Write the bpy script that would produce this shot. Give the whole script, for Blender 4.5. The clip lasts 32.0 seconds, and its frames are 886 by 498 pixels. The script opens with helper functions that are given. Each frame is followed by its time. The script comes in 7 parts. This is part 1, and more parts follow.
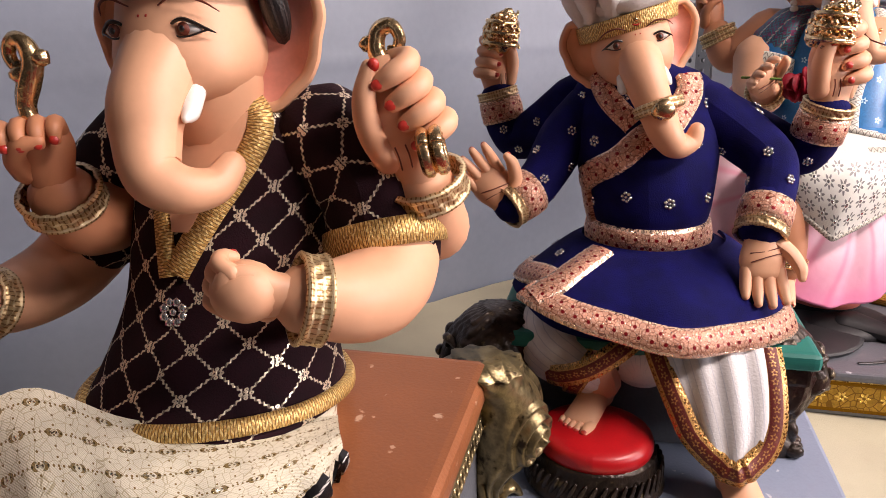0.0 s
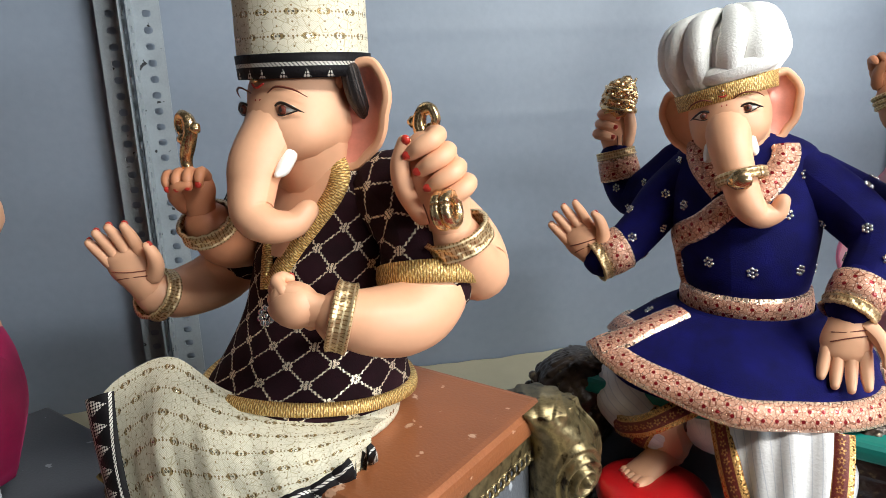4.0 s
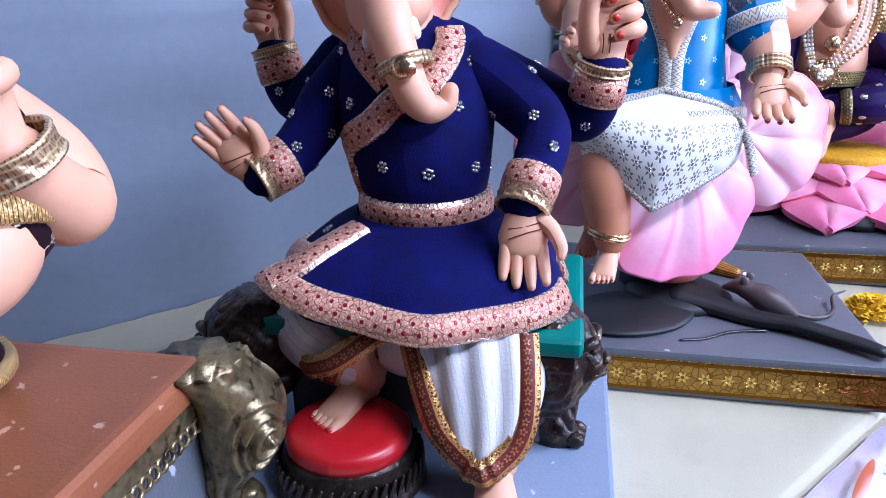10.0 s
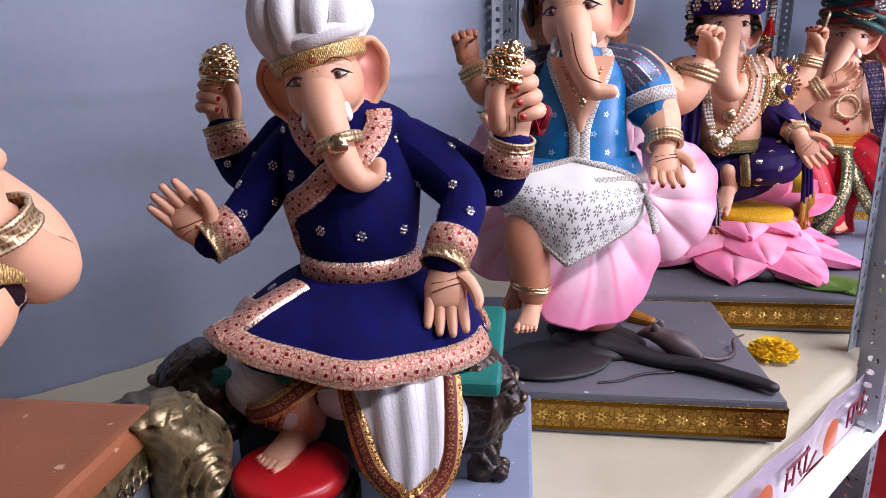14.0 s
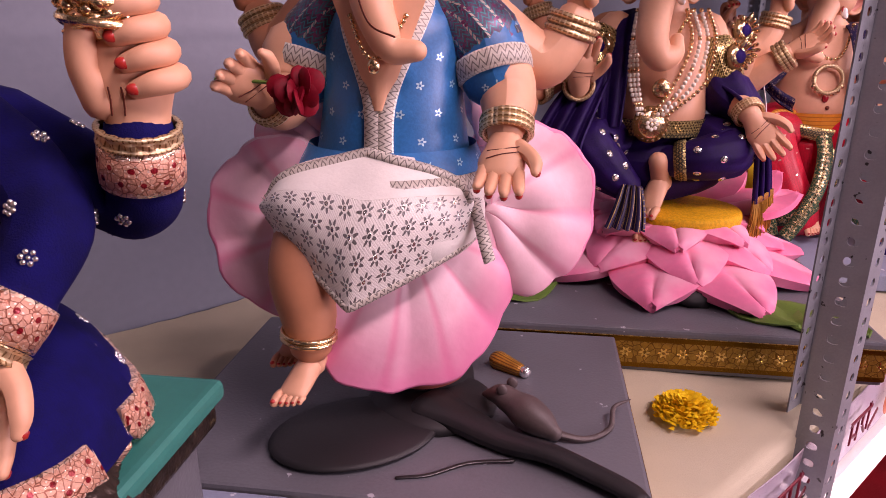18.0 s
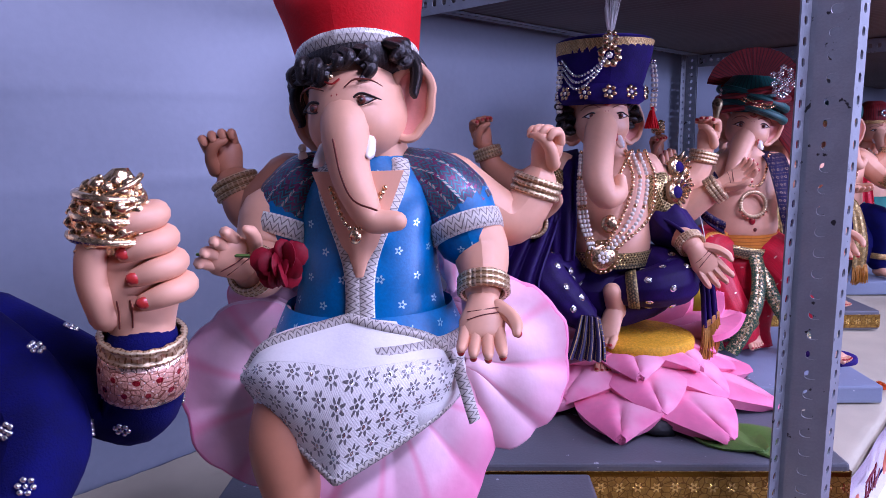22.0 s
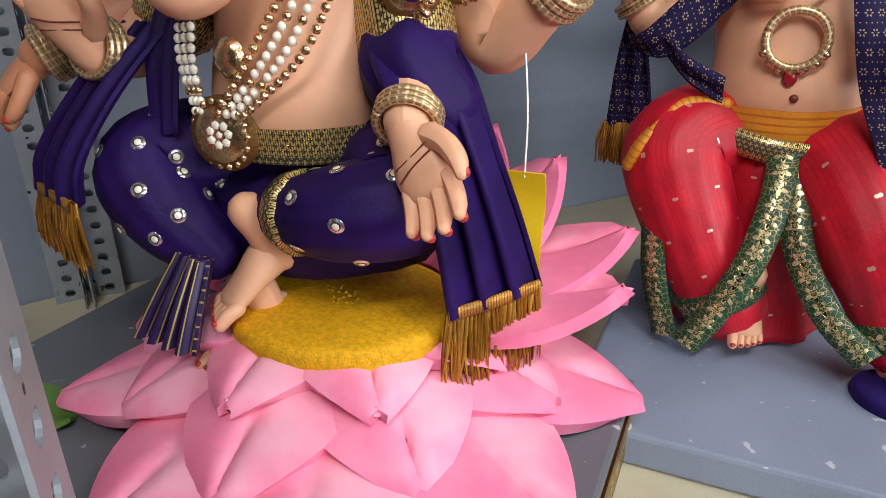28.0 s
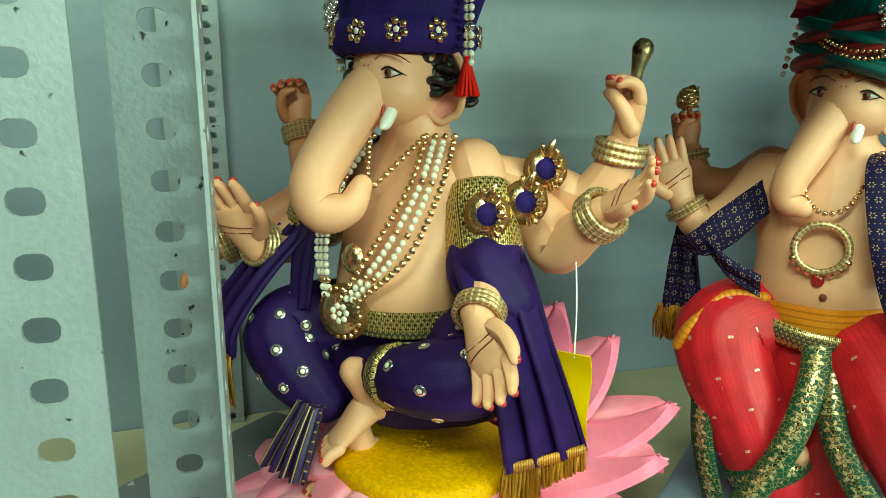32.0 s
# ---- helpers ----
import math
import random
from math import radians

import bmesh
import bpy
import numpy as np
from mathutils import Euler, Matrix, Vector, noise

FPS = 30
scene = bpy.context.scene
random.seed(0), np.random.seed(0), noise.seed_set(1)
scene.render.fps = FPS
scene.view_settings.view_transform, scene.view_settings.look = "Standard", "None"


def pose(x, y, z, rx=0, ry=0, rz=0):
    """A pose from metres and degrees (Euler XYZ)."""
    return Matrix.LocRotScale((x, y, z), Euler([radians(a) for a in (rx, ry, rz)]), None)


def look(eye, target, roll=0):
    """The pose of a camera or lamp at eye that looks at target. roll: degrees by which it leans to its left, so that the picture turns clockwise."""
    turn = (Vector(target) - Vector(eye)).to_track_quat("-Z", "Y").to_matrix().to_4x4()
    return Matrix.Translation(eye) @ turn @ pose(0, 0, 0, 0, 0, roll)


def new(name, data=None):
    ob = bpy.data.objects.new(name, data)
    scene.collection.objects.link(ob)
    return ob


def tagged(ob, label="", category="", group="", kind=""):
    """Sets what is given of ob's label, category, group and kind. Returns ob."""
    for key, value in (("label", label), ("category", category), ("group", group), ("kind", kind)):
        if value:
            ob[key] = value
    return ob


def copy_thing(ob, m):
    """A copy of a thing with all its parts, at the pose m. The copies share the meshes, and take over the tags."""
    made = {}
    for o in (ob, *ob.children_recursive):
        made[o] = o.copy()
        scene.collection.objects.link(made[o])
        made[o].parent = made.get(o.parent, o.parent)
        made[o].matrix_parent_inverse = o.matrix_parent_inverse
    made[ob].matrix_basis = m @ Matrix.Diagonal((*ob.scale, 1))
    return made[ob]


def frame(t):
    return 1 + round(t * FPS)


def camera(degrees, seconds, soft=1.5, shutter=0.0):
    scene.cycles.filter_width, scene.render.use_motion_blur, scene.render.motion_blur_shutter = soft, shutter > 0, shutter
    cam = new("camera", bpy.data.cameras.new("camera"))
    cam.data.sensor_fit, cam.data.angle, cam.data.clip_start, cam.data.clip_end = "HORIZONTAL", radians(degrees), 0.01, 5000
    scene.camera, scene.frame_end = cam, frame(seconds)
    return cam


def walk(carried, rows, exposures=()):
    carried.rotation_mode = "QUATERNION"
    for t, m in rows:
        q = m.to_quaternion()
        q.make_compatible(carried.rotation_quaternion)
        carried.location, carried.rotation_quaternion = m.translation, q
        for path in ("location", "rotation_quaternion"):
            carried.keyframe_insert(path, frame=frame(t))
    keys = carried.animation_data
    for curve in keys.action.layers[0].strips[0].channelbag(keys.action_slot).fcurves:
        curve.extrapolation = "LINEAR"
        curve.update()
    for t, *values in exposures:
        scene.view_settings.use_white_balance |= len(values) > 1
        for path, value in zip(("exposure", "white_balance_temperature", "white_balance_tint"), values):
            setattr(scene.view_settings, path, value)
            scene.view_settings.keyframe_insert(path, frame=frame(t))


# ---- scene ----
cam = camera(67.0, 32.0, soft=0.3)
PATH = [
    (0, (0.121, 0.046, 0.565), (1.19, 1.62, -0.052), -1.7),
    (0.5, (0.152, 0.031, 0.569), (0.758, 1.843, -0.023), -0.3),
    (1, (0.171, -0.029, 0.583), (0.529, 1.847, -0.009), -0.4),
    (1.5, (0.204, -0.074, 0.598), (0.551, 1.829, 0.089), -0.9),
    (2, (0.226, -0.103, 0.599), (0.53, 1.809, 0.098), -2.0),
    (2.5, (0.24, -0.117, 0.602), (0.588, 1.795, 0.131), -1.4),
    (4.5, (0.24, -0.11, 0.582), (0.707, 1.767, 0.073), -2.1),
    (5, (0.229, -0.096, 0.565), (0.676, 1.752, -0.058), -2.5),
    (5.5, (0.221, -0.089, 0.554), (0.656, 1.732, -0.15), -3.1),
    (6, (0.216, -0.086, 0.543), (0.648, 1.709, -0.225), -3.7),
    (6.5, (0.221, -0.087, 0.546), (0.701, 1.703, -0.206), -3.9),
    (7, (0.25, -0.088, 0.547), (0.89, 1.655, -0.198), -3.5),
    (7.5, (0.29, -0.093, 0.544), (1.093, 1.592, -0.174), -3.0),
    (8, (0.333, -0.071, 0.534), (1.282, 1.521, -0.218), -2.3),
    (8.5, (0.369, -0.018, 0.534), (1.397, 1.521, -0.222), -1.3),
    (9, (0.387, 0.021, 0.526), (1.463, 1.507, -0.27), -1.2),
    (9.5, (0.381, 0.01, 0.527), (1.453, 1.507, -0.254), -1.7),
    (10, (0.355, -0.023, 0.543), (1.497, 1.456, -0.169), -1.2),
    (10.5, (0.343, -0.042, 0.557), (1.555, 1.418, -0.076), -0.9),
    (11, (0.339, -0.06, 0.567), (1.575, 1.419, 0.033), -0.9),
    (11.5, (0.344, -0.071, 0.577), (1.595, 1.41, 0.085), -0.9),
    (12, (0.338, -0.076, 0.581), (1.614, 1.409, 0.175), -0.9),
    (12.5, (0.33, -0.083, 0.585), (1.608, 1.402, 0.184), -0.7),
    (13, (0.333, -0.079, 0.574), (1.613, 1.384, 0.104), -0.7),
    (13.5, (0.323, -0.09, 0.57), (1.597, 1.358, 0.039), -0.9),
    (15.5, (0.316, -0.141, 0.552), (1.693, 1.188, -0.03), -1.7),
    (16, (0.392, -0.115, 0.551), (1.796, 1.167, -0.071), -2.4),
    (16.5, (0.519, -0.055, 0.559), (1.965, 1.188, -0.044), -2.0),
    (17, (0.647, -0.006, 0.553), (2.084, 1.228, -0.091), -2.3),
    (17.5, (0.711, 0.003, 0.549), (2.098, 1.3, -0.079), -1.2),
    (18, (0.777, -0.053, 0.542), (2.024, 1.376, -0.096), 0.0),
    (18.5, (0.804, -0.086, 0.539), (1.968, 1.402, -0.117), -0.9),
    (19, (0.81, -0.097, 0.543), (1.978, 1.396, -0.096), -0.4),
    (19.5, (0.819, -0.038, 0.544), (2.196, 1.237, -0.15), 1.8),
    (20, (0.796, -0.017, 0.558), (2.167, 1.292, -0.081), 1.7),
    (20.5, (0.778, -0.019, 0.576), (2.113, 1.365, 0.028), 0.6),
    (21, (0.758, -0.016, 0.586), (2.114, 1.374, 0.108), -0.4),
    (21.5, (0.753, -0.015, 0.595), (2.164, 1.349, 0.213), -1.0),
    (22, (0.744, -0.018, 0.605), (2.179, 1.334, 0.27), -1.1),
    (22.5, (0.742, -0.014, 0.598), (2.181, 1.33, 0.245), -1.2),
    (23, (0.748, -0.007, 0.582), (2.184, 1.304, 0.115), -1.2),
    (23.5, (0.745, 0.004, 0.565), (2.183, 1.278, 0.01), -1.4),
    (24, (0.737, 0.021, 0.553), (2.198, 1.249, -0.045), -1.7),
    (24.5, (0.739, 0.03, 0.552), (2.238, 1.187, -0.094), -2.7),
    (25, (0.828, 0.04, 0.55), (2.365, 1.139, -0.104), -2.7),
    (25.5, (1.025, 0.027, 0.571), (2.506, 1.209, -0.067), -0.8),
    (26, (1.195, -0.024, 0.545), (2.586, 1.268, -0.085), 0.5),
    (26.5, (1.36, -0.012, 0.528), (2.753, 1.279, -0.1), -2.9),
    (28.5, (1.867, 0.03, 0.498), (2.417, 1.772, -0.316), 0.2),
    (29, (1.87, -0.055, 0.523), (2.32, 1.723, -0.276), 0.1),
    (29.5, (1.883, -0.104, 0.55), (2.315, 1.738, -0.096), -0.8),
    (30, (1.893, -0.133, 0.572), (2.392, 1.731, 0.048), -1.3),
    (30.5, (1.898, -0.151, 0.587), (2.423, 1.735, 0.176), -1.3),
    (31, (1.898, -0.159, 0.596), (2.389, 1.748, 0.246), -1.6),
    (31.5, (1.888, -0.161, 0.598), (2.374, 1.75, 0.267), -1.3),
    (32, (1.789, -0.119, 0.59), (2.33, 1.766, 0.198), -0.2),
]
EXPOSURES = [(0.0, 0.7, 7100, 24), (1.0, 1.25, 6300, -4), (2.0, 0.85, 5650, -11), (3.5, 0.75, 6300, 2), (5.0, 0.78, 6100, 2), (6.0, 0.9, 6500, 18), (7.0, 1.05, 5800, -4), (8.0, 0.92, 5800, -20), (9.0, 0.7, 4550, 28), (10.0, 0.7, 4750, 20), (11.0, 0.6, 6000, 2), (12.0, 0.35, 7600, 54), (13.0, 0.42, 6800, 20), (16.0, 0.2, 4850, 46), (17.0, 0.05, 6100, 18), (18.0, -0.1, 7200, 62), (19.0, 0.0, 7500, 32), (20.0, -0.05, 6500, -26), (22.0, -0.05, 4950, 50), (23.0, -0.05, 6400, 18), (24.0, -0.15, 7300, 62), (25.0, -0.2, 7700, 34), (26.0, -0.1, 6300, -42), (28.5, 0.05, 6200, 14), (29.0, 0.16, 6250, 0), (30.0, 0.32, 8200, 50), (31.0, 0.34, 8100, 42), (32.0, 0.22, 6800, -50)]
walk(cam, [(t, look(eye, target, roll)) for t, eye, target, roll in PATH], EXPOSURES)

# ---- world and light ----
world = bpy.data.worlds.new("world")
scene.world = world
world.use_nodes = True
world.node_tree.nodes["Background"].inputs[0].default_value = (0.62, 0.7, 0.85, 1)
world.node_tree.nodes["Background"].inputs[1].default_value = 0.045


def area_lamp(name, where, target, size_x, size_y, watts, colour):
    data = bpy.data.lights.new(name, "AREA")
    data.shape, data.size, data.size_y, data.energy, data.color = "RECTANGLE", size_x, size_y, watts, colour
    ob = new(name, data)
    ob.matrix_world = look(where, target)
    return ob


LAMPS = [
    ("aisle_lamp", (1.35, -0.75, 1.88), (1.1, 0.8, 0.25), 1.2, 0.22, 34.0, (1.0, 0.96, 0.92)),
    ("aisle_lamp", (3.1, -0.75, 1.88), (2.7, 0.9, 0.45), 1.3, 0.22, 20.0, (1.0, 0.96, 0.92)),
    ("aisle_lamp", (4.9, -0.8, 1.88), (4.7, 0.7, 0.3), 1.4, 0.22, 16.0, (1.0, 0.96, 0.92)),
    # unseen fill lamps, added in front to brighten the backdrop under the shelf
    ("unseen_front_fill", (2.3, -2.9, 1.1), (1.8, 1.2, 0.6), 2.0, 0.4, 24.0, (0.95, 0.97, 1.0)),
    ("unseen_front_fill", (4.0, -2.9, 1.05), (3.1, 1.2, 0.75), 2.0, 0.4, 90.0, (0.95, 0.97, 1.0)),
]
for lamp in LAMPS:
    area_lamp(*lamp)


# ---- materials ----
class Val:
    """A socket with arithmetic."""

    def __init__(self, tree, socket):
        self.tree, self.socket = tree, socket

    def math(self, op, *others):
        node = self.tree.nodes.new("ShaderNodeMath")
        node.operation = op
        for slot, value in zip(node.inputs, (self, *others)):
            if isinstance(value, Val):
                self.tree.links.new(value.socket, slot)
            else:
                slot.default_value = value
        return Val(self.tree, node.outputs[0])

    def __add__(self, o):
        return self.math("ADD", o)

    def __sub__(self, o):
        return self.math("SUBTRACT", o)

    def __mul__(self, o):
        return self.math("MULTIPLY", o)

    def frac(self):
        return self.math("FRACT")

    def abs(self):
        return self.math("ABSOLUTE")

    def below(self, o):
        return self.math("LESS_THAN", o)

    def above(self, o):
        return self.math("GREATER_THAN", o)

    def sine(self):
        return self.math("SINE")

    def root(self):
        return self.math("SQRT")

    def min(self, o):
        return self.math("MINIMUM", o)

    def max(self, o):
        return self.math("MAXIMUM", o)

    def step(self, lo, hi):
        node = self.tree.nodes.new("ShaderNodeMapRange")
        node.interpolation_type = "SMOOTHSTEP"
        self.tree.links.new(self.socket, node.inputs[0])
        node.inputs[1].default_value, node.inputs[2].default_value = lo, hi
        return Val(self.tree, node.outputs[0])


def lin(r, g, b):
    """Linear colour from 8-bit display values."""
    return tuple(((c / 255) / 12.92 if c <= 10 else ((c / 255 + 0.055) / 1.055) ** 2.4) for c in (r, g, b)) + (1.0,)


MATS = {}


def mat(name, base, rough=0.5, metal=0.0, sheen=0.0, coat=0.0, vary=0.12, grain=25.0, bump=0.1, fine=300.0, layers=None, emit=0.0,
        spots=None, weave=0.0, sub=0.0):
    """A procedural material: base colour varied at two scales, fine relief, and pattern layers laid over it."""
    m = bpy.data.materials.new(name)
    m.use_nodes = True
    t = m.node_tree
    p = t.nodes["Principled BSDF"]
    coords = t.nodes.new("ShaderNodeTexCoord")

    def noise_at(scale, detail=4.0):
        n = t.nodes.new("ShaderNodeTexNoise")
        n.inputs["Scale"].default_value, n.inputs["Detail"].default_value = scale, detail
        t.links.new(coords.outputs["Object"], n.inputs["Vector"])
        return Val(t, n.outputs["Fac"])

    def mixed(fac, a, b):
        n = t.nodes.new("ShaderNodeMix")
        n.data_type = "RGBA"
        t.links.new(fac.socket, n.inputs[0]) if isinstance(fac, Val) else None
        for slot, c in ((n.inputs[6], a), (n.inputs[7], b)):
            if isinstance(c, Val):
                t.links.new(c.socket, slot)
            else:
                slot.default_value = c
        return Val(t, n.outputs[2])

    broad, small = noise_at(grain), noise_at(fine, 2.0)
    f = (broad * 0.7 + small * 0.3).step(0.3, 0.7)
    dark = tuple(c * (1 - vary) for c in base[:3]) + (1.0,)
    light = tuple(min(1.0, c * (1 + vary)) for c in base[:3]) + (1.0,)
    colour = mixed(f, dark, light)
    roughness, metallic = None, None
    uvn = t.nodes.new("ShaderNodeSeparateXYZ")
    t.links.new(coords.outputs["UV"], uvn.inputs[0])
    u, v = Val(t, uvn.outputs[0]), Val(t, uvn.outputs[1])
    if spots:
        scale, lo, hi, shade = spots
        colour = mixed(noise_at(scale).step(lo, hi), colour, shade)
    height = small * bump
    if weave:
        wv = ((u * (6.2832 / weave)).sine() * (v * (6.2832 / weave)).sine())
        height = height + wv * 0.15
    for make in layers or ():
        fac, shade, r, mt, lift = make(u, v, t)
        colour = mixed(fac, colour, shade)
        roughness = (roughness if roughness is not None else fac * 0 + rough)
        roughness = roughness + (fac * (r - rough))
        metallic = (metallic if metallic is not None else fac * 0 + metal)
        metallic = (metallic + fac * mt).min(1.0)
        height = height + fac * lift
    t.links.new(colour.socket, p.inputs["Base Color"])
    if roughness is not None:
        t.links.new(roughness.socket, p.inputs["Roughness"])
        t.links.new(metallic.socket, p.inputs["Metallic"])
    else:
        t.links.new(((small - 0.5) * 0.16 + rough).socket, p.inputs["Roughness"])
        p.inputs["Metallic"].default_value = metal
    if rough >= 0.6:
        p.inputs["Specular IOR Level"].default_value = 0.2
    if sheen:
        p.inputs["Sheen Weight"].default_value, p.inputs["Sheen Roughness"].default_value = sheen, 0.4
        p.inputs["Sheen Tint"].default_value = tuple(min(1, c * 4 + 0.05) for c in base[:3]) + (1.0,)
    if coat:
        p.inputs["Coat Weight"].default_value, p.inputs["Coat Roughness"].default_value = coat, 0.25
    if sub:
        p.inputs["Subsurface Weight"].default_value, p.inputs["Subsurface Scale"].default_value = sub, 0.01
    if emit:
        p.inputs["Emission Color"].default_value, p.inputs["Emission Strength"].default_value = base, emit
    b = t.nodes.new("ShaderNodeBump")
    b.inputs["Strength"].default_value, b.inputs["Distance"].default_value = 0.5, 0.002
    t.links.new(height.socket, b.inputs["Height"])
    t.links.new(b.outputs[0], p.inputs["Normal"])
    MATS[name] = m
    return m


# pattern layers: each returns mask, colour, roughness, added metal, relief
def lattice(size, colour, width=0.045):
    def make(u, v, t):
        a, b = ((u + v) * (1 / size)).frac() - 0.5, ((u - v) * (1 / size)).frac() - 0.5
        wa, wb = a + (b * 44.0).sine() * 0.018, b + (a * 44.0).sine() * 0.018
        line = wa.abs().min(wb.abs()).below(width) * ((u * 1500.0).sine() * 0.8 + 1.0).min(1.0)
        x, y = a.abs() - 0.085, b.abs() - 0.085
        r = (x * x + y * y).root()
        sequin = (r - 0.032).abs().below(0.02)
        x, y = a.abs() - 0.5, b.abs() - 0.0
        return line.max(sequin).max((x * x + y * y).root().below(0.035)), colour, 0.3, 0.5, 0.6
    return make


def diamonds(size, colour, radius=0.2, metal=0.3):
    def make(u, v, t):
        a, b = ((u + v) * (1 / size)).frac() - 0.5, ((u - v) * (1 / size)).frac() - 0.5
        r = (a * a + b * b).root()
        return (r - radius).abs().below(radius * 0.45), colour, 0.3, metal, 0.6
    return make


def edging(half, thick, colour, metal=0.4):
    def make(u, v, t):
        return v.abs().above(half - thick), colour, 0.35, metal, 0.5
    return make


def zigzag(pitch, colour, thick=0.3):
    def make(u, v, t):
        a = ((u * (1 / pitch)).frac() - 0.5).abs() * 2.0
        b = (v * (1 / pitch) + a).frac()
        return b.below(thick), colour, 0.4, 0.2, 0.5
    return make


def threads(pitch, colour, share=0.5, across=False, metal=0.0):
    def make(u, v, t):
        return ((v if across else u) * (1 / pitch)).frac().below(share), colour, 0.5, metal, 0.6
    return make


def filigree(scale, colour, level=0.5, metal=0.6):
    def make(u, v, t):
        n = t.nodes.new("ShaderNodeTexVoronoi")
        n.inputs["Scale"].default_value = scale
        n.feature = "F1"
        c = t.nodes.new("ShaderNodeCombineXYZ")
        t.links.new(u.socket, c.inputs[0]), t.links.new(v.socket, c.inputs[1])
        t.links.new(c.outputs[0], n.inputs["Vector"])
        return Val(t, n.outputs["Distance"]).below(level), colour, 0.35, metal, 1.0
    return make


def blossoms(pu, pv, colour, radius, petals=6, metal=0.4, hollow=0.0, shift=0.0, rough=0.3):
    """Small embroidered flowers in staggered rows."""
    def make(u, v, t):
        w = v + shift
        a = ((u * (1 / pu) + (w * (1 / pv)).math("FLOOR") * 0.5).frac() - 0.5) * pu
        b = ((w * (1 / pv)).frac() - 0.5) * pv
        r = (a * a + b * b).root()
        m = r.below(((b.math("ARCTAN2", a) * petals).math("COSINE") * 0.3 + 0.7) * radius)
        return (m * r.above(radius * hollow) if hollow else m), colour, rough, metal, 0.7
    return make


def teeth(pitch, half, colour, bead=0.0032):
    """Triangles of beads along a border, with a corded line at both edges."""
    def make(u, v, t):
        a = ((u * (1 / pitch)).frac() - 0.5).abs() * 2.0
        inside = (a * (1.5 * half) + v).below(half * 0.55) * v.above(-half * 0.62)
        x, y = (u * (1 / bead)).frac() - 0.5, (v * (1 / bead)).frac() - 0.5
        bead_mask = (x * x + y * y).root().below(0.42)
        cord = ((v.abs() - half * 0.82).abs().below(half * 0.12)) * ((u + v) * (1 / 0.004)).frac().below(0.7)
        return (inside * bead_mask).max(cord), colour, 0.35, 0.15, 0.8
    return make


def scribble(scale, colour, width=0.03, metal=0.5):
    """Fine raised thread in a cell pattern."""
    def make(u, v, t):
        n = t.nodes.new("ShaderNodeTexVoronoi")
        n.inputs["Scale"].default_value = scale
        n.feature = "DISTANCE_TO_EDGE"
        c = t.nodes.new("ShaderNodeCombineXYZ")
        t.links.new(u.socket, c.inputs[0]), t.links.new(v.socket, c.inputs[1])
        t.links.new(c.outputs[0], n.inputs["Vector"])
        return Val(t, n.outputs["Distance"]).below(width), colour, 0.35, metal, 0.8
    return make


def rim_paint(start, end, colour):
    """Paint that deepens towards a rim."""
    def make(u, v, t):
        n = t.nodes.new("ShaderNodeTexNoise")
        n.inputs["Scale"].default_value = 16.0
        c = t.nodes.new("ShaderNodeCombineXYZ")
        t.links.new(u.socket, c.inputs[0]), t.links.new(v.socket, c.inputs[1])
        t.links.new(c.outputs[0], n.inputs["Vector"])
        return (v + (Val(t, n.outputs["Fac"]) - 0.5) * 0.09).step(start, end) * 0.8, colour, 0.5, 0.0, 0.0
    return make


def rib_paint(pitch, colour, share=0.16):
    """Brushed streaks along the ribs of a petal."""
    def make(u, v, t):
        a = ((u * (1 / pitch)).frac() - 0.5).abs()
        return (a * -1.0 + share).step(0.0, share) * 0.6, colour, 0.5, 0.0, -0.3
    return make


GOLD, SILVER = lin(214, 170, 96), lin(205, 205, 205)
skin = mat("painted_skin", lin(228, 172, 136), 0.5, coat=0.04, vary=0.05, grain=14, bump=0.06, fine=120)
# darker copy of the skin: shade put into the colour of rear arms and legs
skin_shaded = mat("painted_skin_shaded", lin(194, 130, 94), 0.5, coat=0.04, vary=0.06, grain=14, bump=0.06, fine=120)
ear_pink = mat("painted_ear_pink", lin(226, 150, 132), 0.45, vary=0.08, grain=30, bump=0.05)
nail = mat("nail_red", lin(186, 52, 42), 0.3, coat=0.3)
white_paint = mat("white_enamel", lin(238, 236, 230), 0.3, coat=0.4, vary=0.03)
black_paint = mat("black_paint", lin(28, 22, 22), 0.35, coat=0.3)
red_paint = mat("red_paint", lin(176, 40, 30), 0.45)
brown_line = mat("brown_line", lin(110, 50, 34), 0.5)
hair = mat("black_hair", lin(30, 26, 26), 0.35, bump=0.8, fine=500, layers=[threads(0.004, lin(58, 50, 48), 0.3)])
gold = mat("gold_leaf", lin(228, 194, 146), 0.25, metal=0.95, vary=0.15, grain=60, bump=0.5, fine=220)
gold_ridged = mat("gold_bangle", lin(212, 182, 138), 0.34, metal=0.8, vary=0.2, grain=90, bump=0.6,
                  layers=[threads(0.004, lin(150, 116, 76), 0.3), threads(0.006, lin(226, 204, 164), 0.3, True)])
antique = mat("antique_gold", lin(140, 124, 90), 0.34, metal=0.75, vary=0.4, grain=70, bump=0.5, fine=180, spots=(60, 0.55, 0.68, lin(58, 46, 30)))
bronze_dark = mat("dark_bronze", lin(56, 46, 40), 0.34, metal=0.5, vary=0.5, grain=50, bump=1.5, fine=130, spots=(70, 0.6, 0.7, lin(104, 90, 66)))
silver = mat("silver_sequin", lin(220, 220, 222), 0.2, metal=0.9, vary=0.1)
pearl = mat("pearl", lin(240, 232, 214), 0.2, coat=0.6, vary=0.05)
ruby = mat("ruby_stone", lin(150, 30, 36), 0.12, coat=0.6)
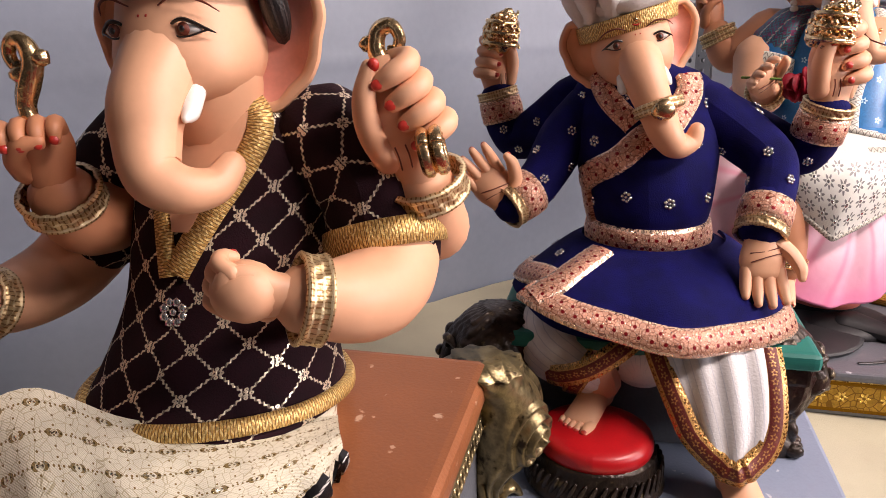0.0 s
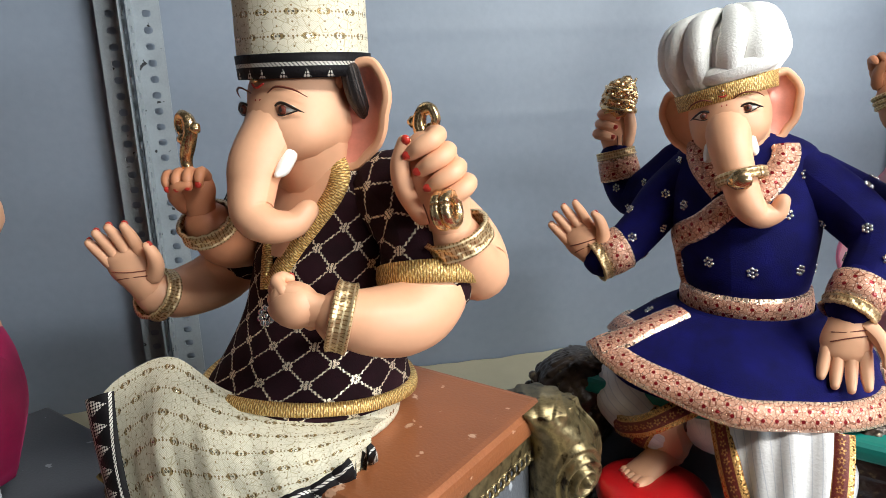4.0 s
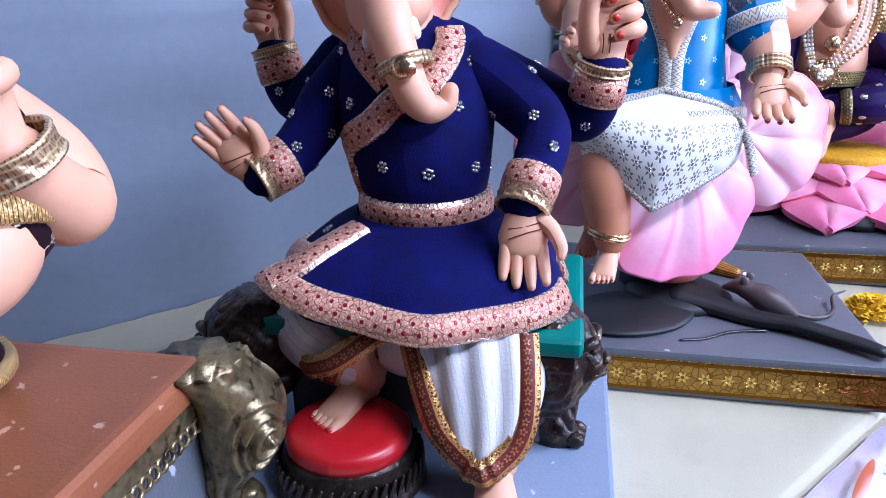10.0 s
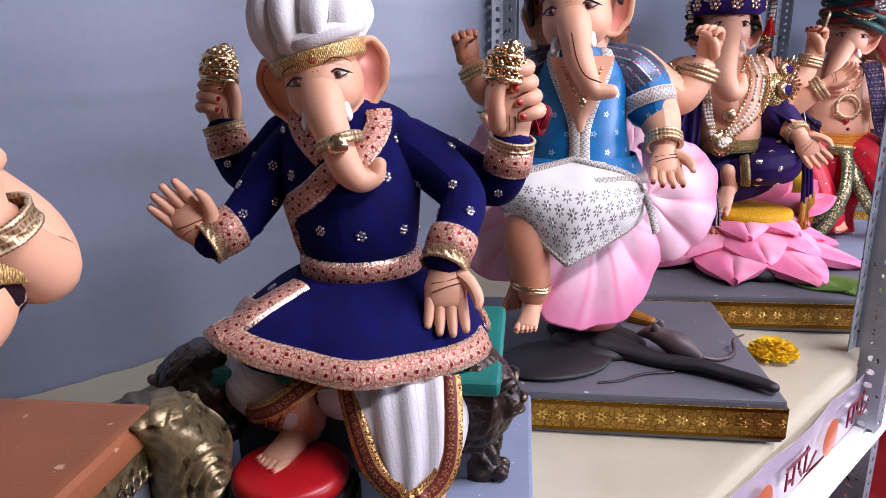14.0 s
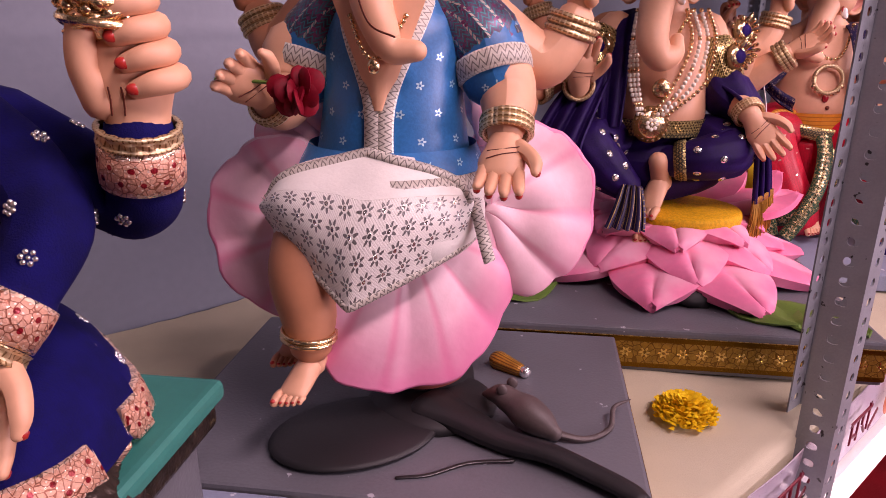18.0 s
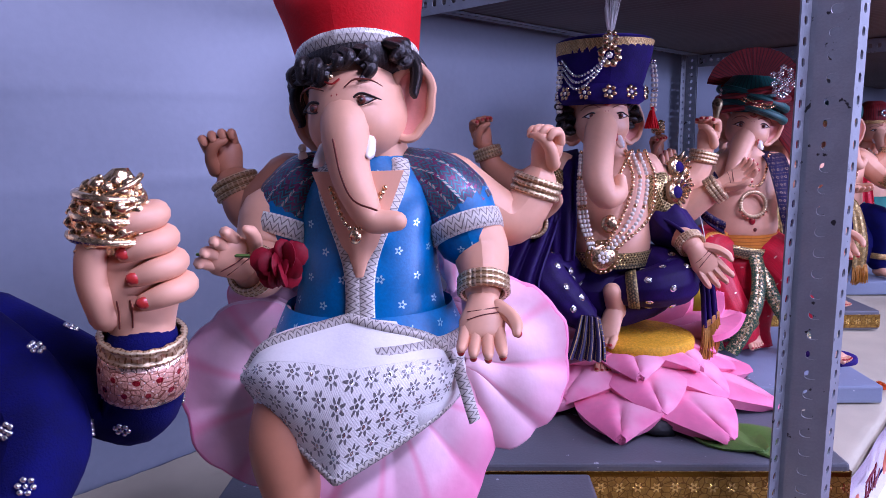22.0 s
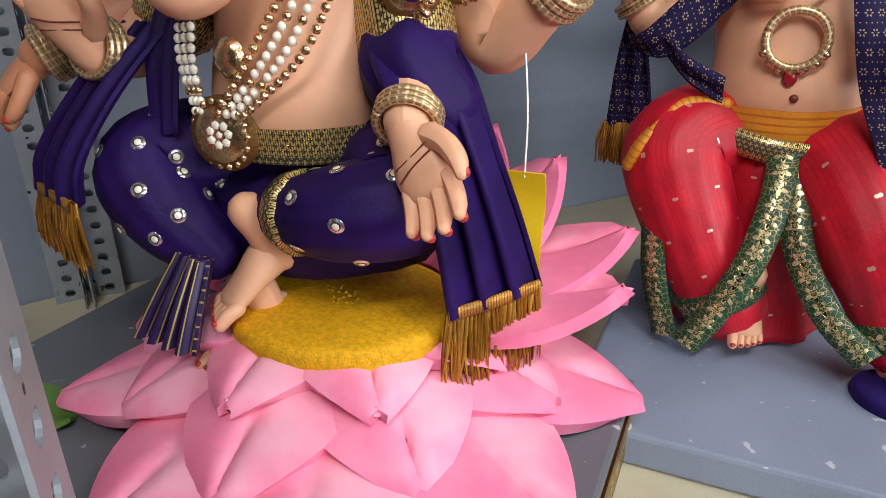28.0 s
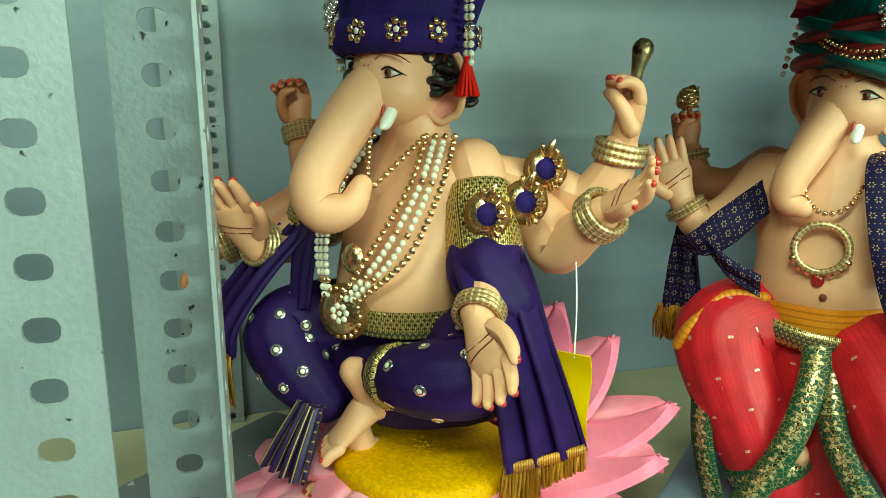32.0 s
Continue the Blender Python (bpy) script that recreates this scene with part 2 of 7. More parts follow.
navy = mat("navy_velvet", lin(9, 8, 74), 0.9, sheen=0.02, vary=0.3, grain=40, bump=0.4, fine=700)
maroon = mat("maroon_velvet", lin(34, 10, 18), 0.85, sheen=0.08, vary=0.3, grain=40, bump=0.4, fine=700,
             layers=[lattice(0.04, lin(232, 216, 190), 0.03)])
cream = mat("cream_brocade", lin(224, 216, 194), 0.6, vary=0.07, grain=30, bump=0.3, fine=500, weave=0.002,
            layers=[blossoms(0.0035, 0.021, lin(138, 114, 70), 0.0012, 1, 0.3), blossoms(0.026, 0.0035, lin(138, 114, 70), 0.0011, 1, 0.3),
                    blossoms(0.026, 0.021, lin(150, 126, 82), 0.0058, 2, 0.4, 0.5), blossoms(0.026, 0.021, lin(236, 230, 206), 0.0026, 2, 0.6), scribble(150, lin(196, 184, 152), 0.03, 0.2)])
gold_lace = mat("gold_lace", lin(196, 152, 82), 0.4, metal=0.3, vary=0.3, grain=110, bump=1.2, fine=500,
                layers=[zigzag(0.007, lin(244, 214, 146), 0.4), filigree(260, lin(240, 208, 138), 0.3), threads(0.0024, lin(112, 76, 32), 0.22)])
black_lace = mat("black_silver_lace", lin(16, 13, 16), 0.6, bump=0.6, layers=[teeth(0.022, 0.015, lin(206, 200, 192))])
pink_lace = mat("rose_gold_lace", lin(212, 158, 132), 0.5, metal=0.15, vary=0.2, grain=90, bump=0.9, fine=420,
                layers=[scribble(200, lin(142, 84, 62), 0.05, 0.3), blossoms(0.0135, 0.0105, lin(246, 222, 204), 0.0047, 6, 0.3, 0.75),
                        blossoms(0.0135, 0.0105, lin(146, 34, 40), 0.0028, 1, 0.1, 0.0, 0.0, 0.15), edging(0.0155, 0.0026, lin(240, 204, 180))])
red_lace = mat("red_gold_lace", lin(104, 18, 20), 0.5, bump=0.8, vary=0.2,
               layers=[blossoms(0.0095, 0.012, lin(196, 140, 84), 0.0042, 5, 0.4, 0.35, 0.006), edging(0.0112, 0.0045, lin(206, 158, 92)), zigzag(0.003, lin(110, 60, 30), 0.22)])
white_silk = mat("white_silk", lin(226, 222, 222), 0.42, sheen=0.2, vary=0.05, grain=14, bump=0.5, layers=[threads(0.009, lin(204, 202, 208), 0.12)])
turban_white = mat("white_turban_cotton", lin(232, 230, 226), 0.8, sheen=0.3, vary=0.05, bump=0.8, fine=400)
teal = mat("teal_paint", lin(14, 118, 108), 0.55, coat=0.0, vary=0.1)
blue_silk = mat("peacock_blue_silk", lin(8, 106, 166), 0.38, sheen=0.3, vary=0.25, grain=20, bump=0.2,
                layers=[blossoms(0.042, 0.03, lin(176, 208, 220), 0.005, 5, 0.4, 0.3)])
shot_silk = mat("shot_silk_purple", lin(84, 66, 92), 0.35, metal=0.25, vary=0.6, grain=50,
                layers=[threads(0.016, lin(178, 164, 156), 0.14, metal=0.4), zigzag(0.007, lin(36, 120, 130), 0.3), filigree(120, lin(120, 60, 96), 0.3, 0.2)])
white_lace = mat("white_zigzag_lace", lin(206, 200, 188), 0.5, bump=0.6, layers=[zigzag(0.0085, lin(126, 120, 112), 0.3), edging(0.011, 0.0018, lin(232, 228, 216), 0.1)])
ivory_sequin = mat("ivory_sequin_cloth", lin(238, 236, 228), 0.5, vary=0.05, bump=0.5, weave=0.003,
                   layers=[blossoms(0.021, 0.0185, lin(140, 138, 136), 0.0086, 7, 0.5, 0.42), blossoms(0.021, 0.0185, lin(250, 248, 244), 0.0028, 1, 0.9, 0.0, 0.0, 0.15)])
ivory_plain = mat("ivory_cloth", lin(236, 234, 226), 0.55, vary=0.05, bump=0.3)
pink = mat("pink_paint", lin(246, 128, 166), 0.45, vary=0.1, grain=9, bump=0.25, fine=80, spots=(7, 0.45, 0.75, lin(252, 186, 204)))
pink_fan = mat("pink_petal_paint", lin(252, 208, 218), 0.5, vary=0.06, grain=9, bump=0.3, fine=90,
               layers=[rib_paint(0.043, lin(248, 150, 178)), rim_paint(0.07, 0.2, lin(248, 116, 168))])
coral = mat("coral_shade_paint", lin(226, 120, 104), 0.5, vary=0.2)
yellow = mat("pollen_yellow", lin(226, 168, 22), 0.6, vary=0.2, grain=200, bump=2.0, fine=450)
purple = mat("purple_silk", lin(34, 12, 74), 0.6, sheen=0.08, vary=0.3, grain=30, bump=0.4)
zari = mat("green_gold_zari", lin(44, 50, 40), 0.5, metal=0.1, vary=0.3,
           layers=[blossoms(0.007, 0.005, lin(190, 166, 104), 0.0028, 4, 0.4), edging(0.0115, 0.0026, lin(206, 180, 116)), threads(0.0022, lin(70, 60, 40), 0.3)])
fringe = mat("gold_fringe", lin(184, 130, 44), 0.45, metal=0.35, vary=0.3, bump=0.8, layers=[threads(0.003, lin(120, 74, 20), 0.35)])
red_silk = mat("red_silk", lin(196, 14, 40), 0.5, sheen=0.3, vary=0.25, grain=30, bump=0.3, layers=[threads(0.006, lin(184, 12, 36), 0.2), blossoms(0.05, 0.045, lin(226, 190, 170), 0.0035, 2, 0.5)])
orange_sash = mat("orange_sash", lin(222, 142, 34), 0.5, sheen=0.2, vary=0.15, layers=[threads(0.008, lin(190, 112, 24), 0.3, True)])
green_lace = mat("green_sequin_border", lin(14, 70, 46), 0.5, layers=[edging(0.017, 0.0, lin(18, 84, 60), 0.0),
                 blossoms(0.02, 0.034, lin(212, 196, 150), 0.0105, 5, 0.5, 0.3, 0.017), blossoms(0.009, 0.023, lin(196, 170, 110), 0.0036, 3, 0.5, 0.0, 0.0115), scribble(170, lin(176, 150, 92), 0.035)])
indigo_lace = mat("indigo_mirror_lace", lin(20, 10, 54), 0.75, layers=[blossoms(0.013, 0.02, lin(158, 134, 104), 0.0044, 6, 0.3, 0.5, 0.0, 0.6),
                  blossoms(0.0055, 0.02, lin(150, 122, 92), 0.0011, 1, 0.3, 0.0, 0.01, 0.6)])
striped_pleat = mat("gold_striped_pleats", lin(34, 14, 66), 0.5, vary=0.3, layers=[threads(0.011, lin(190, 160, 96), 0.16, metal=0.4), edging(0.5, 0.001, lin(190, 160, 96))])
turban_purple = mat("purple_turban_velvet", lin(38, 20, 92), 0.8, sheen=0.5, vary=0.3, bump=0.5)
turban_green = mat("green_turban_silk", lin(12, 84, 80), 0.5, sheen=0.2, vary=0.2, layers=[threads(0.009, lin(8, 56, 56), 0.3)])
turban_red = mat("maroon_turban_silk", lin(128, 26, 28), 0.5, sheen=0.2, vary=0.2, layers=[threads(0.008, lin(86, 14, 20), 0.35)])
red_velvet = mat("red_cap_velvet", lin(204, 20, 20), 0.7, sheen=0.5, vary=0.12, bump=0.4)
rose_red = mat("rose_red", lin(122, 10, 28), 0.6, vary=0.3)
leaf_green = mat("leaf_green_paint", lin(84, 116, 46), 0.5, vary=0.2, grain=20)
tag_yellow = mat("yellow_card", lin(230, 190, 30), 0.6, vary=0.05)
magenta = mat("magenta_silk", lin(150, 14, 70), 0.5, sheen=0.3, vary=0.2)
olive_gauze = mat("gold_gauze", lin(150, 126, 74), 0.5, metal=0.3, vary=0.3, layers=[diamonds(0.02, lin(210, 180, 110), 0.2)])
plinth_grey = mat("grey_plinth_paint", lin(100, 102, 108), 0.42, vary=0.14, grain=5, bump=0.4, fine=240, spots=(42, 0.69, 0.72, lin(176, 178, 184)))
plinth_blue = mat("blue_grey_plinth_paint", lin(136, 147, 168), 0.5, vary=0.1, grain=6, bump=0.3, spots=(60, 0.68, 0.72, lin(196, 200, 208)))
gold_trim = mat("gold_foil_trim", lin(166, 128, 50), 0.38, metal=0.7, vary=0.25, grain=80, bump=0.8,
                layers=[scribble(90, lin(120, 86, 28), 0.06, 0.0), blossoms(0.03, 0.044, lin(226, 190, 104), 0.009, 6, 0.3, 0.3, 0.022), edging(0.022, 0.003, lin(120, 84, 24))])
dark_slate = mat("dark_slate_paint", lin(28, 27, 29), 0.55, vary=0.2, grain=10)
mouse_grey = mat("mouse_grey_paint", lin(84, 72, 70), 0.5, vary=0.2, grain=40)
copper_seat = mat("copper_seat_paint", lin(158, 96, 60), 0.42, metal=0.2, vary=0.14, grain=8, bump=0.3, spots=(40, 0.66, 0.7, lin(214, 170, 140)))


# ---- shaping tools ----
def arr(*p):
    return np.array(p, float)


def spline(points, per):
    """A smooth curve through the rows of points."""
    p = np.array(points, float)
    if len(p) < 3:
        s = np.linspace(0, 1, per * (len(p) - 1) + 1)[:, None]
        return p[0] * (1 - s) + p[-1] * s
    q = np.vstack([2 * p[0] - p[1], p, 2 * p[-1] - p[-2]])
    out = []
    for i in range(1, len(q) - 2):
        a, b, c, d = q[i - 1:i + 3]
        s = np.linspace(0, 1, per, endpoint=False)[:, None]
        out.append(0.5 * (2 * b + (c - a) * s + (2 * a - 5 * b + 4 * c - d) * s**2 + (3 * b - a - 3 * c + d) * s**3))
    return np.vstack([*out, p[-1:]])


def resample(points, count):
    """So many points at even steps along a smooth curve."""
    c = spline(points, 12)
    d = np.concatenate([[0], np.cumsum(np.linalg.norm(np.diff(c, axis=0), axis=1))])
    t = np.linspace(0, d[-1], count)
    return np.stack([np.interp(t, d, c[:, k]) for k in range(c.shape[1])], -1)


def unit(v):
    return v / (np.linalg.norm(v, axis=-1, keepdims=True) + 1e-12)


class Sculpt:
    """One mesh in the making, with a material for each face and UVs in metres."""

    def __init__(self):
        self.v, self.uv, self.f, self.m, self.mats, self.count = [], [], [], [], [], 0

    def slot(self, material):
        if material not in self.mats:
            self.mats.append(material)
        return self.mats.index(material)

    def put(self, verts, uvs, faces, material):
        k, o = self.slot(material), self.count
        self.v.append(np.asarray(verts, float)), self.uv.append(np.asarray(uvs, float))
        self.count += len(verts)
        self.f += [tuple(i + o for i in f) for f in faces]
        self.m += [k] * len(faces)

    def lattice(self, grid, material, closed=True, ends=False):
        """Faces over rows of points; closed: the rows are rings."""
        rows, cols = grid.shape[:2]
        ring = np.concatenate([grid, grid[:, :1]], 1) if closed else grid
        du = np.linalg.norm(np.diff(ring, axis=1), axis=2).mean(0)
        dv = np.linalg.norm(np.diff(ring, axis=0), axis=2).mean(1)
        u, v = np.concatenate([[0], np.cumsum(du)]), np.concatenate([[0], np.cumsum(dv)])
        n = ring.shape[1]
        uv = np.stack(np.meshgrid(u, v), -1).reshape(-1, 2)
        faces = [(i * n + j, i * n + j + 1, (i + 1) * n + j + 1, (i + 1) * n + j) for i in range(rows - 1) for j in range(n - 1)]
        if ends:
            faces += [tuple(range(n - 2, -1, -1)), tuple((rows - 1) * n + j for j in range(n - 1))]
        self.put(ring.reshape(-1, 3), uv, faces, material)
        return grid

    def tube(self, points, radii, material, sides=14, per=6, caps=True, up=(0, 0.3, 1), ripple=None):
        """A round or oval limb along a curve. Radii: one number or (across, along up) at each point."""
        c = spline(points, per)
        r = spline([(q, q) if np.isscalar(q) else q for q in radii], per)
        tan = unit(np.gradient(c, axis=0))
        a = np.zeros_like(c)
        ref = unit(np.cross(tan[0], np.array(up, float)) + 1e-9)
        for i in range(len(c)):
            ref = unit(ref - tan[i] * (ref @ tan[i]))
            a[i] = ref
        b = np.cross(a, tan)
        th = np.linspace(0, 2 * np.pi, sides, endpoint=False)
        scale = np.ones((len(c), sides))
        if ripple:
            scale += ripple[1] * np.sin(ripple[0] * th[None, :] + np.linspace(0, ripple[2] if len(ripple) > 2 else 0, len(c))[:, None])
        g = c[:, None] + scale[..., None] * (a[:, None] * (r[:, 0, None] * np.cos(th))[..., None] + b[:, None] * (r[:, 1, None] * np.sin(th))[..., None])
        full = g
        if caps:
            def cap(i, sign):
                rows = []
                for ph in (0.5, 1.0, 1.4):
                    rows.append(c[i] + sign * tan[i] * r[i].min() * math.sin(ph) + (g[i] - c[i]) * math.cos(ph))
                return rows
            full = np.array([*cap(0, -1)[::-1], *g, *cap(-1, 1)])
        self.lattice(full, material, True, True)
        return g

    def loft(self, rings, material, sides=32, per=5, ends=True, fold=None, power=1.0):
        """Stacked rings (cx, cy, z, rx, ry, z added in front, z added at +x); columns start in front and go to +x."""
        r = spline([tuple(q) + (0.0,) * (7 - len(q)) for q in rings], per)
        th = np.linspace(0, 2 * np.pi, sides, endpoint=False)
        grow = np.linspace(0, 1, len(r))[:, None]
        k = 1 + (fold[1] * grow * np.sin(fold[0] * th + 0.7 * np.sin(3 * th)) if fold else 0 * grow * th)
        s, co = np.sin(th), np.cos(th)
        if power != 1.0:
            s, co = np.sign(s) * np.abs(s) ** power, np.sign(co) * np.abs(co) ** power
        g = np.stack([r[:, 0:1] + r[:, 3:4] * s * k, r[:, 1:2] - r[:, 4:5] * co * k, r[:, 2:3] + r[:, 5:6] * co + r[:, 6:7] * s], -1)
        return self.lattice(g, material, True, ends)

    def carved(self, rings, material, relief, sides=72, per=9):
        """A loft whose skin is carved: relief(angle from the front, share of height, z) gives the depth in metres."""
        r = spline(rings, per)
        th = np.linspace(0, 2 * np.pi, sides, endpoint=False)
        g = np.zeros((len(r), sides, 3))
        for i, (cx, cy, z, rx, ry) in enumerate(r):
            for j, a in enumerate(th):
                q = relief(a if a <= math.pi else a - 2 * math.pi, i / (len(r) - 1), z)
                g[i, j] = (cx + (rx + q) * math.sin(a), cy - (ry + q) * math.cos(a), z)
        return self.lattice(g, material, True, True)

    def band(self, where, way, radius, width, material):
        """An ornate bangle: rope rims and a band of slanting leaves between them."""
        d = unit(arr(*way))
        a = unit(np.cross(d, arr(0.2, 0.5, 0.84)))
        b = np.cross(d, a)
        rows, cols = 13, 60
        g = np.zeros((rows, cols, 3))
        for i in range(rows):
            w = i / (rows - 1)
            for j in range(cols):
                t = 2 * math.pi * j / cols
                rim = math.exp(-((abs(w - 0.5) - 0.4) / 0.09) ** 2)
                leaf = 0.5 + 0.5 * math.sin(15 * t + 7 * w)
                r = radius + 0.0035 * rim + 0.0026 * leaf * (1 - rim) - 0.003 * (w in (0.0, 1.0))
                g[i, j] = arr(*where) + d * (w - 0.5) * width + (a * math.cos(t) + b * math.sin(t)) * r
        self.lattice(g, material, True, False)

    def ball(self, centre, radii, material, turn=None, sides=16, rows=10, lump=0.0):
        ph = np.linspace(0.04, np.pi - 0.04, rows)
        th = np.linspace(0, 2 * np.pi, sides, endpoint=False)
        r = arr(*radii) if not np.isscalar(radii) else arr(radii, radii, radii)
        g = np.stack([np.sin(ph)[:, None] * np.cos(th), np.sin(ph)[:, None] * np.sin(th), -np.cos(ph)[:, None] + 0 * th], -1)
        if lump:
            g = g * (1 + lump * np.sin(5 * g[..., :1] + 4 * g[..., 1:2]) * np.cos(6 * g[..., 2:]))
        g = g * r
        if turn is not None:
            g = g @ np.array(turn.to_3x3()).T
        return self.lattice(g + arr(*centre), material, True, True)

    def sheet(self, grid, thick, material, back=None):
        """A curved sheet with thickness from an open grid of points."""
        g = np.asarray(grid, float)
        n = unit(np.cross(np.gradient(g, axis=1), np.gradient(g, axis=0)))
        rows, cols = g.shape[:2]
        self.lattice(g + n * thick / 2, material, False)
        self.lattice((g - n * thick / 2)[:, ::-1], back or material, False)
        rim = [(0, j) for j in range(cols)] + [(i, cols - 1) for i in range(1, rows)] + [(rows - 1, j) for j in range(cols - 2, -1, -1)] + [(i, 0) for i in range(rows - 2, 0, -1)]
        top, low = np.array([(g + n * thick / 2)[q] for q in rim]), np.array([(g - n * thick / 2)[q] for q in rim])
        self.lattice(np.array([top, low]), back or material, True)
        return g

    def at(self, grid, u, v, closed=True):
        """Point and normal of a surface at u round it and v along it."""
        rows, cols = grid.shape[:2]
        fu = (u % 1.0) * cols if closed else min(max(u, 0), 1) * (cols - 1)
        fv = min(max(v, 0), 1) * (rows - 1)
        i, j = min(int(fv), rows - 2), int(fu)
        j = j if closed else min(j, cols - 2)
        a, b = fv - i, fu - j
        j0, j1 = j % cols, (j + 1) % cols
        p00, p01, p10, p11 = grid[i, j0], grid[i, j1], grid[i + 1, j0], grid[i + 1, j1]
        p = (p00 * (1 - b) + p01 * b) * (1 - a) + (p10 * (1 - b) + p11 * b) * a
        n = np.cross((p01 - p00) * (1 - a) + (p11 - p10) * a, (p10 - p00) * (1 - b) + (p11 - p01) * b)
        if closed and n @ (p - grid[i].mean(0)) < 0:
            n = -n
        if not closed and n @ arr(0, -1, 0.1) < 0:
            n = -n
        return p, n / (np.linalg.norm(n) + 1e-12)

    def ribbon(self, grid, path, width, material, lift=0.002, per=10, closed=True, flip=1):
        """A flat trim laid along a path (u, v) on a surface."""
        uv = spline(path, per)
        pn = [self.at(grid, q[0], q[1], closed) for q in uv]
        p, n = np.array([q[0] for q in pn]), np.array([q[1] for q in pn]) * flip
        self.strap(p, n, width, material, lift)
        return p

    def strap(self, p, n, width, material, lift=0.002):
        """A band along points p with normals n."""
        p, n = np.asarray(p, float), unit(np.asarray(n, float))
        side = unit(np.cross(n, unit(np.gradient(p, axis=0))))
        length = np.concatenate([[0], np.cumsum(np.linalg.norm(np.diff(p, axis=0), axis=1))])
        offs = ((-0.5, -0.001), (-0.47, lift), (0, lift * 1.3), (0.47, lift), (0.5, -0.001))
        verts = np.concatenate([(p + side * width * a + n * b)[:, None] for a, b in offs], 1)
        uv = np.stack([np.repeat(length[:, None], 5, 1), np.tile([a * width for a, _ in offs], (len(p), 1))], -1)
        faces = [(i * 5 + j, i * 5 + j + 1, (i + 1) * 5 + j + 1, (i + 1) * 5 + j) for i in range(len(p) - 1) for j in range(4)]
        self.put(verts.reshape(-1, 3), uv.reshape(-1, 2), faces, material)

    def disc(self, p, n, radius, material, sides=8, lift=0.0015):
        n = unit(arr(*n))
        a = unit(np.cross(n, arr(0.31, 0.2, 0.93)))
        b = np.cross(n, a)
        th = np.linspace(0, 2 * np.pi, sides, endpoint=False)
        ring = np.cos(th)[:, None] * a + np.sin(th)[:, None] * b
        v = np.vstack([p + ring * radius, p + ring * radius * 0.8 + n * lift, [p + n * lift * 1.2]])
        f = [(i, (i + 1) % sides, sides + (i + 1) % sides, sides + i) for i in range(sides)] + [(sides + i, sides + (i + 1) % sides, 2 * sides) for i in range(sides)]
        self.put(v, np.zeros((len(v), 2)), f, material)

    def flower(self, p, n, radius, petal, heart=None, petals=6):
        """A small sequin flower."""
        n = unit(arr(*n))
        a = unit(np.cross(n, arr(0.31, 0.2, 0.93)))
        b = np.cross(n, a)
        for i in range(petals):
            t = 2 * math.pi * i / petals
            self.disc(p + (a * math.cos(t) + b * math.sin(t)) * radius * 0.68, n, radius * 0.34, petal, 5)
        self.disc(p, n, radius * 0.28, heart or petal, 5)

    def beads(self, path, radius, material, gap=2.0, per=8, second=None, every=5):
        c = spline(path, per)
        length = np.concatenate([[0], np.cumsum(np.linalg.norm(np.diff(c, axis=0), axis=1))])
        count = max(2, int(length[-1] / (radius * gap)))
        for i, s in enumerate(np.linspace(0, length[-1], count)):
            p = arr(*[np.interp(s, length, c[:, k]) for k in range(3)])
            self.ball(p, radius, second if second and i % every == 0 else material, sides=7, rows=5)

    def hand(self, wrist, ahead, palm, size, material, curl=0.15, spread=0.12, thumb=1, nails=None, lines=True, fist=False):
        """A hand from the wrist; palm: the way the palm faces; thumb: on which side."""
        d = unit(arr(*ahead))
        n = unit(arr(*palm) - d * (arr(*palm) @ d))
        s = np.cross(d, n) * thumb
        w = arr(*wrist)
        L = size
        self.tube([w - d * 0.1 * L, w + d * 0.12 * L, w + d * 0.35 * L, w + d * 0.54 * L], [(0.19 * L, 0.17 * L), (0.22 * L, 0.17 * L), (0.29 * L, 0.15 * L), (0.27 * L, 0.11 * L)],
                  material, 12, 4, up=n)
        for k, (off, long) in enumerate(((0.21, 0.42), (0.07, 0.47), (-0.07, 0.45), (-0.2, 0.36))):
            base = w + d * 0.5 * L + s * off * L
            pts, ang, p = [base], spread * (off / 0.2), base
            turn = 0.0
            for seg, share in enumerate((0.42, 0.33, 0.25)):
                turn += curl * (1.0 if seg else 0.7)
                way = (d * math.cos(ang) + s * math.sin(ang)) * math.cos(turn) + n * math.sin(turn)
                p = p + way * long * L * share
                pts.append(p)
            self.tube(pts, [0.085 * L, 0.08 * L, 0.072 * L, 0.055 * L], material, 8, 4)
            if nails:
                out = -n * math.cos(turn) + d * math.sin(turn)
                self.ball(pts[-1] + out * 0.045 * L, 0.048 * L, nails, sides=8, rows=5)
        base = w + d * 0.16 * L + s * 0.2 * L + n * 0.03 * L
        if fist:
            pts = [base, base + d * 0.2 * L + n * 0.16 * L, base + d * 0.34 * L + n * 0.28 * L - s * 0.12 * L, base + d * 0.36 * L + n * 0.3 * L - s * 0.28 * L]
        else:
            pts = [base, base + d * 0.15 * L + s * 0.14 * L + n * 0.06 * L, base + d * 0.34 * L + s * 0.22 * L + n * 0.12 * L, base + d * 0.46 * L + s * 0.22 * L + n * 0.14 * L]
        self.tube(pts, [0.12 * L, 0.1 * L, 0.085 * L, 0.055 * L], material, 8, 4)
        if nails:
            self.ball(pts[-1] + s * 0.02 * L - n * 0.02 * L, 0.05 * L, nails, sides=8, rows=5)
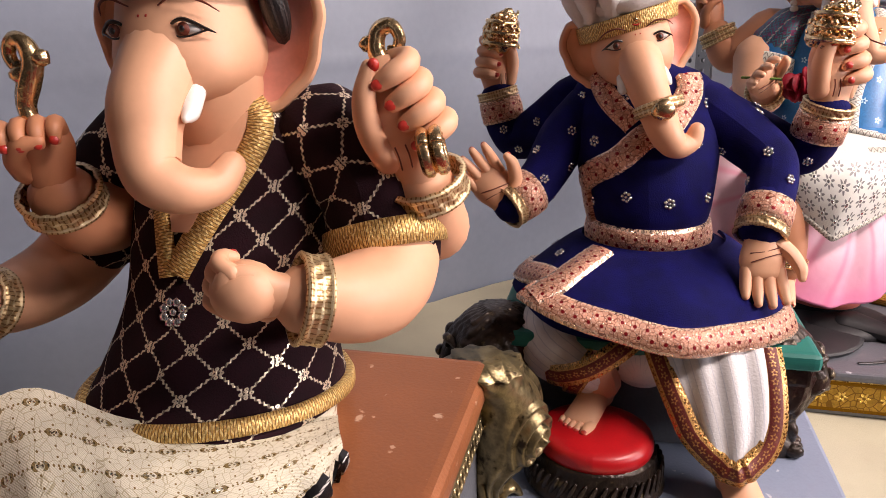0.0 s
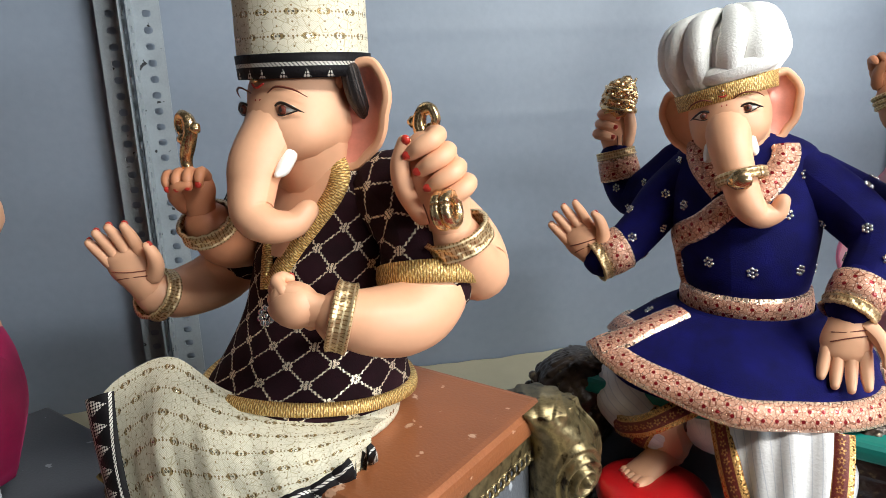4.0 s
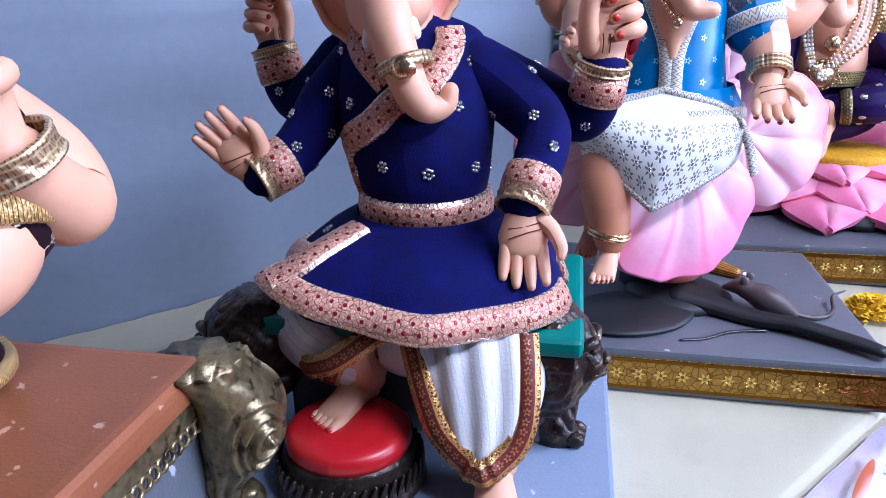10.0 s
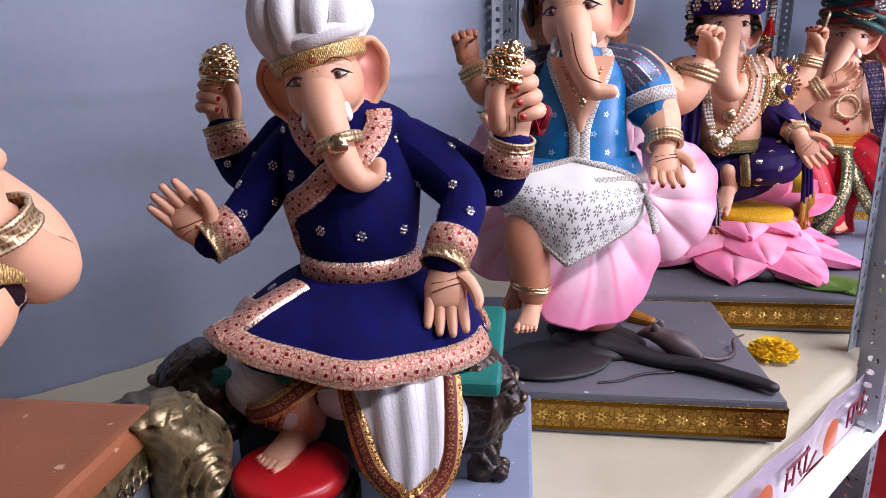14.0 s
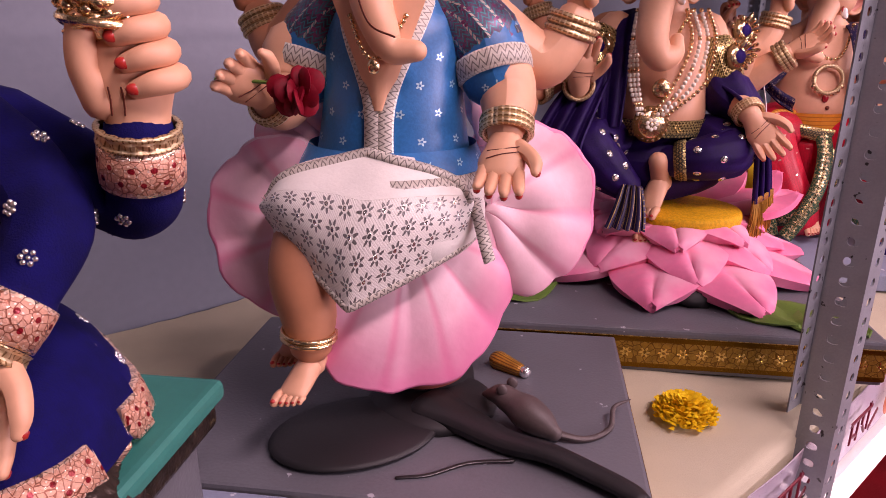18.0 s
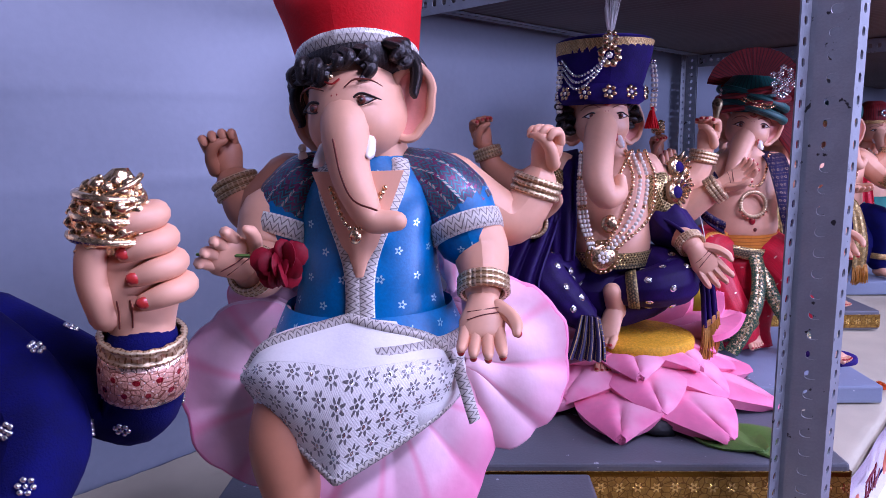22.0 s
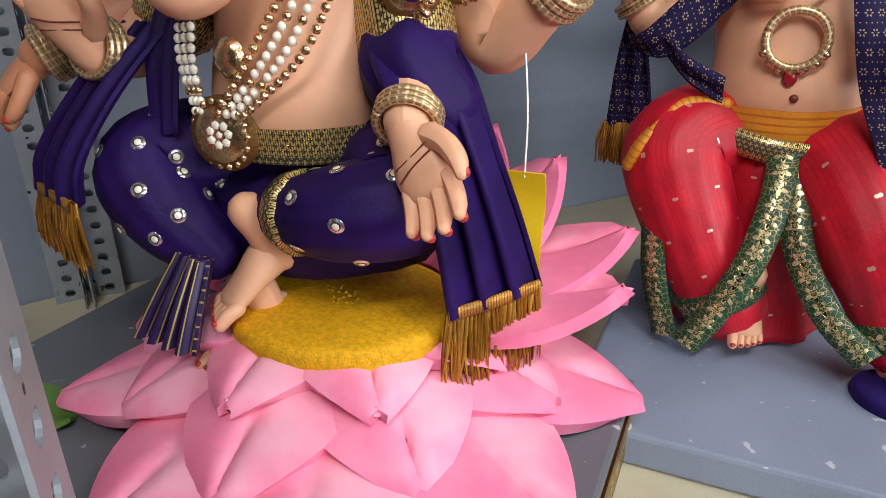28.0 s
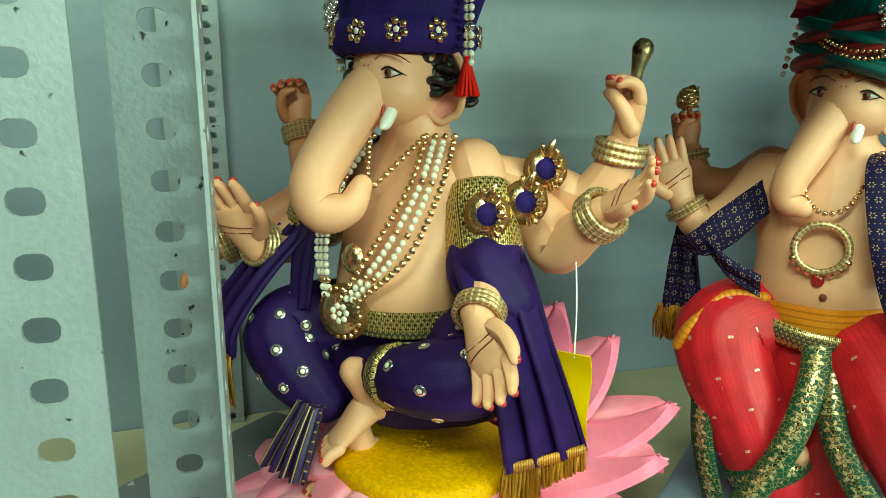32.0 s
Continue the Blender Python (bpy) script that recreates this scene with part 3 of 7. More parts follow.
        if lines and not fist:
            for a, b in ((0.3, 0.42), (0.22, 0.3)):
                q = [w + d * a * L + s * 0.2 * L + n * 0.135 * L, w + d * (a + 0.06) * L + n * 0.15 * L, w + d * b * L - s * 0.18 * L + n * 0.125 * L]
                self.tube(q, [0.008 * L] * 3, brown_line, 5, 4)

    def grip(self, wrist, up, front, size, material, nails, side=1):
        """A closed hand seen from the palm: four fingers folded across it, nails to the front, thumb over the top."""
        d = unit(arr(*up))
        n = unit(arr(*front) - d * (arr(*front) @ d))
        s = np.cross(d, n) * side
        w, L = arr(*wrist), size

        def at(a, b, c):
            return w + d * a * L + s * b * L + n * c * L

        self.tube([at(-0.12, 0, 0), at(0.1, 0, 0), at(0.36, -0.02, 0.02), at(0.62, -0.04, 0.02), at(0.82, -0.07, 0.0)],
                  [(0.2 * L, 0.19 * L), (0.22 * L, 0.19 * L), (0.29 * L, 0.2 * L), (0.28 * L, 0.19 * L), (0.17 * L, 0.13 * L)], material, 18, 5, up=n)
        for k in range(4):
            a, off = 0.3 + 0.165 * k, -0.055 * k
            self.tube([at(a + 0.1, 0.2 + off, -0.06), at(a + 0.09, 0.28 + off, 0.1), at(a + 0.06, 0.24 + off, 0.22), at(a + 0.03, 0.13 + off, 0.265), at(a - 0.01, 0.02 + off, 0.24)],
                      [0.08 * L, 0.09 * L, 0.09 * L, 0.084 * L, 0.066 * L], material, 12, 5)
            tip = at(a - 0.01, 0.0 + off, 0.288)
            turn = Matrix((s, d, n)).transposed().to_4x4()
            self.ball(tip, (0.055 * L, 0.042 * L, 0.026 * L), nails, turn, 10, 6)
        self.tube([at(0.2, -0.22, 0.06), at(0.46, -0.3, 0.14), at(0.7, -0.28, 0.2), at(0.9, -0.18, 0.2)], [0.12 * L, 0.105 * L, 0.09 * L, 0.066 * L], material, 12, 5)
        self.ball(at(0.92, -0.15, 0.25), (0.045 * L, 0.05 * L, 0.026 * L), nails, Matrix((s, d, n)).transposed().to_4x4(), 10, 6)
        for q in (-0.1, -0.02):
            self.tube([at(0.3, q - 0.06, 0.215), at(0.22, q - 0.05, 0.215), at(0.12, q - 0.05, 0.2)], [0.007 * L] * 3, brown_line, 5, 3)

    def foot(self, ankle, ahead, size, material, nails=None, side=1):
        d = unit(arr(*ahead))
        z = unit(arr(0, 0, 1) - d * d[2])
        s = np.cross(d, z) * side
        a = arr(*ankle)
        L = size
        heel = a - z * 0.3 * L - d * 0.1 * L
        self.tube([heel, heel + d * 0.25 * L + z * 0.03 * L, heel + d * 0.55 * L - z * 0.02 * L, heel + d * 0.78 * L - z * 0.05 * L], [(0.16 * L, 0.17 * L), (0.19 * L, 0.2 * L), (0.22 * L, 0.13 * L), (0.23 * L, 0.08 * L)],
                  material, 12, 5, up=z)
        self.tube([a + z * 0.2 * L, a, heel + d * 0.14 * L], [0.18 * L, 0.19 * L, 0.2 * L], material, 12, 4)
        for off, long, r in ((0.17, 0.2, 0.075), (0.06, 0.19, 0.055), (-0.03, 0.17, 0.05), (-0.11, 0.14, 0.048), (-0.19, 0.1, 0.045)):
            b = heel + d * 0.78 * L + s * off * L - z * 0.06 * L
            e = b + d * long * L
            self.tube([b, (b + e) / 2 + z * 0.015 * L, e], [r * L, r * L, r * 0.9 * L], material, 8, 4)
            if nails:
                self.ball(e + z * r * 0.6 * L + d * 0.02 * L, (r * 0.6 * L, r * 0.6 * L, r * 0.4 * L), nails, sides=7, rows=5)

    def bangle(self, where, way, radius, thick, material, rings=1, gap=0.008):
        d = unit(arr(*way))
        a = unit(np.cross(d, arr(0.2, 0.5, 0.84)))
        b = np.cross(d, a)
        for k in range(rings):
            c = arr(*where) + d * (k - (rings - 1) / 2) * gap
            pts = [c + (a * math.cos(t) + b * math.sin(t)) * radius for t in np.linspace(0, 2 * math.pi, 22)]
            self.tube(pts, [thick] * 22, material, 8, 2, caps=False)

    def ear(self, root, out, up, size, inner, outer, droop=0.25):
        """A fan-shaped ear: root beside the head, out away from it."""
        o, z = unit(arr(*out)), unit(arr(*up))
        f = np.cross(z, o)
        f = f if f[1] < 0 else -f
        rows, cols = 11, 17
        g = np.zeros((rows, cols, 3))
        for i in range(rows):
            r = i / (rows - 1)
            for j in range(cols):
                q = j / (cols - 1)
                t = math.radians(115 - 240 * q)
                reach = size * np.interp(q, (0, 0.12, 0.3, 0.5, 0.75, 0.92, 1), (0.55, 0.8, 1.0, 0.98, 0.95, 0.8, 0.5)) * (1 + 0.03 * math.sin(11 * q * 3.1))
                cup = 0.16 * math.sin(r * 2.8) * size
                wave = 0.045 * size * math.sin(q * 17) * r * (1 - r * 0.4)
                g[i, j] = arr(*root) + o * (math.cos(t) * reach * r * 0.78 + 0.05 * size) + z * (math.sin(t) * reach * r - droop * size * r * 0.6) + f * (-cup + wave + 0.1 * size * r * r)
        self.sheet(g, 0.005, inner, outer)
        rim = [g[-1, j] for j in range(cols)]
        self.tube(rim, [0.005] * cols, outer, 8, 3)

    def mark(self):
        return len(self.v)

    def shift(self, mark, by=(0, 0, 0), turn=(0, 0, 0), pivot=(0, 0, 0), scale=1.0):
        """Moves, turns (degrees) and scales all that was modelled since the mark, about a pivot."""
        r, c = np.array(Euler([radians(a) for a in turn]).to_matrix()), arr(*pivot)
        for k in range(mark, len(self.v)):
            self.v[k] = (self.v[k] - c) @ r.T * scale + c + arr(*by)

    def make(self, name, where=None, smooth=True):
        me = bpy.data.meshes.new(name)
        v = np.vstack(self.v)
        me.from_pydata(v.tolist(), [], self.f)
        for m in self.mats:
            me.materials.append(m)
        me.polygons.foreach_set("material_index", self.m)
        me.polygons.foreach_set("use_smooth", [smooth] * len(self.f))
        layer = me.uv_layers.new(name="UVMap")
        idx = np.zeros(len(me.loops), dtype=np.int32)
        me.loops.foreach_get("vertex_index", idx)
        layer.data.foreach_set("uv", np.vstack(self.uv)[idx].ravel())
        ob = new(name, me)
        if where is not None:
            ob.matrix_world = where
        return ob


def part(name, sculpt, parent, label="", where=None, smooth=True):
    ob = sculpt.make(name, None, smooth)
    ob.parent = parent
    if where is not None:
        ob.matrix_local = where
    return tagged(ob, label)


def box_sculpt(x0, x1, y0, y1, z0, z1, material, bevel=0.004, seg=2):
    """A box with rounded edges and UVs in metres on each face."""
    bm = bmesh.new()
    bmesh.ops.create_cube(bm, size=1.0)
    for v in bm.verts:
        v.co = ((x0 + x1) / 2 + v.co.x * (x1 - x0), (y0 + y1) / 2 + v.co.y * (y1 - y0), (z0 + z1) / 2 + v.co.z * (z1 - z0))
    if bevel:
        bmesh.ops.bevel(bm, geom=bm.edges[:], offset=bevel, segments=seg, affect="EDGES", profile=0.6)
    s = Sculpt()
    for f in bm.faces:
        n = f.normal
        k = max(range(3), key=lambda i: abs(n[i]))
        a, b = ((1, 2), (0, 2), (0, 1))[k]
        pts = [v.co[:] for v in f.verts]
        mid = ((y0 + y1) / 2, (z0 + z1) / 2) if k == 0 else ((x0 + x1) / 2, (z0 + z1) / 2) if k == 1 else ((x0 + x1) / 2, (y0 + y1) / 2)
        s.put(pts, [(p[a] - mid[0], p[b] - mid[1]) for p in pts], [tuple(range(len(pts)))], material)
    bm.free()
    return s


def thing(name, where, label, category, group="", kind=""):
    """An empty at a thing's base that holds its parts."""
    e = new(name)
    e.empty_display_size = 0.05
    e.matrix_world = where
    return tagged(e, label, category, group, kind)


# ---- the stall: floor, walls, table, frame ----
FLOOR, WALL_Y, EDGE_Y, X0, X1 = -1.05, 1.21, 0.235, -2.6, 7.2
carpet = mat("red_carpet", lin(122, 14, 18), 0.95, sheen=0.3, vary=0.18, grain=7, bump=1.0, fine=500, spots=(5, 0.6, 0.8, lin(166, 52, 50)))
tarp = mat("grey_tarpaulin", lin(126, 134, 148), 0.42, vary=0.07, grain=2.2, bump=0.25, fine=60)
plaster = mat("hall_plaster", lin(72, 70, 70), 0.8, vary=0.1, grain=3)
dark_hall = mat("dark_hall_ceiling", lin(64, 62, 62), 0.9, vary=0.2, grain=2)
sheet_cloth = mat("cream_table_cloth", lin(194, 186, 160), 0.75, vary=0.07, grain=9, bump=0.5, fine=700, spots=(7, 0.62, 0.75, lin(186, 176, 150)))
flex_white = mat("banner_vinyl", lin(190, 180, 194), 0.3, coat=0.2, vary=0.05, grain=12)
banner_red = mat("banner_red_ink", lin(112, 8, 34), 0.4)
banner_orange = mat("banner_orange_ink", lin(206, 108, 66), 0.4, vary=0.15)
steel = mat("grey_painted_steel", lin(146, 152, 158), 0.45, metal=0.15, vary=0.1, grain=20, bump=0.3, spots=(55, 0.66, 0.69, lin(40, 40, 44)))
plywood = mat("plywood", lin(104, 98, 92), 0.7, vary=0.2, grain=4, layers=[threads(0.03, lin(94, 88, 82), 0.3)])
tube_glow = mat("led_tube", (1.0, 0.97, 0.93, 1), 0.4, emit=1.5)
black_plastic = mat("black_plastic", lin(24, 24, 26), 0.5)
blue_bag = mat("blue_plastic_bag", lin(20, 70, 190), 0.35, coat=0.3, vary=0.2, bump=1.0, fine=40)
marigold = mat("marigold_petal", lin(250, 206, 20), 0.7, vary=0.12, grain=120)
marigold_orange = mat("marigold_orange_petal", lin(214, 92, 14), 0.7, vary=0.25, grain=120)


def slab(name, x0, x1, y0, y1, z0, z1, material, label, category, bevel=0.0):
    return tagged(box_sculpt(x0, x1, y0, y1, z0, z1, material, bevel).make(name, None, False), label, category, kind="structure")


slab("floor", X0 - 1, X1 + 1, -3.2, WALL_Y + 0.6, FLOOR - 0.1, FLOOR, carpet, "red carpet floor of the stall", "floor")
slab("ceiling", X0 - 1, X1 + 1, -3.2, WALL_Y + 0.6, 1.95, 2.05, dark_hall, "dark ceiling over the aisle", "ceiling")
slab("wall_south", X0 - 1, X1 + 1, -3.3, -3.2, FLOOR, 1.95, plaster, "plain plaster wall behind the aisle", "wall")
slab("wall_west", X0 - 1.1, X0 - 1, -3.2, WALL_Y + 0.6, FLOOR, 1.95, plaster, "plain plaster end wall", "wall")
slab("wall_east", X1 + 1, X1 + 1.1, -3.2, WALL_Y + 0.6, FLOOR, 1.95, dark_hall, "dark end wall of the hall", "wall")


def tarp_wall():
    """The backdrop: a hung tarpaulin with slack waves and pressed creases."""
    s = Sculpt()
    xs, zs = np.linspace(X0 - 1, X1 + 1, 110), np.linspace(FLOOR, 1.95, 240)
    g = np.zeros((len(zs), len(xs), 3))
    for i, z in enumerate(zs):
        for j, x in enumerate(xs):
            d = 0.004 * math.sin(2.1 * x + 0.6 * z) + 0.001 * math.sin(5.3 * z + 0.8 * x)
            for crease in (0.17, 0.24, 0.53, 0.68, 0.86):
                d -= 0.0014 * math.exp(-((z - crease - 0.015 * math.sin(1.3 * x + 9 * crease)) / 0.009) ** 2)
            g[i, j] = (x, WALL_Y + d, z)
    s.sheet(g, 0.02, tarp)
    return tagged(s.make("wall_north"), "grey tarpaulin backdrop with folded creases", "wall", kind="structure")


tarp_wall()


def table_cloth():
    """The long covered table: cloth with soft wrinkles, wrapped over the front edge."""
    s = Sculpt()
    xs = np.linspace(X0, X1, 300)
    ys = np.concatenate([np.linspace(EDGE_Y, 0.55, 26), np.linspace(0.58, WALL_Y - 0.015, 14)])
    g = np.zeros((len(ys) + 2, len(xs), 3))
    for j, x in enumerate(xs):
        for i, y in enumerate(ys):
            n = noise.noise((x * 5, y * 7, 0.3)) * 0.006 + abs(noise.noise((x * 9 + y * 5, y * 3, 2.0))) * 0.008
            g[i + 2, j] = (x, y, -0.006 + n)
        g[1, j] = (x, EDGE_Y - 0.006, -0.008)
        g[0, j] = (x, EDGE_Y - 0.006, -0.1)
    s.sheet(g, 0.004, sheet_cloth)
    return tagged(s.make("table_cloth"), "cream cotton cloth wrinkled over the long table", "cloth", kind="structure")


table_cloth()
slab("table_top", X0, X1, EDGE_Y + 0.012, WALL_Y - 0.02, -0.045, -0.017, plywood, "plywood top of the long display table", "table")


def angle_mesh(length, flange=0.046, pitch=0.027):
    """A slotted steel angle standing along z: two flanges with a row of slots through each."""
    s = Sculpt()
    t = 0.0022
    count = int(length / pitch)
    for k in range(count):
        z0, z1 = k * pitch, (k + 1) * pitch
        zc, hw, hh = (z0 + z1) / 2, 0.0074, 0.006
        th = [math.radians(a) for a in (-45, -15, 15, 45, 75, 105, 135, 165, 195, 225, 255, 285)]
        hole = [(flange * 0.52 + hw * math.copysign(abs(math.cos(a)) ** 0.7, math.cos(a)), zc + hh * math.copysign(abs(math.sin(a)) ** 0.8, math.sin(a))) for a in th]
        box = []
        for a in th:
            c, q = math.cos(a), math.sin(a)
            m = max(abs(c), abs(q))
            c, q = c / m, q / m
            box.append((flange * 0.5 + c * flange * 0.5, zc + q * pitch * 0.5))
        for side in (0, 1):
            def at(p, d):
                return (p[0], d, p[1]) if side == 0 else (d, p[0], p[1])
            n = len(th)
            verts = [at(p, 0) for p in box] + [at(p, 0) for p in hole] + [at(p, t) for p in hole] + [at(p, t) for p in box]
            faces = []
            for i in range(n):
                j = (i + 1) % n
                faces += [(i, j, n + j, n + i), (n + i, n + j, 2 * n + j, 2 * n + i), (2 * n + i, 2 * n + j, 3 * n + j, 3 * n + i)]
            s.put(verts, [(0, 0)] * len(verts), faces, steel)
        for side in (0, 1):
            f = flange
            v = [(f, 0, z0), (f, t, z0), (f, t, z1), (f, 0, z1)] if side == 0 else [(0, f, z0), (t, f, z0), (t, f, z1), (0, f, z1)]
            s.put(v, [(0, 0)] * 4, [(0, 1, 2, 3)], steel)
    me = s.make("frame_post", None, False)
    return me


post_proto = angle_mesh(2.79)
tagged(post_proto, "grey slotted steel angle post of the stall frame", "post", "posts of the stall frame", "structure")
BAYS = (0.086, 1.77, 3.52, 5.25)
FRONT = (0.238, 0.262, 0.27, 0.27)
POSTS = [(x, y, 180) for x, y in zip(BAYS, FRONT)] + [(x - 0.092, y - 0.079, 0) for x, y in zip(BAYS, FRONT)] + [(x - 0.065, 1.165, -90) for x in BAYS] + [(x - 0.075, 1.165, 180) for x in BAYS] + [(4.35, 0.26, 0)]
for k, (x, y, turn) in enumerate(POSTS):
    m = pose(x, y, FLOOR, 0, 0, turn)
    if k == 0:
        post_proto.matrix_world = m
    else:
        copy_thing(post_proto, m)


def beam(length, where, label="grey slotted steel angle beam under the shelf"):
    ob = angle_mesh(length)
    ob.name = "frame_beam"
    ob.matrix_world = where
    return tagged(ob, label, "beam", "beams of the stall frame", "structure")


SHELF = 0.90
beam(3.4, pose(1.79, 1.155, SHELF, 0, 90, 0) @ pose(0, 0, 0, 0, 0, 180))
beam(3.4, pose(1.79, 0.30, SHELF, 0, 90, 0) @ pose(0, 0, 0, 0, 0, 180))
for x in (1.80, 3.46):
    beam(0.85, pose(x, 0.30, SHELF, -90, 0, 0))
slab("shelf_board", 1.79, X1, 0.30, WALL_Y - 0.03, SHELF + 0.004, SHELF + 0.022, plywood, "plywood board of the upper shelf", "shelf")


# banner along the table edge, with the lit tube below it
def banner():
    s = Sculpt()
    xs = np.linspace(X0, X1, 260)
    g = np.zeros((9, len(xs), 3))
    for j, x in enumerate(xs):
        for i in range(9):
            z = -0.018 - 0.105 * i / 8
            g[i, j] = (x, EDGE_Y - 0.016 + 0.004 * math.sin(9 * x) * (i / 8) - 0.012 * abs(noise.noise((x * 4, z * 6, 1.0))), z)
    s.sheet(g[:, ::-1], 0.0015, flex_white)
    return tagged(s.make("banner"), "white printed vinyl banner along the table edge", "banner")


banner()


for k in range(24):
    x = -0.4 + 0.27 * k
    s = Sculpt()
    s.disc(arr(0, 0, 0), (0, -1, 0), 0.034, banner_orange, 20, 0.001)
    tagged(s.make("banner_roundel", pose(x, EDGE_Y - 0.031, -0.068)), "orange round emblem printed on the banner", "emblem", "emblems of the banner", "structure")
    s = Sculpt()
    for a, b in (((-0.045, 0.02), (0.05, 0.02)), ((-0.035, 0.02), (-0.035, -0.018)), ((-0.035, -0.004), (-0.012, -0.01)), ((-0.008, 0.02), (-0.008, -0.02)),
                 ((0.012, 0.02), (0.012, 0.0)), ((0.012, 0.0), (0.03, -0.02)), ((0.04, 0.03), (0.04, -0.02)), ((0.05, -0.025), (0.085, 0.0))):
        s.strap(np.linspace((a[0], 0, a[1]), (b[0], 0, b[1]), 4), [(0, -1, 0)] * 4, 0.007, banner_red, 0.0008)
    tagged(s.make("banner_lettering", pose(x + 0.12, EDGE_Y - 0.031, -0.066)), "dark red printed strokes on the banner", "lettering", "lettering of the banner", "structure")


def tube_light(x):
    e = thing("tube_light", pose(x, EDGE_Y - 0.046, -0.142), "lit white tube light fixed under the banner", "tube light", "tube lights under the banner")
    s = Sculpt()
    s.tube([(-0.587, 0, 0), (0, 0, 0), (0.587, 0, 0)], [0.011] * 3, tube_glow, 12, 4)
    part("tube", s, e, "glowing white tube")
    part("batten", box_sculpt(-0.598, 0.598, 0.012, 0.03, -0.012, 0.014, white_paint, 0.002), e, "white batten")
    for end in (-0.598, 0.586):
        part("end_cap", box_sculpt(end, end + 0.012, -0.0125, 0.02, -0.0125, 0.0125, white_paint, 0.002), e, "end cap")
    return e


for k in range(5):
    tube_light(0.75 + 1.2 * k)


def flower_heap(x, y, petals, name, label, size):
    """A torn marigold head: many small crumpled petals."""
    rnd = random.Random(int(x * 100))
    s = Sculpt()
    s.ball((0, 0, size * 0.18), (size * 0.8, size * 0.8, size * 0.4), petals, sides=14, rows=8, lump=0.15)
    for _ in range(620):
        a, r = rnd.uniform(0, 2 * math.pi), size * math.sqrt(rnd.random())
        h = size * 0.66 * (1 - (r / size) ** 2) * rnd.uniform(0.55, 1.0) + 0.003
        c = arr(math.cos(a) * r, math.sin(a) * r, h)
        d = unit(arr(math.cos(a) + rnd.uniform(-0.6, 0.6), math.sin(a) + rnd.uniform(-0.6, 0.6), rnd.uniform(0.2, 1.4)))
        w = unit(np.cross(d, arr(0, 0, 1) + 0.01)) * size * 0.1
        l = size * rnd.uniform(0.16, 0.3)
        tip = c + d * l + arr(0, 0, rnd.uniform(-0.003, 0.004))
        s.put([c - w * 0.5, c + w * 0.5, tip + w, tip - w, c + d * l * 0.5 + arr(0, 0, 0.003)], [(0, 0)] * 5, [(0, 1, 4), (1, 2, 4), (2, 3, 4), (3, 0, 4)], petals)
    ob = s.make(name, pose(x, y, 0.002))
    return tagged(ob, label, "flower")


flower_heap(1.595, 0.352, marigold, "marigold_flower", "torn yellow marigold flower lying on the cream cloth", 0.04)
marigold_dry = mat("dried_marigold_petal", lin(126, 102, 46), 0.8, vary=0.3, grain=120)
flower_heap(0.86, 0.262, marigold_dry, "marigold_flower", "dried brown marigold flower lying on the cream cloth", 0.024)
flower_heap(2.52, 0.262, marigold_orange, "marigold_flower", "small dried orange marigold on the cloth beside the plinth", 0.014)
flower_heap(3.3, 0.27, marigold_orange, "marigold_flower", "orange marigold flower on the cloth", 0.03)


def bag():
    s = Sculpt()
    s.ball((0, 0, 0.16), (0.2, 0.16, 0.17), blue_bag, lump=0.12, sides=24, rows=14)
    s.tube([(0, 0, 0.3), (0.02, 0, 0.36), (0.05, 0, 0.4)], [0.05, 0.02, 0.04], blue_bag, 10, 4, ripple=(5, 0.3))
    return tagged(s.make("plastic_bag", pose(4.3, 0.45, FLOOR)), "crumpled blue plastic bag standing on the red carpet", "bag")


bag()


# ---- statues: one plain mesh each ----
TURN = -49


def place(x, y, z=0.0, turn=TURN):
    return pose(x, y, z, 0, 0, turn)


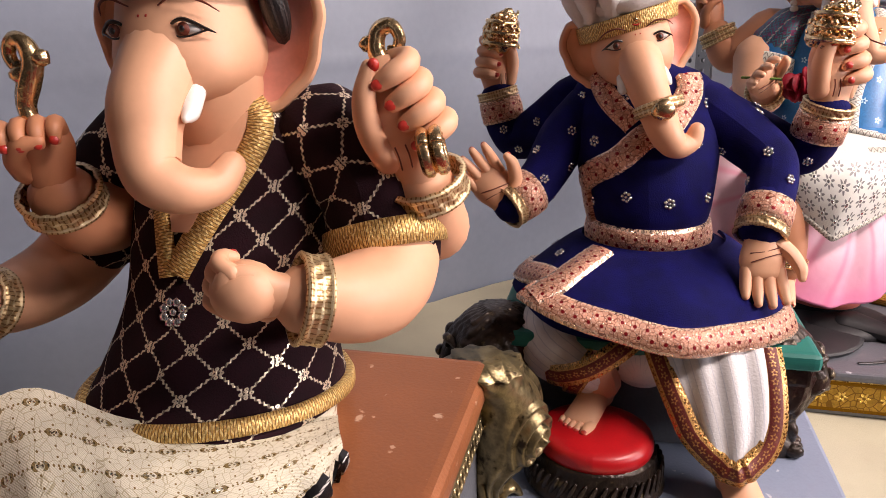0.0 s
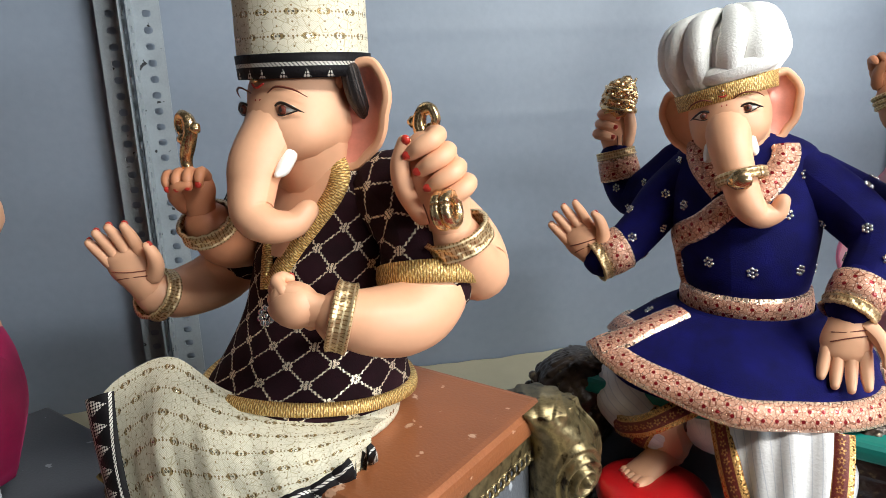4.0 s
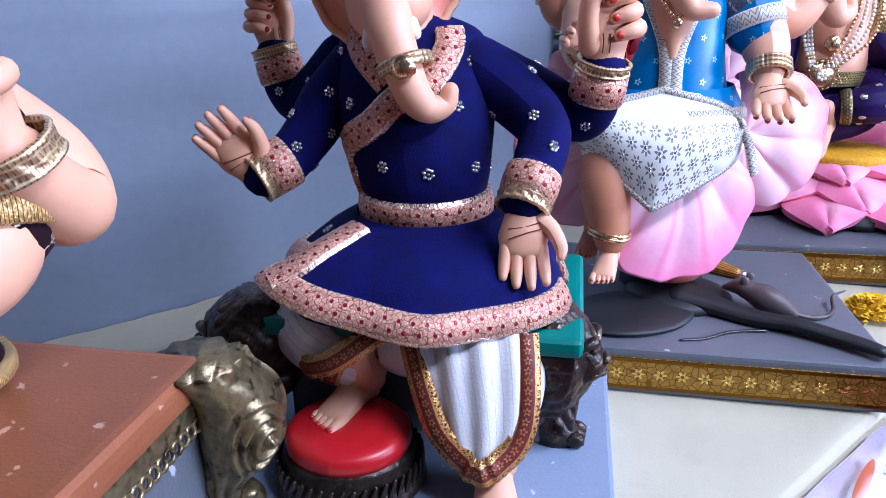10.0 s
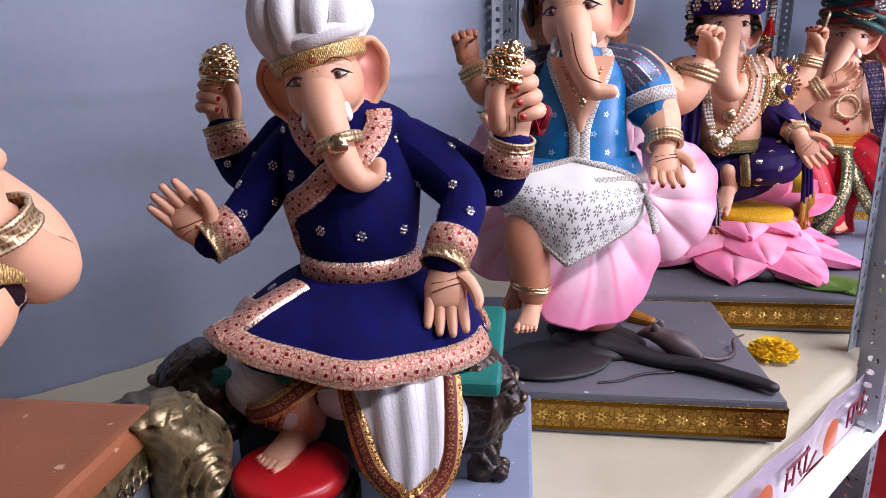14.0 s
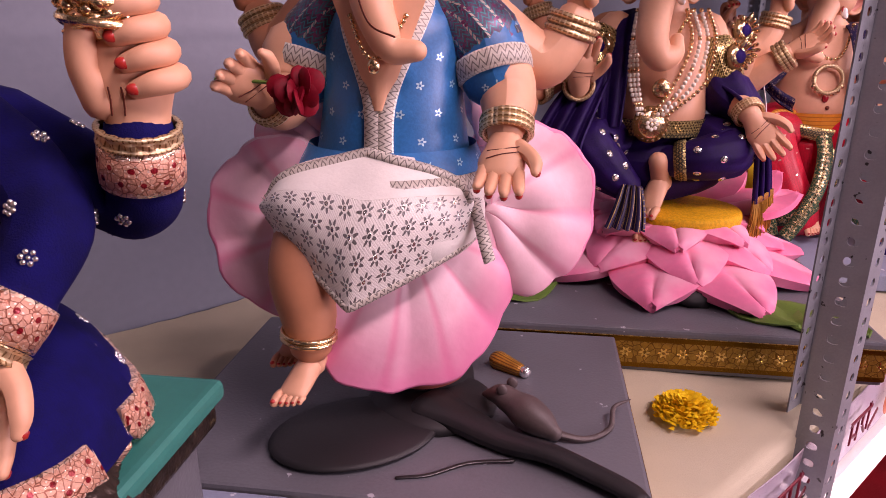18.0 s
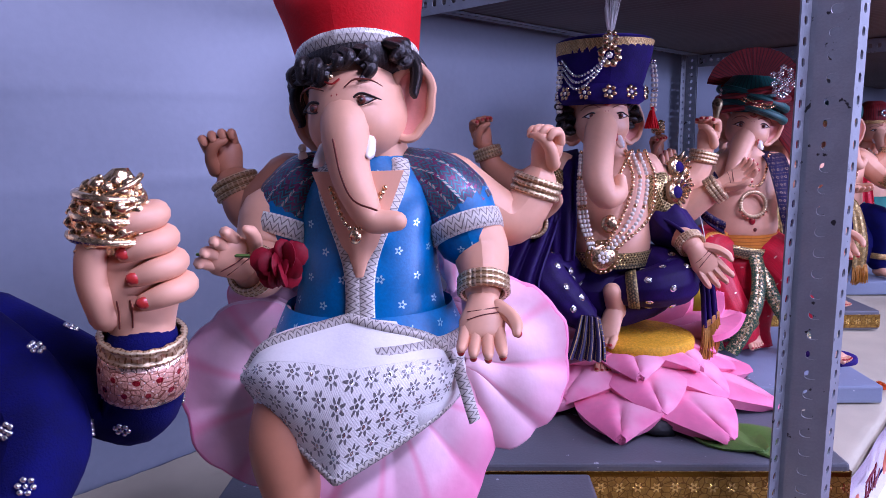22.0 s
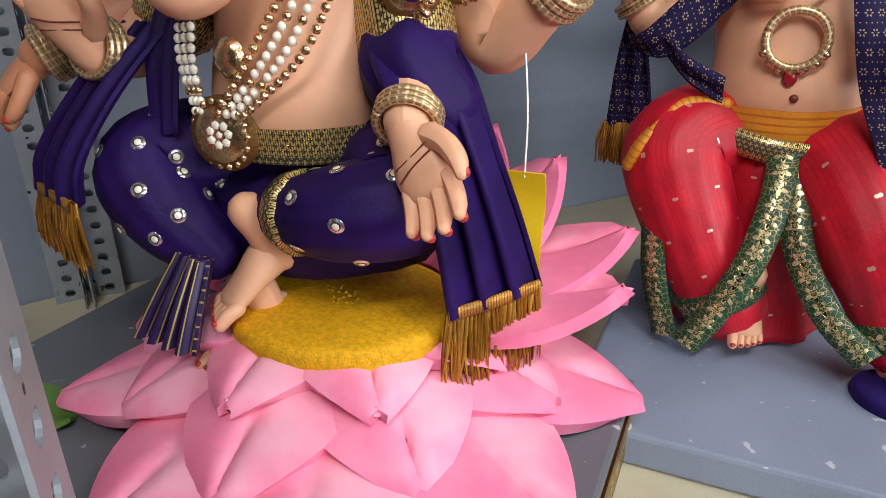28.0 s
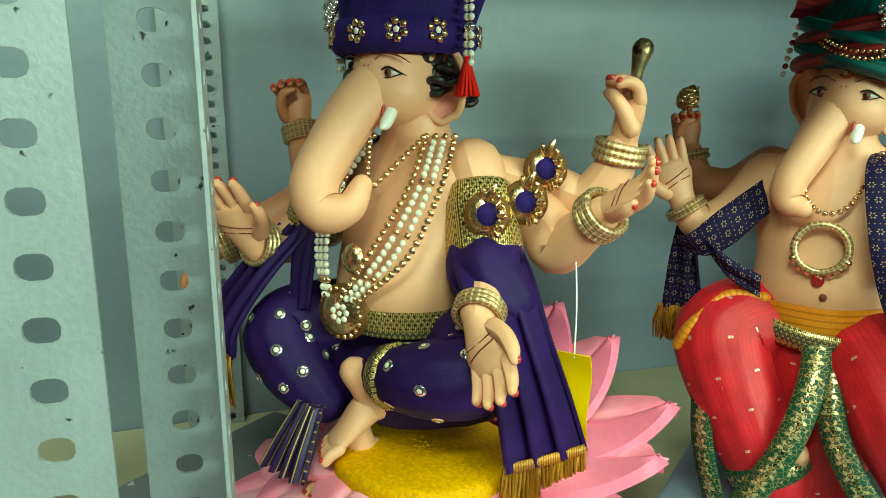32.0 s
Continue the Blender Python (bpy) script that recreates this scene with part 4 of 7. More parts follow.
def face(s, c, size, yaw, trunk, radii, tint=skin, pitch=0, ears=0.75, eyes=True, tusks=True, ear_out=(0.9, 0.25, 0.1)):
    """An elephant head at c: skull, brow, cheeks, eyes, marks, tusks, ears and a trunk through the given points."""
    m = Euler((radians(pitch), 0, radians(yaw))).to_matrix()
    r = np.array(m)
    c = arr(*c)

    def at(x, y, z):
        return c + r @ (arr(x, y, z) * size)
    turn = m.to_4x4()
    ph, th = np.linspace(0.03, np.pi - 0.03, 30), np.linspace(0, 2 * np.pi, 40, endpoint=False)
    g = np.stack([np.sin(ph)[:, None] * np.cos(th), np.sin(ph)[:, None] * np.sin(th), -np.cos(ph)[:, None] + 0 * th], -1)
    grow = np.ones(g.shape[:2])
    for way, a, k in (((0.38, -0.68, 0.6), 0.10, 9), ((-0.38, -0.68, 0.6), 0.10, 9), ((0.62, -0.7, -0.38), 0.13, 11), ((-0.62, -0.7, -0.38), 0.13, 11),
                      ((0, -0.95, -0.3), 0.16, 7), ((0.95, -0.3, 0.15), -0.07, 9), ((-0.95, -0.3, 0.15), -0.07, 9), ((0.5, -0.85, 0.12), -0.035, 40), ((-0.5, -0.85, 0.12), -0.035, 40)):
        grow += a * np.exp(k * (g @ unit(arr(*way)) - 1))
    s.lattice((g * grow[..., None] * arr(0.94, 0.98, 1.0) * size) @ r.T + c, tint, True, True)
    for k in (-1, 1):
        if eyes:
            s.ball(at(0.47 * k, -0.87, 0.1), (size * 0.18, size * 0.09, size * 0.075), white_paint, turn, 12, 8)
            s.ball(at(0.46 * k, -0.965, 0.1), (size * 0.08, size * 0.045, size * 0.08), brown_line, turn, 10, 6)
            s.ball(at(0.46 * k, -0.995, 0.1), (size * 0.042, size * 0.03, size * 0.042), black_paint, turn, 8, 6)
            s.tube([at(0.25 * k, -0.95, 0.09), at(0.36 * k, -0.985, 0.18), at(0.5 * k, -0.98, 0.2), at(0.68 * k, -0.88, 0.1), at(0.76 * k, -0.8, 0.05)], [size * 0.014, size * 0.022, size * 0.025, size * 0.02, size * 0.008], black_paint, 6, 4)
            s.tube([at(0.27 * k, -0.96, 0.06), at(0.46 * k, -0.985, 0.01), at(0.7 * k, -0.87, 0.08)], [size * 0.012] * 3, black_paint, 6, 4)
            s.tube([at(0.2 * k, -1.0, 0.36), at(0.42 * k, -1.02, 0.45), at(0.66 * k, -0.9, 0.4), at(0.8 * k, -0.74, 0.28)], [size * 0.01, size * 0.018, size * 0.016, size * 0.006], brown_line, 6, 4)
        if tusks:
            a = at(0.42 * k, -0.86, -0.62)
            s.tube([a, at(0.47 * k, -1.08, -0.82), at(0.5 * k, -1.22, -0.88)], [size * 0.13, size * 0.115, size * 0.05], white_paint, 10, 4)
            s.tube([at(0.36 * k, -0.9, -0.34), at(0.34 * k, -1.0, -0.6), at(0.4 * k, -0.98, -0.84)], [size * 0.035] * 3, red_paint, 6, 4)
        if ears:
            s.ear(at(0.82 * k, 0.05, 0.1), r @ arr(ear_out[0] * k, ear_out[1], ear_out[2]), r @ arr(0.12 * k, 0.05, 1), size * 1.25 * ears, ear_pink, tint)
    s.tube([at(0, -0.5, 0.1), *trunk], [(size * 0.52, size * 0.45), *radii], tint, 18, 7, up=(0, 1, 0.2))
    # forehead marks
    s.tube([at(-0.13, -1.02, 0.5), at(0, -1.05, 0.44), at(0.13, -1.02, 0.5)], [size * 0.02] * 3, red_paint, 6, 4)
    s.ball(at(0, -1.06, 0.56), size * 0.05, gold, sides=8, rows=6)
    for dx, dz in ((0, 0.2), (-0.07, 0.14), (0.07, 0.14), (-0.05, 0.25), (0.05, 0.25), (0, 0.09)):
        s.ball(at(dx, -1.03, dz), size * 0.024, red_paint, sides=6, rows=4)


def trunk_line(s, points):
    s.tube(points, [0.0011] * len(points), brown_line, 5, 5)


def conch(s, p, size):
    """A gilded shell or mace head, with rings and a pointed crown."""
    p = arr(*p)
    s.loft([(p[0], p[1], p[2] - size * 0.55, size * 0.2, size * 0.2), (p[0], p[1], p[2] - size * 0.2, size * 0.5, size * 0.45), (p[0], p[1], p[2] + size * 0.15, size * 0.52, size * 0.45),
            (p[0] + size * 0.12, p[1], p[2] + size * 0.45, size * 0.36, size * 0.3), (p[0] + size * 0.25, p[1], p[2] + size * 0.75, size * 0.1, size * 0.1)], gold, 18, 6, fold=(7, 0.12))
    for k in range(3):
        s.bangle(p + arr(0.03 * k, 0, (-0.25 + 0.3 * k)) * size, (0.15, 0, 1), size * (0.53 - 0.04 * k), size * 0.07, gold)
    rnd = random.Random(3)
    for k in range(90):
        t, h = k * 2.4, -0.35 + 0.95 * (k / 90)
        r = np.interp(h, (-0.55, -0.2, 0.15, 0.45, 0.75), (0.22, 0.5, 0.52, 0.36, 0.12))
        s.ball(p + arr(math.cos(t) * r + max(0, h) * 0.2, math.sin(t) * r * 0.88, h) * size, size * rnd.uniform(0.05, 0.12), gold, sides=7, rows=5, lump=0.2)
    for w in range(3):
        coil = [p + arr(math.cos(q + w * 2.1) * (0.56 - 0.035 * q) + 0.03 * q, math.sin(q + w * 2.1) * (0.5 - 0.03 * q), -0.4 + 0.16 * q) * size for q in np.linspace(0, 6.5, 16)]
        s.tube(coil, [size * 0.045] * 16, gold, 6, 2)


def hook(s, p, size, k=1):
    """A gilded curled hook with a beaded knob, held upright."""
    p = arr(*p)
    pts = [p + arr(k * x, 0, z) * size for x, z in ((0.0, -0.8), (0.05, -0.4), (-0.12, 0.0), (-0.3, 0.35), (-0.22, 0.7), (0.05, 0.78), (0.2, 0.55), (0.12, 0.32), (0.0, 0.36))]
    s.tube(pts, [size * 0.15, size * 0.17, size * 0.2, size * 0.19, size * 0.16, size * 0.14, size * 0.12, size * 0.1, size * 0.07], gold, 12, 5, ripple=(6, 0.1, 9))
    s.ball(pts[3] + arr(-0.2 * k, 0, 0.1) * size, size * 0.16, gold, sides=10, rows=8, lump=0.15)
    s.ball(p + arr(0, 0, 0.15) * size, (size * 0.26, size * 0.2, size * 0.2), gold, sides=12, rows=8, lump=0.12)


def cuff(s, p, way, radius, width, material):
    """A cloth cuff round a wrist."""
    d = unit(arr(*way))
    g = s.tube([arr(*p) - d * width / 2, arr(*p), arr(*p) + d * width / 2], [radius * 1.04, radius, radius * 0.98], material, 16, 3, caps=True)
    return g


def scatter(s, grid, cells, make, umin=0.0, umax=1.0, vmin=0.05, vmax=0.95, jitter=0.15, seed=1, closed=True):
    rnd = random.Random(seed)
    nu, nv = cells
    for i in range(nv):
        for j in range(nu):
            u = umin + (umax - umin) * (j + 0.5 + 0.5 * (i % 2) + rnd.uniform(-jitter, jitter)) / nu
            v = vmin + (vmax - vmin) * (i + 0.5 + rnd.uniform(-jitter, jitter)) / nv
            if u <= umax + 0.02:
                p, n = s.at(grid, u, v, closed)
                make(p, n)


def statue_navy():
    s = Sculpt()
    body = s.loft([(0.0, 0.0, 0.27, 0.08, 0.076), (0.0, -0.01, 0.325, 0.07, 0.07), (-0.002, -0.012, 0.36, 0.076, 0.074), (-0.008, -0.005, 0.42, 0.086, 0.076), (-0.014, 0.005, 0.47, 0.088, 0.064),
                   (-0.015, 0.01, 0.505, 0.075, 0.05), (-0.02, 0.01, 0.525, 0.036, 0.034)], navy, 40)
    skirt = s.loft([(0.0, -0.01, 0.315, 0.08, 0.077), (0.0, -0.018, 0.302, 0.104, 0.1), (0.0, -0.034, 0.276, 0.138, 0.13), (0.0, -0.044, 0.24, 0.162, 0.146, -0.002, -0.008)], navy, 56, 6, False, fold=(7, 0.035))
    panel = np.zeros((14, 30, 3))
    for i in range(14):
        for j in range(30):
            w, q = i / 13, j / 29
            left = -0.1 - 0.03 * w
            p, n = s.at(skirt, left + (0.3 - left) * q, 0.15 + 0.85 * w)
            panel[i, j] = p + n * (0.005 + 0.03 * w * w * max(0.0, 1 - 3 * q)) + arr(0, 0, 0.016 * w * max(0.0, 1 - 2.5 * q))
    s.sheet(panel[:, ::-1], 0.004, navy)
    s.ribbon(panel, [(q, 0.91) for q in np.linspace(0.0, 1.0, 12)], 0.032, pink_lace, 0.005, 6, False)
    s.ribbon(panel, [(0.035, q) for q in np.linspace(0.08, 0.97, 6)], 0.032, pink_lace, 0.006, 6, False)
    s.ribbon(skirt, [(u, 0.9) for u in np.linspace(0.28, 0.72, 8)], 0.032, pink_lace, 0.004, 6)
    s.ribbon(skirt, [(u, v) for u, v in ((0.7, 0.9), (0.77, 0.76), (0.82, 0.66), (0.88, 0.62))], 0.032, pink_lace, 0.006, 6)
    s.ribbon(body, [(u, 0.16) for u in np.linspace(0.0, 1.0, 12)], 0.034, pink_lace, 0.006, 6)
    s.ribbon(body, [(0.12, 0.86), (0.09, 0.72), (0.04, 0.6), (0.95, 0.52), (0.87, 0.46), (0.82, 0.36), (0.82, 0.22)][:3] + [(0.0, 0.58), (-0.06, 0.5), (-0.13, 0.45), (-0.17, 0.42)], 0.031, pink_lace, 0.005, 6)
    s.ribbon(body, [(-0.17, 0.43), (-0.19, 0.3), (-0.19, 0.16)], 0.022, pink_lace, 0.004, 6)
    s.ribbon(body, [(-0.13, 0.88), (-0.08, 0.74), (-0.02, 0.62)], 0.026, pink_lace, 0.004, 6)
    scatter(s, body, (9, 3), lambda p, n: s.flower(p, n, 0.007, silver), vmin=0.28, vmax=0.8, seed=3)
    scatter(s, skirt, (12, 2), lambda p, n: s.flower(p, n, 0.007, silver), vmin=0.3, vmax=0.85, seed=4)
    # sleeves, cuffs, hands: front pair, back pair
    arms = [
        ([(0.056, 0.0, 0.47), (0.1, -0.006, 0.438), (0.132, -0.03, 0.41), (0.128, -0.058, 0.378), (0.122, -0.075, 0.36)], None, (0.06, -0.45, -0.9), (0.15, -0.9, 0.42), -1),
        ([(-0.075, 0.0, 0.468), (-0.106, -0.015, 0.434), (-0.125, -0.04, 0.4), (-0.14, -0.06, 0.378), (-0.15, -0.07, 0.372)], (-0.165, -0.09, 0.388), (-0.6, -0.15, 0.8), (0.15, -0.98, 0.1), 1),
        ([(0.055, 0.03, 0.466), (0.118, 0.03, 0.434), (0.165, 0.02, 0.415), (0.182, 0.01, 0.428), (0.186, 0.005, 0.45)], None, (0.0, 0.1, 1), (-0.1, -1, 0.1), 1),
        ([(-0.1, 0.04, 0.475), (-0.14, 0.06, 0.44), (-0.175, 0.07, 0.42), (-0.195, 0.075, 0.44), (-0.2, 0.075, 0.46)], None, (-0.15, 0.1, 1), (0.2, -1, 0.1), -1),
    ]
    for k, (pts, hand_at, way, palm, th) in enumerate(arms):
        g = s.tube(pts, [0.033, 0.032, 0.028, 0.026, 0.0235], navy, 24, 6, ripple=(5, 0.03, 6))
        scatter(s, g, (3, 3), lambda p, n: s.flower(p, n, 0.0062, silver), vmin=0.1, vmax=0.8, seed=20 + k)
        end, d = arr(*pts[-1]), unit(arr(*pts[-1]) - arr(*pts[-2]))
        g = cuff(s, end, d, 0.026, 0.03, navy)
        s.ribbon(g, [(q, 0.5) for q in np.linspace(0, 1, 10)], 0.032, pink_lace, 0.003, 4)
        s.band(end + d * 0.022, d, 0.0255, 0.012, gold_ridged)
        w = end + d * 0.022
        if k < 2:
            s.hand(w, way, palm, 0.084, skin, 0.12 if k else 0.1, thumb=th, nails=nail)
        else:
            s.grip(w, way, (0.5, -0.86, 0.1) if k == 2 else (0.25, -1, 0), 0.098 if k == 2 else 0.082, skin, nail, 1 if k == 2 else -1)
            conch(s, w + arr(way[0] * 0.03 - 0.01 * (1 if k == 2 else -1), -0.01, 0.084 if k == 2 else 0.078), 0.044)
    # legs in white silk with red and gold borders
    left = s.tube([(0.05, 0.0, 0.21), (0.082, -0.07, 0.2), (0.098, -0.115, 0.192), (0.1, -0.148, 0.165), (0.098, -0.168, 0.132)], [0.042, 0.044, 0.046, 0.046, 0.036], white_silk, 56, 7, ripple=(17, 0.012, 2.5))
    right = s.tube([(-0.05, 0.0, 0.215), (-0.095, -0.075, 0.215), (-0.105, -0.11, 0.205), (-0.082, -0.12, 0.19), (-0.06, -0.126, 0.178)], [0.045, 0.045, 0.046, 0.042, 0.033], white_silk, 48, 7, ripple=(13, 0.022, 2.5))
    s.tube([(0.0, -0.06, 0.22), (0.0, -0.1, 0.2)], [0.07, 0.05], white_silk, 16, 4)
    s.ribbon(right, [(u, 0.97) for u in np.linspace(0, 1, 10)], 0.022, red_lace, 0.004, 5)
    rim_l = resample([(0.0, -0.128, 0.245), (0.016, -0.16, 0.212), (0.036, -0.186, 0.175), (0.054, -0.203, 0.145), (0.074, -0.212, 0.13)], 20)
    rim_r = resample([(0.124, -0.135, 0.245), (0.13, -0.164, 0.212), (0.132, -0.186, 0.175), (0.127, -0.2, 0.147), (0.112, -0.211, 0.132)], 20)
    drape = np.zeros((20, 25, 3))
    for i in range(20):
        for j in range(25):
            q, w = j / 24, i / 19
            p = rim_l[i] * (1 - q) + rim_r[i] * q
            fan = math.sin(26 * q + 7 * w * (1 - q)) * (0.004 - 0.002 * w)
            drape[i, j] = p + arr(0, -0.024 * math.sin(math.pi * q) * (1 - 0.5 * w) + fan, -0.006 * math.sin(math.pi * q) * w)
    s.sheet(drape[:, ::-1], 0.004, white_silk)
    hem = list(drape[:, 0]) + list(drape[-1, 1:-1]) + list(drape[::-1, -1])
    s.strap(spline([hem[k] + arr(0, -0.004, 0) for k in range(0, len(hem), 3)], 3), spline([(-0.25 + 0.5 * k / (len(hem) - 1), -1, 0.1) for k in range(0, len(hem), 3)], 3), 0.026, red_lace, 0.004)
    for side, x1 in ((0, 0.03), (-1, 0.115)):
        wing = [[(drape[i, side][0] * (1 - m / 4) + (x1 if i < 10 else 0.098) * m / 4, drape[i, side][1] * (1 - m / 4) - 0.11 * m / 4, drape[i, side][2] + 0.004 * m) for m in range(5)] for i in range(20)]
        s.sheet(wing if side == 0 else [r[::-1] for r in wing], 0.003, white_silk)
    s.strap(spline([(-0.004, -0.15, 0.24), (-0.03, -0.172, 0.224), (-0.06, -0.178, 0.203), (-0.09, -0.166, 0.186), (-0.108, -0.15, 0.18)], 8), spline([(0, -1, 0.4), (0, -1, 0.2), (-0.1, -1, 0), (-0.3, -1, 0), (-0.5, -1, 0)], 8), 0.026, red_lace, 0.004)
    s.tube([(0.098, -0.165, 0.15), (0.1, -0.176, 0.105)], [0.03, 0.026], skin, 12, 4)
    s.foot((0.1, -0.182, 0.118), (0.2, -1, -0.05), 0.1, skin, nail, 1)
    s.tube([(-0.058, -0.13, 0.19), (-0.048, -0.128, 0.165)], [0.03, 0.026], skin, 12, 4)
    s.foot((-0.047, -0.125, 0.172), (-0.4, -1, -0.08), 0.09, skin, nail, -1)
    # head and turban
    head = s.mark()
    s.tube([(-0.02, 0.005, 0.5), (-0.02, -0.005, 0.545)], [0.04, 0.042], skin, 16, 4)
    trunk = [(-0.028, -0.062, 0.52), (-0.024, -0.078, 0.485), (-0.018, -0.088, 0.452), (-0.006, -0.084, 0.434), (0.012, -0.08, 0.434), (0.02, -0.08, 0.446)]
    face(s, (-0.024, -0.004, 0.553), 0.054, -4, trunk, [0.025, 0.021, 0.019, 0.016, 0.012, 0.009], ears=0.68)
    s.bangle((-0.02, -0.08, 0.482), (0.1, -0.25, -1), 0.026, 0.004, gold_ridged, 2, 0.006)
    s.ball((-0.022, -0.107, 0.482), (0.014, 0.006, 0.012), gold, sides=12, rows=8, lump=0.1)
    s.loft([(-0.024, 0.004, 0.57, 0.06, 0.064, 0.002, 0.005), (-0.024, 0.004, 0.59, 0.0625, 0.067, 0.002, 0.005)], gold_lace, 30, 4)
    s.loft([(-0.022, 0.006, 0.588, 0.058, 0.06), (-0.02, 0.006, 0.62, 0.06, 0.06), (-0.02, 0.008, 0.65, 0.055, 0.055), (-0.018, 0.008, 0.665, 0.03, 0.03)], turban_white, 30, 5)
    rnd = random.Random(5)
    for k in range(12):
        a = -3.0 + k * 0.5
        lean = 0.35 if a > -0.4 else 0.1
        pts = [(-0.022 + 0.054 * math.sin(a), 0.006 - 0.056 * math.cos(a), 0.598 + 0.006 * math.sin(a)), (-0.022 + 0.063 * math.sin(a + lean * 0.4), 0.006 - 0.064 * math.cos(a + lean * 0.4), 0.626),
               (-0.022 + 0.053 * math.sin(a + lean), 0.007 - 0.053 * math.cos(a + lean), 0.66), (-0.018 + 0.022 * math.sin(a + lean * 1.6), 0.008 - 0.022 * math.cos(a + lean * 1.6), 0.673)]
        s.tube(pts, [0.011, 0.016, 0.0155, 0.011], turban_white, 12, 5, ripple=(3, 0.06, 2))
    s.tube([(-0.07, -0.02, 0.604), (-0.03, -0.056, 0.602), (0.02, -0.046, 0.608), (0.036, 0.0, 0.612)], [0.011] * 4, turban_white, 10, 5)
    s.loft([(-0.024, 0.03, 0.585, 0.05, 0.035), (-0.024, 0.035, 0.55, 0.045, 0.028), (-0.024, 0.03, 0.53, 0.03, 0.02)], hair, 20, 4)
    s.shift(head, (-0.008, -0.015, -0.008), (0, -11, 13), (-0.024, -0.004, 0.553), 0.94)
    ob = s.make("seated_statue", place(0.80, 0.58))
    return tagged(ob, "seated elephant-headed statue in navy velvet tunic and white turban", "statue", "statues on the table")


statue_navy()


def statue_maroon():
    s = Sculpt()
    body = s.loft([(-0.022, -0.012, 0.27, 0.112, 0.12, 0.012), (-0.018, -0.004, 0.3, 0.1, 0.104, 0.008), (-0.012, 0.01, 0.36, 0.085, 0.086), (-0.005, 0.022, 0.42, 0.086, 0.08), (0.0, 0.035, 0.475, 0.09, 0.068),
                   (0.0, 0.03, 0.505, 0.07, 0.055), (0.0, 0.02, 0.525, 0.04, 0.04)], maroon, 56, fold=None)
    s.ribbon(body, [(u, 0.05 + 0.035 * math.sin(9.5 * u + 1.0)) for u in np.linspace(0.0, 1.0, 26)], 0.014, gold_lace, 0.005, 6)
    # bare chest in the open neck, lace along its edges, fringed necklace below
    chest = np.zeros((9, 7, 3))
    for i in range(9):
        for m in range(7):
            w = i / 8
            p, n = s.at(body, (m / 6 - 0.5) * 0.25 * (1 - 0.9 * w), 0.97 - 0.45 * w)
            chest[i, m] = p + n * 0.003
    s.sheet(chest[:, ::-1], 0.003, skin)
    s.ribbon(body, [(0.135, 0.97), (0.115, 0.84), (0.075, 0.69), (0.03, 0.54), (0.0, 0.44)], 0.02, gold_lace, 0.0035, 6)
    s.ribbon(body, [(-0.135, 0.97), (-0.115, 0.84), (-0.075, 0.69), (-0.035, 0.54), (-0.012, 0.43)], 0.015, gold_lace, 0.0035, 6)
    for k in range(11):
        p, n = s.at(body, -0.035 + 0.0075 * k, 0.6 + 0.0006 * (k - 5) ** 2)
        s.tube([p + n * 0.006, p + n * 0.008 + arr(0, 0, -0.016), p + n * 0.007 + arr(0, 0, -0.036 + 0.0012 * (k - 5) ** 2)], [0.0028, 0.0032, 0.0014], gold, 6, 3)
    p, n = s.at(body, 0.0, 0.36)
    s.flower(p, n, 0.012, silver, silver, 8)
    # arms
    sl = s.tube([(0.08, 0.03, 0.485), (0.12, 0.022, 0.452), (0.134, 0.008, 0.408)], [0.045, 0.046, 0.045], maroon, 20, 6)
    s.ribbon(sl, [(u, 0.97) for u in np.linspace(0, 1, 9)], 0.022, gold_lace, 0.004, 5)
    sr = s.tube([(-0.08, 0.03, 0.485), (-0.115, 0.015, 0.45), (-0.125, 0.0, 0.41)], [0.045, 0.042, 0.038], maroon, 20, 6)
    s.ribbon(sr, [(u, 0.97) for u in np.linspace(0, 1, 9)], 0.022, gold_lace, 0.004, 5)
    s.tube([(0.132, 0.014, 0.425), (0.142, -0.004, 0.396), (0.14, -0.036, 0.384), (0.128, -0.068, 0.388), (0.112, -0.09, 0.396)], [0.037, 0.037, 0.035, 0.031, 0.025], skin, 18, 6)
    s.band((0.112, -0.09, 0.396), (-0.75, -0.6, 0.25), 0.029, 0.02, gold_ridged)
    s.hand((0.102, -0.1, 0.402), (-0.8, -0.52, 0.22), (-0.5, 0.6, 0.3), 0.075, skin, 1.1, thumb=1, nails=nail, fist=True, lines=False)
    s.ball((0.078, -0.112, 0.408), (0.024, 0.021, 0.021), skin, sides=16, rows=10)
    s.tube([(0.09, 0.06, 0.475), (0.135, 0.072, 0.435), (0.156, 0.064, 0.408), (0.164, 0.04, 0.42), (0.166, 0.01, 0.452)], [0.036, 0.034, 0.032, 0.028, 0.025], skin, 18, 6)
    s.band((0.168, 0.01, 0.454), (-0.12, -0.4, 0.9), 0.03, 0.02, gold_ridged)
    s.grip((0.166, 0.004, 0.464), (-0.2, -0.12, 1), (0.4, -0.9, 0.1), 0.095, skin, nail)
    hook(s, (0.148, 0.0, 0.542), 0.036)
    s.bangle((0.185, -0.03, 0.487), (0.9, 0.2, 0.2), 0.013, 0.005, gold, 2, 0.009)
    s.tube([(-0.12, 0.005, 0.42), (-0.155, -0.015, 0.378), (-0.168, -0.055, 0.366), (-0.165, -0.092, 0.373)], [0.036, 0.034, 0.03, 0.025], skin, 16, 6)
    s.band((-0.165, -0.094, 0.374), (0.05, -0.8, 0.45), 0.027, 0.018, gold_ridged)
